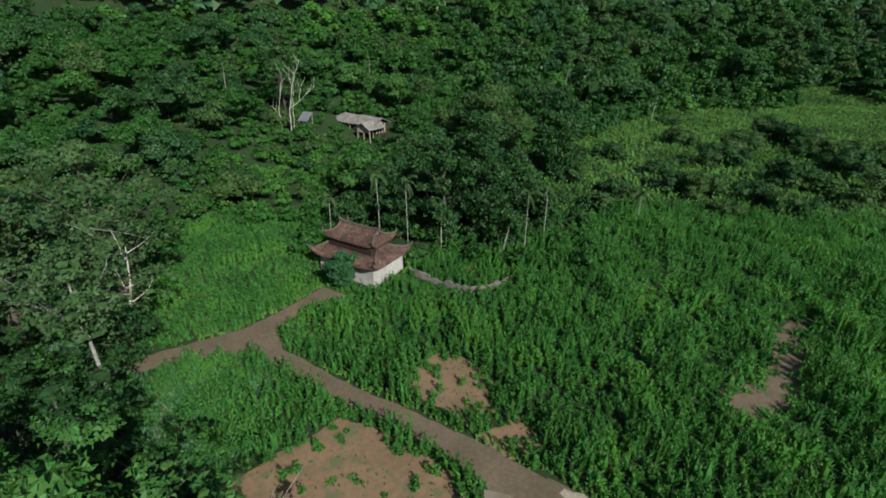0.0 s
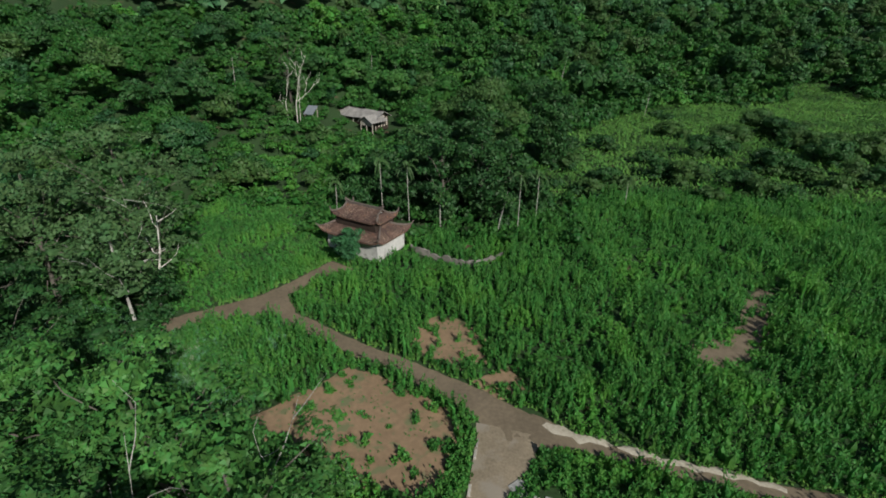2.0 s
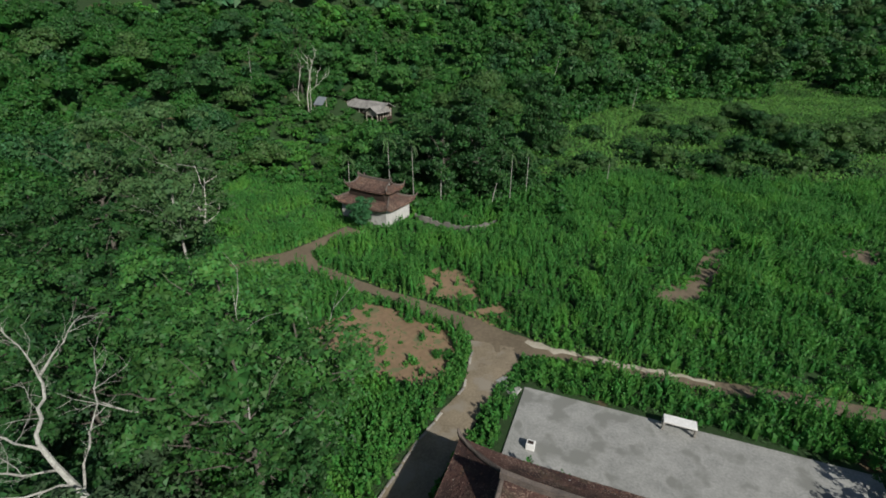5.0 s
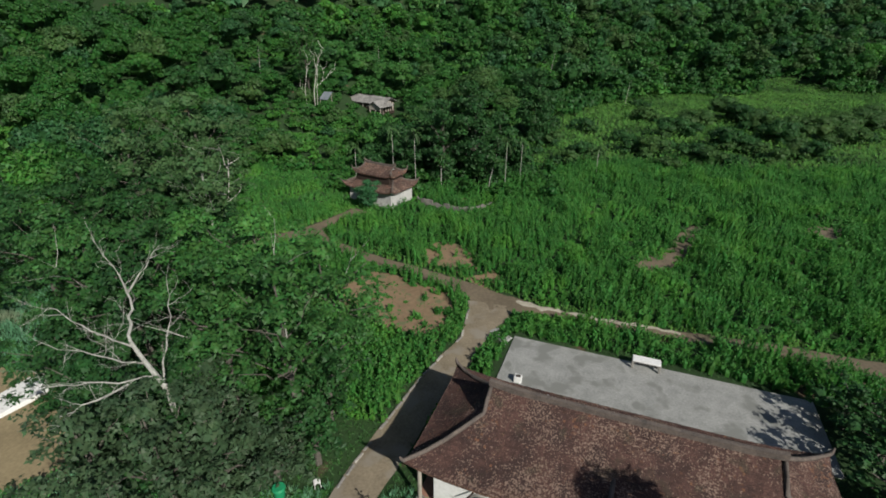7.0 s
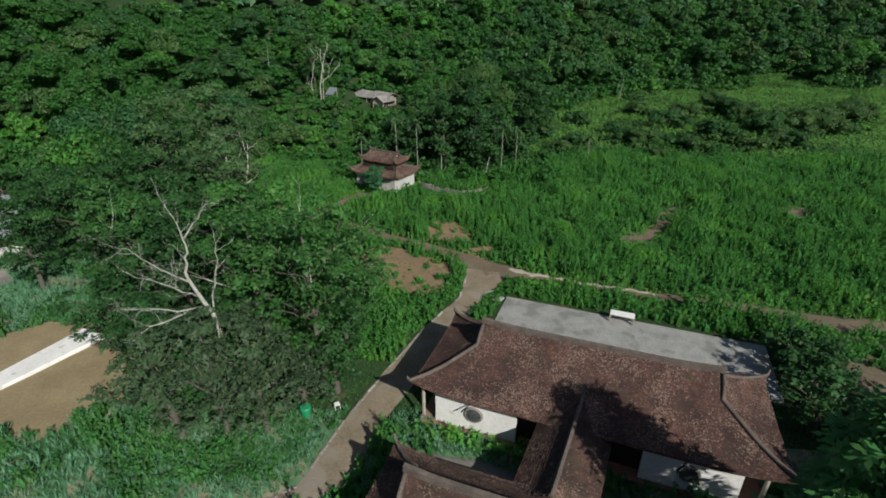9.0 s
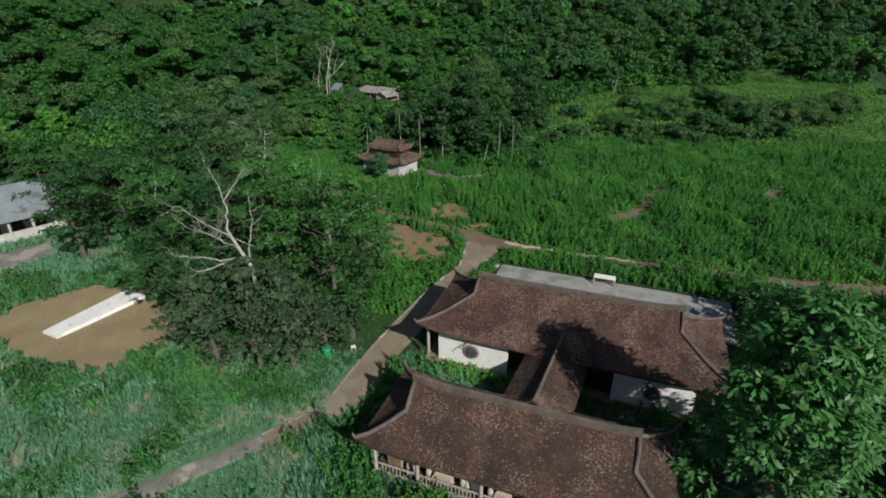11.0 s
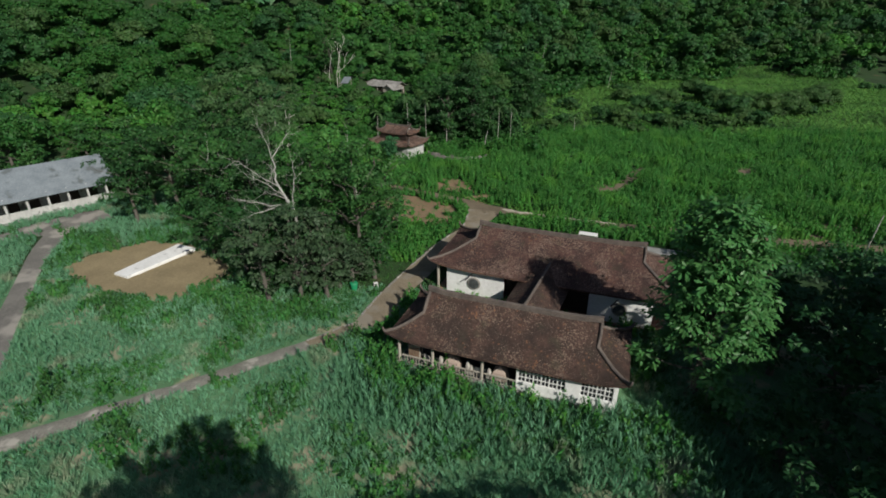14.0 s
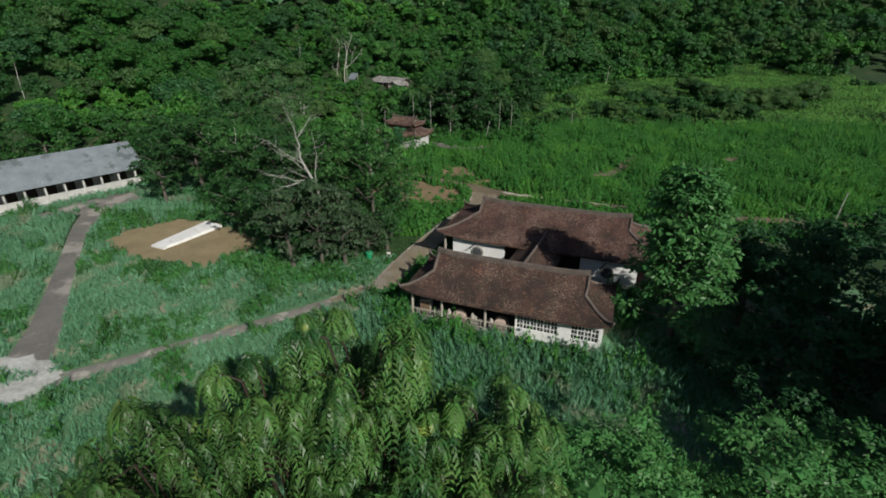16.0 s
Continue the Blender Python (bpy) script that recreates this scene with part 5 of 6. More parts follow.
snag(-30.4, 32.6, 3, 11.0, 2.2)
for gx_, gy_, sd, hh, sp in ((-74.5, 12.0, 121, 7.5, 3.6), (-70.4, 18.2, 122, 8.5, 4.0), (-66.4, 23.8, 123, 7.5, 3.6), (-62.0, 29.5, 124, 9.0, 4.0), (-71.0, 25.0, 125, 10.0, 4.4)):
    tree("tree", "leafy tree behind the long building", gx_, gy_, sd, hh, sp, LEAF_MID, leaf=0.36, per=17, sprays=6, lobes_n=18, low=0.1, core=0.3)
EDGE = "tall grey-green tree at the edge of the wood"
tree("tree", "low dark tree beneath a white snag", -30.0, 31.0, 104, 6.5, 3.2, LEAF_DARK, leaf=0.32, per=16, lobes_n=16, low=0.1)
tree("tree", "low dark tree beside the pale trunk", -31.5, 25.5, 105, 6.0, 3.4, LEAF_MID, leaf=0.3, per=16, lobes_n=16, low=0.1)
tree("tree", EDGE, -34.0, 38.0, 6, 18.5, 6.5, LEAF_GREY, leaf=0.34, per=15, lobes_n=26, sprays=6, core=0.3, bare=1, low=0.2)
tree("tree", "grey-green tree with a pale trunk beside the path", -28.2, 27.0, 7, 13.5, 4.6, LEAF_GREY, leaf=0.32, per=16, lobes_n=18, bark=PALEBARK, trunk_r=0.15, sprays=6, core=0.3, low=0.62)
tree("tree", EDGE, -41.0, 33.0, 8, 16.5, 6.0, LEAF_GREY, leaf=0.34, per=15, lobes_n=22, sprays=6, core=0.3, low=0.15)
tree("tree", EDGE, -32.5, 36.5, 37, 13.0, 4.6, LEAF_GREY, leaf=0.34, per=15, lobes_n=20, sprays=6, core=0.3, low=0.2)
tree("tree", "low dark tree beside the crop plot", -25.3, 20.4, 9, 8.2, 3.9, LEAF_DARK, leaf=0.28, per=28, sprays=6, lobes_n=18, low=0.1)
tree("tree", "leafy bright green tree at the end of the halls", 18.9, -14.5, 11, 15.3, 5.0, LEAF_FRESH, leaf=0.44, per=20, tuft=9, lobes_n=66, low=0.18, trunk_r=0.24, taper=0.66, core=0.5, droop=0.45, aspect=0.4, small=0.56)
SHADY = "dark shaded tree in the grove by the halls"
for gx_, gy_, sd, hh, sp in ((26.5, -17.5, 12, 9.0, 4.4), (22.5, -26.0, 13, 6.0, 3.8), (30.5, -23.0, 14, 11.0, 5.2), (30.0, -12.0, 15, 9.5, 4.8), (26.0, -9.0, 38, 8.0, 4.0), (36.0, -4.0, 45, 7.0, 4.5), (36.5, -16.0, 46, 9.0, 5.0), (37.0, -28.0, 47, 9.0, 5.0), (44.0, 1.0, 48, 6.0, 4.0), (21.5, -21.0, 69, 5.5, 3.0), (27.0, -22.5, 70, 8.0, 4.0), (25.5, -12.0, 71, 8.0, 3.4)):
    tree("tree", SHADY, gx_, gy_, sd, hh, sp, LEAF_BLUE, leaf=0.36, per=15.0, sprays=6, lobes_n=20, low=0.15, core=0.3)
for gx_, gy_, sd, hh, sp in ((28.2, 7.2, 85, 3.6, 2.4), (25.8, -0.5, 108, 5.0, 2.6), (28.0, 3.4, 39, 3.8, 2.6), (30.4, 5.6, 44, 3.2, 2.4), (29.4, -3.5, 49, 4.5, 2.8)):
    tree("tree", "bushy dark green tree beside the terrace", gx_, gy_, sd, hh, sp, LEAF_DARK, leaf=0.28, per=20.0, sprays=6, lobes_n=18, low=0.1)
# Trees added outside the camera's view, placed to shade grove and grass.
TALL = "unseen tall tree added beyond the grove to shade it"
for gx_, gy_, sd, hh, sp in ((33.8, -33.0, 72, 19.4, 6.2), (37.5, -30.0, 73, 22.0, 6.6), (34.0, -40.5, 74, 18.4, 5.2), (43.0, -25.0, 76, 22.0, 6.4), (36.0, -38.0, 78, 18.0, 6.0), (44.0, -33.0, 79, 18.0, 6.0)):
    tree("tree", TALL, gx_, gy_, sd, hh, sp, LEAF_DARK, leaf=0.9, per=6.0, lobes_n=30, low=0.12, core=0.7)
LOWER = "bushy green tree below the slope"
for gx_, gy_, sd, hh, sp in ((9.5, -35.0, 16, 9.5, 3.8), (15.5, -35.5, 17, 10.2, 4.2), (22.0, -34.0, 40, 8.5, 4.2), (29.0, -34.0, 41, 9.0, 4.4), (5.5, -36.5, 42, 10.5, 3.6)):
    tree("tree", LOWER, gx_, gy_, sd, hh, sp, LEAF_FRESH, leaf=0.2, per=40, tuft=8, lobes_n=36, low=0.1, core=0.6, small=0.72, aspect=0.4)
DARKT = "tall slender dark tree behind the shrine"
for gx_, gy_, sd, hh, sp in ((-4.5, 58.5, 20, 15.0, 3.8), (0.5, 59.5, 21, 14.0, 4.0), (-1.5, 64, 24, 16.5, 4.2), (4.5, 63.5, 25, 11.0, 3.8), (-8.0, 65, 26, 13.0, 4.5), (-14, 64, 27, 9.0, 4.0), (-11.0, 60.0, 90, 7.5, 3.4), (3.2, 57.8, 91, 6.0, 2.8), (8.0, 61.5, 92, 7.0, 3.2), (-5.8, 60.5, 93, 8.0, 3.2), (-17.5, 60.0, 94, 6.0, 3.0)):
    tree("tree", DARKT, gx_, gy_, sd, hh, sp, LEAF_DARK, leaf=0.46, per=9, lobes_n=20, low=0.08)
tree("tree", "dark spreading tree behind the field", 13.5, 88, 22, 15.0, 5.5, LEAF_DARK, leaf=0.55, per=7, lobes_n=22, low=0.1)
tree("tree", "young feathery tree beside the shrine door", -14.9, 45.5, 23, 4.6, 1.9, LEAF_TEAL, leaf=0.24, per=44, lobes_n=18, low=0.2, trunk_r=0.08)


def pinnate_tree(x, y, seed, h, spread, clusters, low, label):
    """A crown of drooping narrow leaves, in rosettes at the twig ends."""
    rng = np.random.default_rng(seed)
    t = thing("tree", label, "tree", pose(x, y, hz(x, y)))
    bm = tube([(0, 0, -0.6), (0.1, 0.1, h * 0.3), (0, 0.1, h * 0.6), (0.1, 0, h * 0.85)], [0.3, 0.22, 0.1, 0.03], 8)
    lobes, tips = [], []
    for i in range(40):
        f = (i + 0.5) / 40
        a = i * 2.4
        z = h * (low + (0.94 - low) * f) + rng.normal() * 0.35
        rad = spread * math.cos(f * 1.35) ** 0.6 * rng.uniform(0.3, 1.08)
        c = np.array((rad * math.cos(a), rad * math.sin(a), z))
        r = spread * rng.uniform(0.1, 0.21)
        lobes.append((*c, r, r, r * 0.8))
        tube([(0, 0, max(h * 0.25, z - h * 0.22)), tuple(c * (0.55, 0.55, 1) - (0, 0, 0.25)), tuple(c)], [0.04, 0.03, 0.012], 5, bm)
        n = int(clusters * 0.27 / 40)
        d = unit(rng.normal(size=(n, 3)))
        d[:, 2] = np.abs(d[:, 2]) * 0.9 - 0.02
        d = unit(d)
        tips.append(np.concatenate([c + d * r * rng.uniform(0.8, 1.15, (n, 1)), d], 1))
    tips = np.concatenate(tips)
    vs = []
    n = len(tips)
    size = rng.uniform(0.7, 1.3, n)
    spin = rng.uniform(0, 6.283, n)
    for k in range(6):
        a = spin + k * 1.05 + rng.normal(size=n) * 0.2
        way = unit(np.stack([np.cos(a), np.sin(a), rng.uniform(-0.9, 0.5, n)], 1) + tips[:, 3:] * 0.4)
        side = unit(np.cross(way, (0, 0, 1.0)))
        L = 0.52 * size * rng.uniform(0.6, 1.25, n)
        for j in range(8):
            f = (j + 0.8) / 8
            at = tips[:, :3] + way * (L * f * (1 - 0.3 * f))[:, None] - np.array((0, 0, 1.0)) * (1.7 * L * f ** 1.6)[:, None]
            tang = unit(way * (1 - 0.6 * f) - np.array((0, 0, 2.7)) * f)
            w = 0.18 * size * (0.55 + 0.75 * math.sin(math.pi * (0.15 + 0.75 * f)))
            for sg in (-1, 1):
                ax = unit(side * sg * 0.85 + tang * 0.6 - np.array((0, 0, 0.45)))
                nrm = np.cross(ax, tang) * sg + np.array((0, 0, 0.4)) + rng.normal(size=(n, 3)) * 0.15
                vs.append(blades(at + ax * (w * 0.5)[:, None], ax, nrm, w, w * 0.24))
    part("trunk", bm, DARKWOOD, t)
    part("crown", join(tris(np.concatenate(vs)), tris(lobes_to_leaves(rng, [(a, b, c, r * 0.8, r * 0.8, q * 0.8) for a, b, c, r, _, q in lobes], 1.2, 0.22, 0.3, 0.8))), LEAF_GLOSSY, t, "drooping glossy feathered leaves")


FEATHER = "tall tree with drooping feathered glossy leaves"
pinnate_tree(0.3, -41.9, 60, 19.6, 3.4, 1500, 0.6, FEATHER)
pinnate_tree(-1.8, -42.4, 66, 18.6, 2.2, 800, 0.62, FEATHER)
pinnate_tree(-3.8, -43.6, 61, 17.9, 2.4, 850, 0.6, FEATHER)
pinnate_tree(-7.4, -41.9, 62, 14.3, 2.7, 850, 0.55, FEATHER)
pinnate_tree(3.2, -42.4, 63, 17.9, 2.3, 950, 0.6, FEATHER)
pinnate_tree(-13.0, -39.5, 64, 8.6, 3.4, 700, 0.5, FEATHER)


def palm(x, y, seed, h, label="slender areca palm with a pale trunk"):
    rng = np.random.default_rng(seed)
    p = thing("palm", label, "palm", pose(x, y, hz(x, y), 0, 0, 0), "areca palms by the shrine")
    bx, by = rng.normal(size=2) * 0.12
    part("trunk", tube([(0, 0, -0.3), (bx * 0.3, by * 0.3, h * 0.35), (bx * 0.7, by * 0.7, h * 0.7), (bx, by, h)], [0.06, 0.052, 0.045, 0.04], 7), PALEBARK, p)
    vs = []
    for i in range(10):
        a = i * 2.4 + rng.uniform(-0.5, 0.5)
        up = rng.choice((-0.5, 0.6, 1.6, 3.0)) + rng.uniform(-0.3, 0.3)
        d = np.array((math.cos(a), math.sin(a), up))
        at = np.array((bx, by, h))
        for k in range(9):
            d = unit(d + np.array((0, 0, -0.24)))
            at = at + d * rng.uniform(0.16, 0.22)
            for s in (-1, 1):
                side = unit(np.cross(d, (0, 0, 1))) * s
                ax = unit(side * 0.7 + d * 0.6 + np.array((0, 0, -0.7)))
                vs.append(leaves((at + ax * 0.22)[None], ax[None], np.array((0, 0, 1.0))[None], 0.7, 0.13))
    part("fronds", quads(np.concatenate(vs)), PALM_LEAF, p)


for k, (px, py, ph) in enumerate(((-9.1, 55.3, 9.6), (-13.0, 57.0, 9.6), (5.4, 55.8, 8.6), (8.0, 58.5, 7.9), (-19.5, 57.0, 6.4), (22.5, 68.0, 4.5))):
    palm(px, py, 40 + k, ph)


def bare_tree():
    """Two slim bleached trunks close together, one forked and curving."""
    t = thing("dead_tree", "leafless bleached tree on the wooded hill", "tree", pose(-39.3, 97.0, hz(-39.3, 97.0)))
    rng = np.random.default_rng(50)
    g = hz(-39.3, 97.0)
    bm = bmesh.new()
    limbs = (
        (((-1.5, -1.5), (-1.6, 11.5), (-0.6, 15.9), (-0.2, 18.0)), 0.17),
        (((0.0, -1.5), (0.5, 10.5), (0.9, 13.0), (2.0, 17.0), (3.0, 19.0), (3.7, 20.4)), 0.22),
        (((0.8, 11.4), (2.6, 12.8), (4.2, 14.2), (5.6, 15.4)), 0.13),
        (((1.0, 7.6), (1.3, 12.0), (1.6, 15.0), (1.7, 17.0)), 0.12),
        (((1.7, 16.0), (1.2, 17.6), (1.4, 19.2)), 0.09),
        (((2.6, 12.8), (3.0, 14.6), (3.2, 16.0)), 0.08),
        (((-1.4, 9.4), (-2.6, 11.0), (-3.4, 11.8)), 0.08),
    )
    for pts, r in limbs:
        p = [Vector((x, rng.normal() * 0.3, z - g if z > 0 else z)) for x, z in pts]
        q = []
        for a, b in zip(p, p[1:]):
            q += [a.lerp(b, f) + Vector(rng.normal(size=3) * 0.08) for f in (0.0, 0.33, 0.67)]
        q.append(p[-1])
        tube(q, list(np.linspace(r * 0.5, 0.02, len(q))), 6, bm)
        for k in range(len(q) // 2, len(q), 2):
            d = Vector((rng.normal() * 0.7, rng.normal() * 0.5, 0.8)).normalized()
            tube([q[k], q[k] + d * 0.9, q[k] + d * 1.6 + Vector((0, 0, 0.4))], [0.04, 0.028, 0.012], 4, bm)
    part("trunk", bm, WHITEBARK, t)


bare_tree()
tree("tree", "tall dark leafy tree behind the bleached trunks", -42.0, 103.0, 51, 20.0, 5.6, LEAF_MID, leaf=0.42, per=13, sprays=6, lobes_n=24, low=0.3, core=0.4)


def shelter():
    """A small open shelter under a tilted sheet."""
    s_ = thing("shelter", "small open shelter under a grey sheet roof", "shelter", pose(-38.2, 103.5, hz(-38.2, 103.5), 0, 0, -20))
    bm = bmesh.new()
    rows = [[bm.verts.new(p) for p in ((x, -1.1, 1.7), (x, 1.0, 3.3), (x, 1.0, 3.23), (x, -1.1, 1.63))] for x in (-1.3, 1.3)]
    for j in range(4):
        bm.faces.new((rows[0][j], rows[0][(j + 1) % 4], rows[1][(j + 1) % 4], rows[1][j]))
    bm.faces.new(rows[0])
    bm.faces.new(rows[1])
    part("roof", bm, SLATE, s_, "tilted grey sheet roof")
    for x, y, top in ((-1.1, -0.9, 1.6), (1.1, -0.9, 1.6), (-1.1, 0.8, 3.1), (1.1, 0.8, 3.1)):
        part("post", tube([(x, y, -0.5), (x, y, top)], 0.07, 6), PALEWOOD, s_)
    part("low_wall", box((-2.2, -2.0, -0.4), (0.8, -1.8, 0.7), 0.03), PALE_STONE, s_, "low pale wall")


shelter()


def pale_trunk(x, y, h, lean, seed):
    t = thing("slender_tree", "slender pale-trunked tree with a thin crown", "tree", pose(x, y, hz(x, y)), "pale slender trunks at the wood's edge")
    rng = np.random.default_rng(seed)
    part("trunk", tube([(0, 0, -0.3), (lean * 0.4, 0, h * 0.4), (lean, 0.1, h * 0.8), (lean * 1.2, 0.1, h)], [0.09, 0.075, 0.05, 0.02], 6), PALEBARK, t)
    lobes = [(lean + rng.normal() * 0.5, rng.normal() * 0.5, h * f, 0.8, 0.8, 0.6) for f in (0.8, 0.9, 1.0)]
    part("crown", tris(lobes_to_leaves(rng, lobes, 9, 0.4)), LEAF_MID, t)


for k, (tx, ty, th_, tl) in enumerate(((2.6, 55.5, 6.5, 1.0), (-5.0, 55.8, 5.5, 0.0), (-24.6, 134.0, 9.0, 0.3), (22.0, 150.0, 11.0, 1.4), (-30.0, 130.0, 10.0, 0.2), (12.0, 128.0, 9.0, 0.5), (45.0, 140.0, 8.0, 0.6), (-52.0, 98.0, 11.0, 0.3), (-94.5, 48.5, 8.5, 0.3))):
    pale_trunk(tx, ty, th_, tl, 80 + k)

# ---------- woods, bushes, crops and grass ----------


def scatter(rng, x0, x1, y0, y1, step, jitter=0.45):
    X, Y = np.meshgrid(np.arange(x0, x1, step), np.arange(y0, y1, step))
    X, Y = X.ravel(), Y.ravel()
    return X + rng.uniform(-jitter, jitter, len(X)) * step, Y + rng.uniform(-jitter, jitter, len(X)) * step


def seen_wedge(x, y):
    """The sector of land that lies open to the south."""
    return np.abs(x + 1 + 0.09 * (y + 45)) < 14 + 1.02 * (y + 52)


def clear_of(x, y, polys, grow):
    ok = np.ones(len(x), bool)
    for p in polys:
        ok &= ~near_poly(p, x, y, grow)
    return ok


def woods(name, label, xs, ys, seed, mat, hs, rs, per, leaf, lobe_count=4, core=0.66, tight=0.4, main=0.7):
    """Many crowns as one mass of leaves, each crown a dome of small knobbly lobes over a dark heart."""
    rng = np.random.default_rng(seed)
    hearts, lobes = [], []
    for x, y, h, r in zip(xs, ys, hs, rs):
        z = hz(x, y)
        tall = h > 7.5
        zc, rz = z + h * (0.66 if tall else 0.5), h * (0.28 if tall else 0.36)
        hearts.append((x, y, zc, r * main, r * main, rz))
        lobes.append((x + rng.normal() * 0.15 * r, y + rng.normal() * 0.15 * r, zc + rz * 0.9, r * rng.uniform(0.36, 0.55), r * rng.uniform(0.36, 0.55), rz * 0.42))
        for k in range(lobe_count):
            a = k * 2.4 + rng.uniform(0, 2.0)
            e = rng.uniform(-0.25, 0.85)
            q = r * main * math.cos(e) * rng.uniform(0.8, 1.15)
            w = r * rng.uniform(0.28, 0.5)
            lobes.append((x + math.cos(a) * q, y + math.sin(a) * q, zc + rz * math.sin(e), w, w * rng.uniform(0.8, 1.2), w * rng.uniform(0.55, 0.85)))
    lv = np.concatenate([lobes_to_leaves(rng, lobes, per, leaf, 0.62, 0.3, tight), lobes_to_leaves(rng, [q for q in hearts if q[2] < 60], per * 0.35, leaf * 1.2, 0.7, 0.3, 0.6)])
    data = join(tris(lv), cores(hearts, 0.7, rng), cores(lobes, core, rng))
    return tagged(new(name, mesh_np(name, *data, mat)), label, "woods", kind="stuff")


def in_clearing(x, y):
    """A grassy glade high on the slope."""
    return np.hypot((x - 114 - 0.3 * (y - 172)) / 13, (y - 172) / 27) < 1


SOLID_EARLY = [SHRINE_FOOT]
L_YARD = [(-80, -8), (-62, 4), (-46, 20), (-48, 30), (-62, 26), (-84, 8)]
rng = np.random.default_rng(7)
x, y = scatter(rng, -160, 230, 20, 300, 6.6)
d = y - np.interp(x, HILL_X, HILL_Y)
valley = (x < 9) & (x > -70) & (y > 64 + 0.05 * np.abs(x)) & (y < 125)
left = (x < -34) & (y > 24) & (y < 110) & ((y > 60) | (x < -43))
keep = ((d > -6) | valley | left) & (d < 118) & seen_wedge(x, y) & clear_of(x, y, [L_YARD], 1.0)
keep &= ~((np.abs(x + 28 - 0.12 * (y - 112)) < 8.5) & (y > 104) & (y < 114))
front = (np.abs(x + 26) < 9) & (y > 92) & (y < 110)
keep &= ~((x > 9) & (d < 0)) & ~in_clearing(x, y)
x, y, front = x[keep], y[keep], front[keep]
n = len(x)
big = rng.uniform(0, 1, n) ** 2.0
big = np.where((x < -12) & (d[keep] > 2), big * 0.55, big)
hs, rs = 4.5 + 10.5 * big + rng.uniform(-1, 1, n), 2.3 + 3.4 * big + rng.uniform(-0.3, 0.6, n)
low = (y < 98) & (x > -45)
hs, rs = np.where(low, hs * 0.62, hs), np.where(low, rs * 0.8, rs)
front |= (np.abs(x + 36) < 7) & (y > 76) & (y < 90)
hs, rs = np.where(front, 2.4, hs), np.where(front, 2.4, rs)
kinds = ((LEAF_FOREST, 0.44, "dense dark green broadleaf forest on the hillside"), (LEAF_DARK, 0.13, "darker trees scattered through the hillside forest"), (LEAF_OLIVE, 0.17, "olive-toned trees in the hillside forest"), (LEAF_BLUE, 0.12, "blue-green trees in the hillside forest"), (LEAF_BRIGHT, 0.14, "light green trees in the hillside forest"))
pick = np.array([noise.noise((a * 0.05, b * 0.05, 2.0)) for a, b in zip(x, y)]) * 0.7 + 0.5 + rng.uniform(-0.6, 0.6, n)
edge = 0.0
order = np.argsort(np.argsort(pick)) / n
order[(x < -44) & (order > 0.86)] *= 0.4
order[(x < -44) & (rng.uniform(0, 1, n) < 0.2)] = 0.55
for ki, (mat, share, lab) in enumerate(kinds):
    mine = (order >= edge) & (order < edge + share)
    edge += share
    for zone, (per_, leaf_, lobes_) in (((y < 128), (6.0, 0.46, 8)), ((y >= 128), (2.0, 0.85, 6))):
        m = mine & zone
        if m.any():
            woods("woods", lab, x[m], y[m], 80 + ki, mat, hs[m], rs[m], per_, leaf_, lobes_)
# undergrowth at the foot of the woods, and behind the shrine
ux, uy = scatter(rng, -170, 150, 34, 300, 3.4)
k1 = (ux > -24) & (ux < 14) & (uy > 52) & (uy < 74)
k2 = (ux > -60) & (ux <= 10) & (uy > 62) & (uy < 112)
k3 = (ux > -85) & (ux < -37) & (uy > 36) & (uy < 118)
ud = uy - np.interp(ux, HILL_X, HILL_Y)
k4 = ((ux > -40) & (ud > -5) & (ud < 16)) | ((ud > -5) & (ud < 120) & (uy > 60))
keep = (k1 | k2 | k3 | k4) & clear_of(ux, uy, SOLID_EARLY, 1.2) & ~((np.abs(ux + 28) < 5) & (np.abs(uy - 111) < 4)) & seen_wedge(ux, uy) & ~in_clearing(ux, uy)
ux, uy = ux[keep], uy[keep]
n = len(ux)
far = (uy > 118) | (np.abs(ux) > 70)
woods("undergrowth", "leafy undergrowth between the trees of the hillside", ux[far], uy[far], 96, LEAF_FOREST, rng.uniform(1.8, 4.6, far.sum()), rng.uniform(1.8, 3.0, far.sum()), 1.2, 0.95, 2, 0.55)
ux, uy = ux[~far], uy[~far]
n = len(ux)
woods("undergrowth", "low leafy undergrowth at the foot of the woods", ux, uy, 95, LEAF_FOREST, rng.uniform(1.4, 3.4, n) * np.where((np.abs(ux + 28) < 8) & (uy > 96) & (uy < 111), 0.4, 1.0), rng.uniform(1.3, 2.3, n), 4.2, 0.48, 3, 0.5)
# far forest, with the haze carried by its leaf colour
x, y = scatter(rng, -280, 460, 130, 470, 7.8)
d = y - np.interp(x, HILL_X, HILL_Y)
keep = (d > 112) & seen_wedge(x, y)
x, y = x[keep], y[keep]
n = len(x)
woods("woods", "distant forest on the mountain, haze put into its leaf colour", x, y, 9, LEAF_FAR, rng.uniform(6, 15, n), rng.uniform(3.4, 6.4, n), 0.12, 2.4, 3, 0.75)

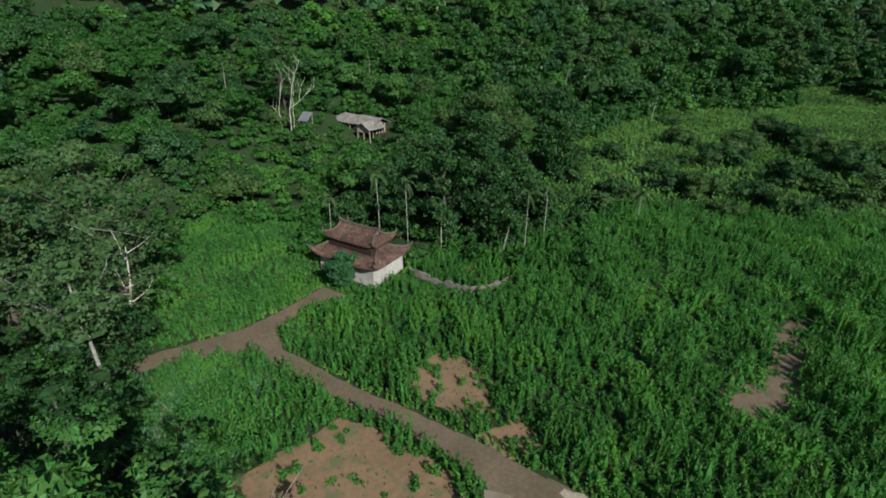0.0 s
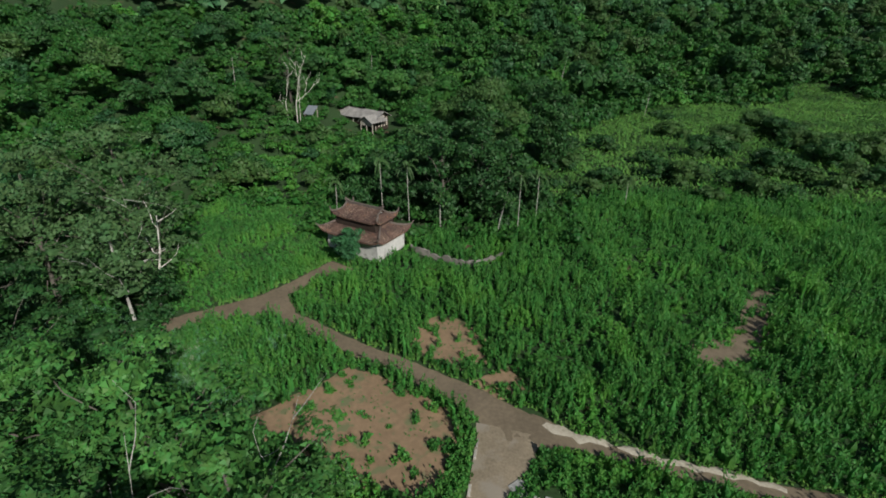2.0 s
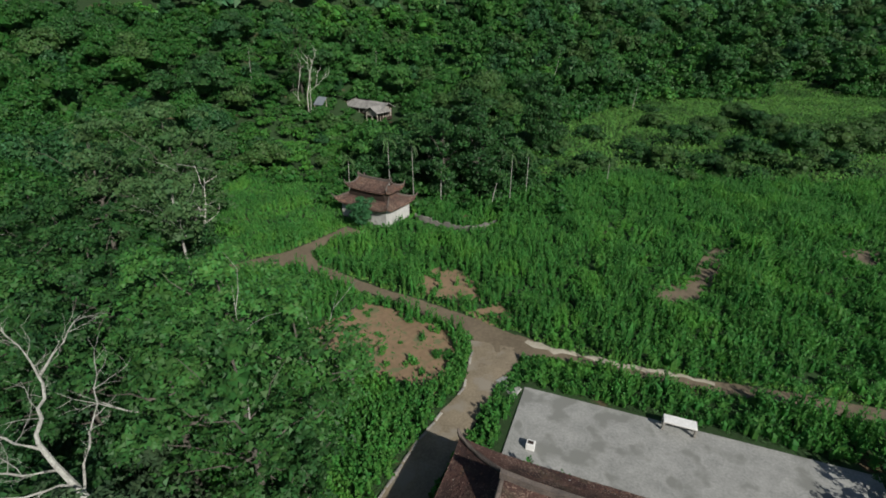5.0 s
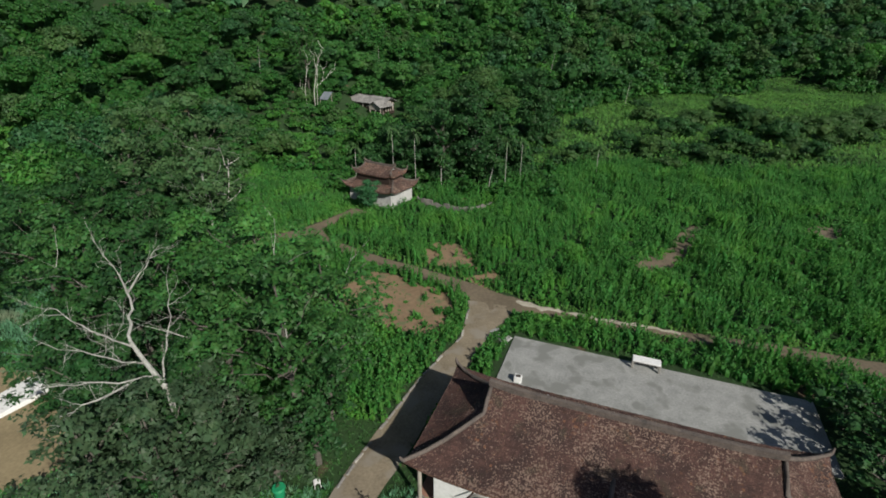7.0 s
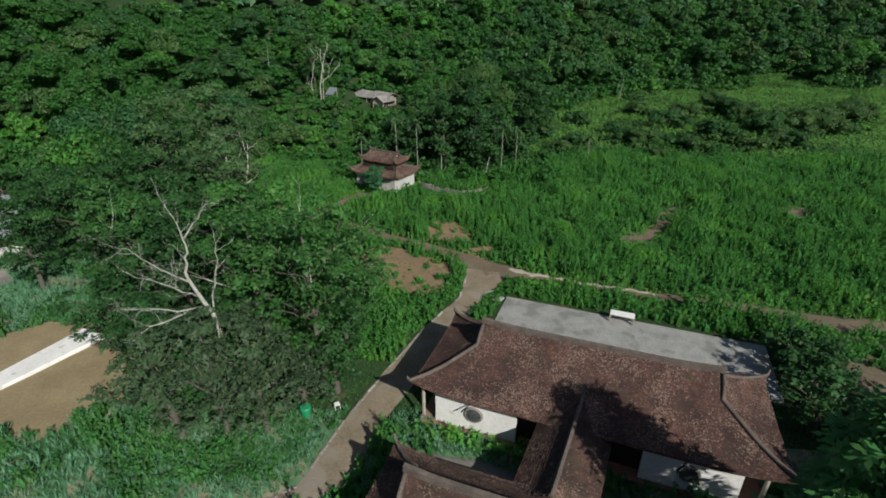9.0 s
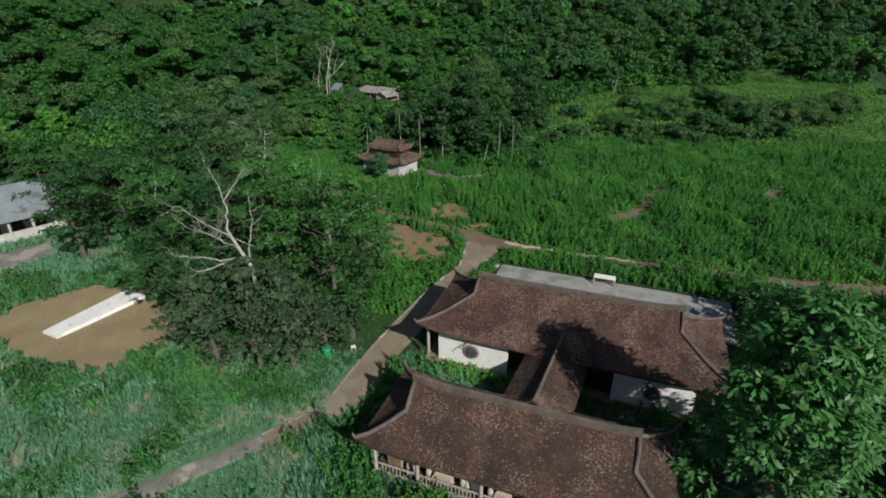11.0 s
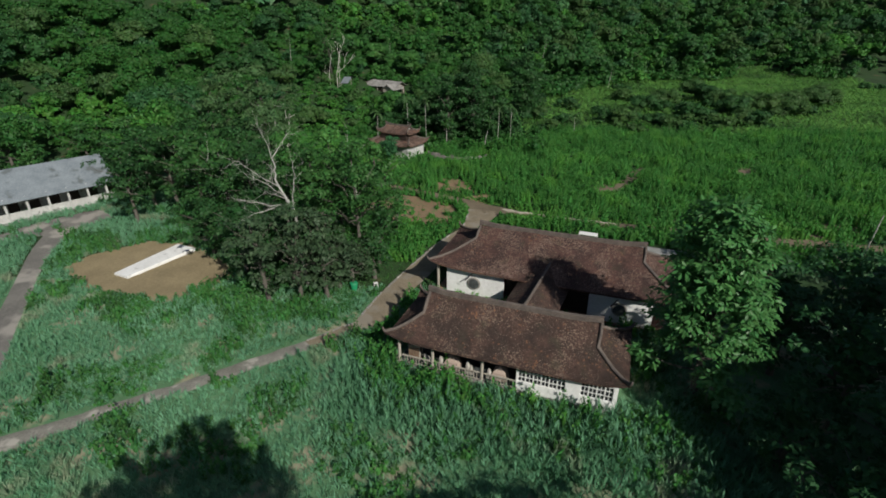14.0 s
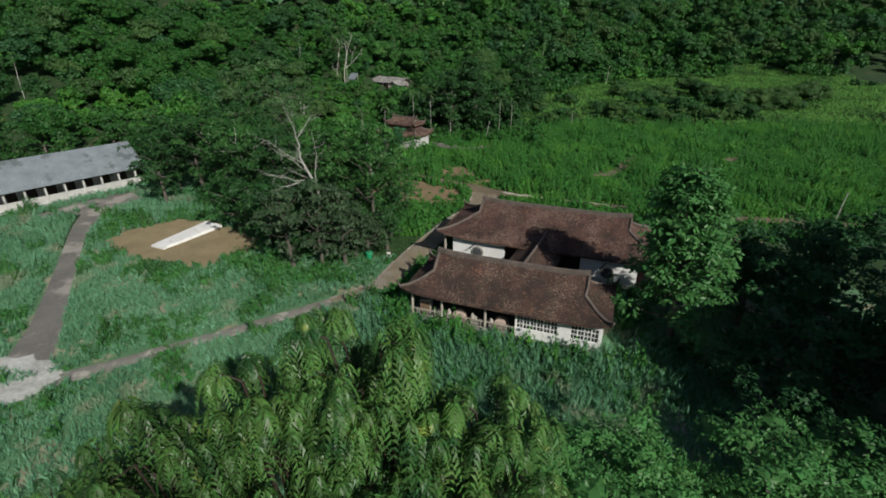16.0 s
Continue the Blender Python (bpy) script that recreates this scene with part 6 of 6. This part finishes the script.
# round dark bushes on the open slope, and the thicket edge
bx, by, br = [], [], []
BUSHES = ((33, 85, 3.1), (36, 81, 3.2), (46, 100, 3.8), (54, 108, 4.5), (43, 79, 3.0), (45, 74, 2.9), (48, 73, 2.7), (54, 89, 3.6), (57, 88, 3.1), (45, 118, 3.4), (68, 125, 5.2), (71, 119, 4.7), (71, 107, 4.7), (68, 96, 4.0), (75, 102, 4.6), (80, 100, 5.0), (66, 84, 3.2), (68, 81, 3.1), (13, 95, 3.7), (16, 88, 3.2), (18, 73, 2.4), (22, 80, 2.6), (24, 77, 2.1), (26, 104, 2.9), (37, 73, 2.1), (58, 84, 2.3), (59, 78, 2.4), (88, 108, 4.5), (96, 112, 4.5), (104, 120, 5.0), (84, 96, 4.0))
for cx, cy, r in BUSHES:
    bx.append(cx)
    by.append(cy)
    br.append(r * 0.95)
    for k in range(4):
        a = rng.uniform(0, 6.283)
        bx.append(cx + math.cos(a) * r * 0.95)
        by.append(cy + math.sin(a) * r * 0.8)
        br.append(r * rng.uniform(0.35, 0.6))
sx, sy = scatter(rng, 8, 150, 70, 176, 4.2)
sn = np.array([noise.noise((a * 0.07, b * 0.09, 6.0)) for a, b in zip(sx, sy)])
sk = (sn > 0.42) & (sy > np.interp(sx, [10, 20, 40, 60, 80], [64, 80, 82, 78, 82])) & (sy < np.interp(sx, HILL_X, HILL_Y) + 4)
sk &= (rng.uniform(0, 1, len(sx)) < 0.45) & ~in_clearing(sx, sy)
m = int(sk.sum())
bx, by, br = np.concatenate([bx, sx[sk]]), np.concatenate([by, sy[sk]]), np.concatenate([br, rng.uniform(1.0, 2.2, m)])
n = len(bx)
bh = br * rng.uniform(1.15, 1.5, n)
dark = rng.uniform(0, 1, n) < 0.4
for mine, mat, lab in ((dark, LEAF_DARK, "rounded dark green bushes on the open slope"), (~dark, LEAF_OLIVE, "rounded olive green bushes on the open slope")):
    woods("bushes", lab, bx[mine], by[mine], 10, mat, bh[mine], br[mine], 7.0, 0.36, 9, 0.7, 0.35, 0.8)


def crop(name, label, x, y, seed, mat, h, leaf_n=9, leaf=0.55, lean=0.25, aspect=0.3):
    """Upright leafy stalks: leaves up the stem that arch outwards."""
    rng = np.random.default_rng(seed)
    n = len(x)
    z = height(x, y)
    clump = np.array([noise.noise((a * 0.45, b * 0.45, 1.7)) for a, b in zip(x, y)])
    broad = np.array([noise.noise((a * 0.13 + b * 0.05, b * 0.1, 8.7)) for a, b in zip(x, y)])
    hh = h * rng.uniform(0.75, 1.25, n) * np.clip(1 + 0.8 * clump + 0.5 * broad, 0.35, 2)
    tilt = rng.normal(size=(n, 2)) * lean
    out = []
    for k in range(leaf_n):
        f = (k + 0.8) / leaf_n
        a = rng.uniform(0, 6.283, n)
        o = np.stack([np.cos(a), np.sin(a), np.full(n, 0.9 - 0.2 * rng.uniform(0, 1))], 1)
        at = np.stack([x + tilt[:, 0] * f * hh + np.cos(a) * leaf * 0.35, y + tilt[:, 1] * f * hh + np.sin(a) * leaf * 0.35, z + hh * f], 1)
        L = leaf * rng.uniform(0.7, 1.3, n) * (1.1 - 0.4 * f)
        out.append(leaves(at, o, np.stack([-np.cos(a) * 0.4, -np.sin(a) * 0.4, np.ones(n)], 1), L, L * aspect))
    return tagged(new(name, mesh_np(name, *quads(np.concatenate(out)), mat)), label, "crops", kind="stuff")


def stalks(name, label, x, y, seed, mat, h, leaf_n=14, leaf=0.42, wide=0.26, up=1.25, aspect=0.36, body=True, scale=1.0):
    """Tall upright plants, each a narrow spire of steep leaves, in clumps of uneven height."""
    rng = np.random.default_rng(seed)
    n = len(x)
    z = height(x, y)
    clump = np.array([noise.noise((a * 0.38, b * 0.38, 1.7)) for a, b in zip(x, y)])
    broad = np.array([noise.noise((a * 0.13 + b * 0.05, b * 0.1, 8.7)) for a, b in zip(x, y)])
    hh = h * rng.uniform(0.7, 1.25, n) * np.clip(1 + 1.0 * clump + 0.5 * broad, 0.42, 1.9) * scale
    tilt = rng.normal(size=(n, 2)) * 0.1
    girth = wide * rng.uniform(0.7, 1.3, n)
    out = []
    for k in range(leaf_n):
        f = (k + 1.0) / leaf_n
        a = k * 2.4 + rng.uniform(0, 6.283, n)
        r = girth * (1.0 - 0.75 * f)
        c, s = np.cos(a), np.sin(a)
        o = np.stack([c, s, np.full(n, up + 0.8 * f)], 1)
        at = np.stack([x + tilt[:, 0] * f * hh + c * r, y + tilt[:, 1] * f * hh + s * r, z + hh * f], 1)
        L = leaf * rng.uniform(0.7, 1.3, n) * (1.1 - 0.3 * f)
        nrm = np.stack([c * 0.8, s * 0.8, np.full(n, 0.6)], 1) + rng.normal(size=(n, 3)) * 0.3
        out.append(leaves(at, o, nrm, L, L * aspect) if body else blades(at, o, nrm, L, L * aspect * 1.7))
    if not body:
        return tagged(new(name, mesh_np(name, *tris(np.concatenate(out)), mat)), label, "grass", kind="stuff")
    ring = np.linspace(0, 6.283, 6)[:5]
    foot = np.stack([x[:, None] + np.cos(ring) * girth[:, None] * 0.8, y[:, None] + np.sin(ring) * girth[:, None] * 0.8, np.repeat((z + 0.1 * hh)[:, None], 5, 1)], 2)
    tip = np.stack([x + tilt[:, 0] * hh * 0.8, y + tilt[:, 1] * hh * 0.8, z + hh * 0.8], 1)
    hull = np.concatenate([foot, tip[:, None]], 1).reshape(-1, 3)
    tri = np.array([(q, (q + 1) % 5, 5) for q in range(5)])
    cone = (hull, (np.arange(n)[:, None, None] * 6 + tri).reshape(-1, 3))
    return tagged(new(name, mesh_np(name, *join(quads(np.concatenate(out)), cone), mat)), label, "crops", kind="stuff")


def herbs(name, label, x, y, seed, mat, h, leaf_n=22, leaf=0.3, wide=0.42, aspect=0.5, scale=1.0, mound=None):
    """Leafy stems: leaves set all round a rounded spire, in clumps of very uneven height and girth."""
    rng = np.random.default_rng(seed)
    n = len(x)
    z = height(x, y)
    clump = np.array([noise.noise((a * 0.42, b * 0.42, 1.7)) for a, b in zip(x, y)])
    broad = np.array([noise.noise((a * 0.16 + b * 0.04, b * 0.13, 8.7)) for a, b in zip(x, y)])
    bulk = np.clip(1 + 1.1 * clump + 0.9 * broad, 0.3, 2.1) * scale
    hh = h * rng.uniform(0.7, 1.25, n) * bulk
    girth = wide * rng.uniform(0.7, 1.35, n) * (1.0 if mound is None else 1.0 + 0.9 * mound)
    tilt = rng.normal(size=(n, 2)) * 0.12
    out = []
    for k in range(leaf_n):
        f = (k + rng.uniform(0.2, 1.0, n)) / leaf_n
        a = k * 2.4 + rng.uniform(0, 6.283, n)
        r = girth * np.sqrt(np.clip(1.04 - f ** 1.7, 0, 1)) * rng.uniform(0.6, 1.1, n)
        c, s = np.cos(a), np.sin(a)
        at = np.stack([x + tilt[:, 0] * f * hh + c * r, y + tilt[:, 1] * f * hh + s * r, z + hh * (0.12 + 0.9 * f)], 1)
        nrm = np.stack([c * (1 - 0.5 * f), s * (1 - 0.5 * f), 0.65 + 0.7 * f], 1) + rng.normal(size=(n, 3)) * 0.34
        axis = np.stack([c * 0.9, s * 0.9, rng.uniform(0.2, 2.4, n)], 1)
        L = leaf * rng.uniform(0.65, 1.35, n) * (1.1 - 0.3 * f)
        out.append(blades(at, axis, nrm, L, L * aspect * 1.5))
    ring = np.linspace(0, 6.283, 6)[:5]
    low_, mid_ = (np.stack([x[:, None] + np.cos(ring) * girth[:, None] * g, y[:, None] + np.sin(ring) * girth[:, None] * g, np.repeat((z + q * hh)[:, None], 5, 1)], 2) for g, q in ((0.5, 0.05), (0.42, 0.45)))
    tip = np.stack([x + tilt[:, 0] * hh * 0.8, y + tilt[:, 1] * hh * 0.8, z + hh * 0.72], 1)
    hull = np.concatenate([low_, mid_, tip[:, None]], 1).reshape(-1, 3)
    tri = np.array([t for q in range(5) for t in ((q, (q + 1) % 5, 5 + q), ((q + 1) % 5, 5 + (q + 1) % 5, 5 + q), (5 + q, 5 + (q + 1) % 5, 10))])
    body = (hull, (np.arange(n)[:, None, None] * 11 + tri).reshape(-1, 3))
    return tagged(new(name, mesh_np(name, *join(tris(np.concatenate(out)), body), mat)), label, "crops", kind="stuff")


def beside_paths(x, y, lo, hi):
    return clear_of(x, y, PATHS, lo) & ~clear_of(x, y, PATHS, hi)


def bare_here(x, y):
    """Whether bare soil shows: inside a patch, but for scattered plants and ragged rims."""
    g = np.array([noise.noise((a * 0.8, b * 0.8, 5.0)) for a, b in zip(x, y)])
    res = np.zeros(len(x), bool)
    for p in BARE:
        weedy_ = 0.3 if p in (P_BIG, P_RIGHT) else 0.26
        res |= near_poly(p, x, y, -0.7) & (g < weedy_)
        res |= near_poly(p, x, y, -0.15) & (g < min(0.06, weedy_))
    return res


def open_turf(x, y):
    """Where grass grows: off the bare yard and the court, with ragged rims."""
    g = np.array([noise.noise((a * 0.7, b * 0.7, 9.0)) for a, b in zip(x, y)])
    rim = ~near_poly(P_YARD, x, y, -0.5) & (g > 0.15)
    return (clear_of(x, y, [P_YARD], 0.0) | rim) & clear_of(x, y, [P_BIG, P_PAVED], 0.0) & (clear_of(x, y, [P_COURT], 0.0) | (g > 0.3))


SOLID = [SLAB, HALL_A, HALL_B, SHRINE_FOOT]
rng = np.random.default_rng(21)
x, y = scatter(rng, -28, 100, 6, 86, 0.62, 0.5)
north = np.interp(x, [-24, -10, 0, 10, 20, 40, 60, 80], [44, 52, 57, 62, 74, 77, 72, 76])
keep = (y < north) & seen_wedge(x, y) & clear_of(x, y, PATHS, 0.22) & ~bare_here(x, y) & clear_of(x, y, SOLID, 0.3)
keep &= (x > -25.5) & ((x > -23) | (y > 22)) & ((y > 17) | (x > 3)) & (y > 15.9 - 0.295 * (x - 5.25)) & ~((x < -16) & (y < 17.5))
in_patch = np.where(clear_of(x, y, BARE, 0.1), 1.0, 0.45)
in_patch = np.where(clear_of(x, y, FURROWS, 0.35), in_patch, 0.42)
in_patch = np.where((np.abs(y - np.interp(x, [-8.2, -5.7, -3.0, 0.1, 3.3], [49.0, 47.4, 46.1, 45.4, 48.2])) < 1.8) & (x > -9) & (x < 4), 0.4, in_patch)
in_patch = np.where(clear_of(x, y, [P_RIGHT, P_RIGHT_B, P_FIELD], 0.8), in_patch, np.minimum(in_patch, 0.75))
in_patch = np.where(near_poly([(24.5, 29.8), (30.5, 36.0), (34.5, 43.5), (36.5, 43.0), (33.0, 35.0), (26.0, 28.0)], x, y, 0.3), 1.6, in_patch)
shrubby = np.clip((x - 6) / 10, 0, 1) * np.clip(np.array([noise.noise((a * 0.2, b * 0.2, 15.0)) for a, b in zip(x, y)]) * 2 + 0.4, 0, 1)
thin = (x < 70) | (rng.uniform(0, 1, len(x)) < 0.6)
keep &= (rng.uniform(0, 1, len(x)) > 0.45 * shrubby) & thin
herbs("crops", "dense bright green crop plants in rows and clumps", x[keep], y[keep], 22, CROP, 1.5, 36, 0.32, 0.27, 0.25, in_patch[keep], shrubby[keep])
x, y = scatter(rng, -26, 45, 14, 47, 0.33)
keep = beside_paths(x, y, 0.02, 0.9) & clear_of(x, y, SOLID, 0.2) & (y > 15.9 - 0.295 * (x - 5.25)) & (rng.uniform(0, 1, len(x)) < 0.7)
stalks("weeds", "low weeds along the rims of the paths", x[keep], y[keep], 30, SCRUB, 0.42, 8, 0.3, 0.16, 0.8, 0.36)
x, y = scatter(rng, -18, 6, 14, 36, 0.36)
sown = np.array([noise.noise((a * 0.9, b * 0.9, 31.0)) for a, b in zip(x, y)])
keep = ~clear_of(x, y, [P_BIG, P_FIELD, P_FIELD_B], -0.1) & (sown > 0.05) & (rng.uniform(0, 1, len(x)) < 0.5)
stalks("weeds", "sparse seedlings on the bare orange soil", x[keep], y[keep], 34, WEED, 0.16, 5, 0.17, 0.1, 0.7, 0.4)
x, y = scatter(rng, -75, -17, 34, 80, 0.72)
keep = (x > -44) & (y < 66) & clear_of(x, y, PATHS, 0.2) & clear_of(x, y, SOLID, 0.4) & seen_wedge(x, y)
herbs("weeds", "tall bright green weeds around the shrine", x[keep], y[keep], 23, CROP, 0.9, 30, 0.34, 0.4, 0.24)
x, y = scatter(rng, -24, 10, 5, 24, 0.5)
keep = clear_of(x, y, PATHS, 0.1) & clear_of(x, y, SOLID, 0.2) & ~bare_here(x, y) & (y < 20)
herbs("weeds", "rank green weeds beside the path", x[keep], y[keep], 24, CROP, 0.95, 18, 0.3, 0.3, 0.5, np.where(clear_of(x[keep], y[keep], BARE, 0.0), 1.0, 0.6))
x, y = scatter(rng, -5.5, 21, -10, -2.5, 0.55)
keep = clear_of(x, y, PATHS, 0.1) & clear_of(x, y, [HALL_A, HALL_B], 0.1) & (rng.uniform(0, 1, len(x)) < 0.75) & (near_poly(HALL_A, x, y, 1.5) | (x < -3.2))
herbs("weeds", "green weeds between the two halls", x[keep], y[keep], 27, CROP, 1.0, 18, 0.28, 0.3)
x, y = scatter(rng, -70, 24, -36, 34, 0.5)
keep = seen_wedge(x, y + 12) & clear_of(x, y, PATHS, 0.22) & clear_of(x, y, SOLID, 0.2) & open_turf(x, y) & ((y < -1) | (x < -16)) & (x < 21)
stalks("grass", "tall blue-green grass on the slope below the hall", x[keep], y[keep], 25, GRASS, 0.5, 18, 0.66, 0.3, 1.3, 0.06, False)
fx, fy = scatter(rng, -8, 20, -24, -7, 0.42)
fk = (fy > -21.0 - 0.27 * fx) & (fy < -13.0 - 0.27 * fx) & clear_of(fx, fy, PATHS, 0.3) & clear_of(fx, fy, [HALL_A, HALL_B], 0.15)
stalks("grass", "rank blue-green grass in front of the hall", fx[fk], fy[fk], 31, GRASS, 0.85, 14, 0.8, 0.26, 1.7, 0.07, False)
fk = near_poly(HALL_B, fx, fy, 2.6) & ~near_poly(HALL_B, fx, fy, 0.15) & (fy < -12.6 - 0.27 * fx) & clear_of(fx, fy, PATHS, 0.2) & (rng.uniform(0, 1, len(fx)) < np.clip(0.55 - 0.05 * (fx + 2), 0.12, 0.7))
herbs("weeds", "rank bright weeds against the hall", fx[fk], fy[fk], 32, CROP, 1.2, 20, 0.28, 0.32)
weedy = np.array([noise.noise((a * 0.2, b * 0.2, 4.0)) for a, b in zip(x, y)])
strip_b = (y > -19.5 - 0.27 * x) & (y < -13.0 - 0.27 * x) & (x > -6) & (x < 17)
near_grove = (near_poly(P_YARD, x, y, 2.6) | ((y > -7.5 + 0.12 * (x + 10)) & (x > -32))) & (x < -6.5) & (weedy > -0.3)
keep &= (near_grove & (rng.uniform(0, 1, len(x)) < 0.75)) | ((weedy > 0.14) & (rng.uniform(0, 1, len(x)) < 0.55)) | (strip_b & (rng.uniform(0, 1, len(x)) < 0.38))
herbs("weeds", "broad-leaved weeds growing through the grass", x[keep], y[keep], 28, WEED, 0.9, 20, 0.28, 0.34, 0.4)
x, y = scatter(rng, -30, 26, -12, 18, 0.42)
keep = clear_of(x, y, PATHS, 0.12) & clear_of(x, y, [HALL_A, HALL_B, SLAB, P_PAVED], 0.1) & open_turf(x, y)
crop("lawn", "short green grass under the trees and round the halls", x[keep], y[keep], 29, LAWN, 0.22, 5, 0.42, 0.3, 0.14)
x, y = scatter(rng, 5, 150, 60, 200, 0.92)
d = y - np.interp(x, HILL_X, HILL_Y)
keep = ((d < 4) | in_clearing(x, y)) & seen_wedge(x, y) & (y > np.interp(x, [10, 20, 40, 60, 80], [60, 74, 77, 72, 76]))
crop("scrub", "light green scrub on the open slope", x[keep], y[keep], 26, SCRUB, 1.1, 6, 0.9, 0.3, 0.35)
x, y = scatter(rng, -70, 42, -62, -30, 0.95)
keep = (y < -35.5) | (x > 21)
stalks("grass", "tall grass at the foot of the slope", x[keep], y[keep], 33, GRASS, 0.5, 14, 0.8, 0.4, 1.3, 0.08, False)
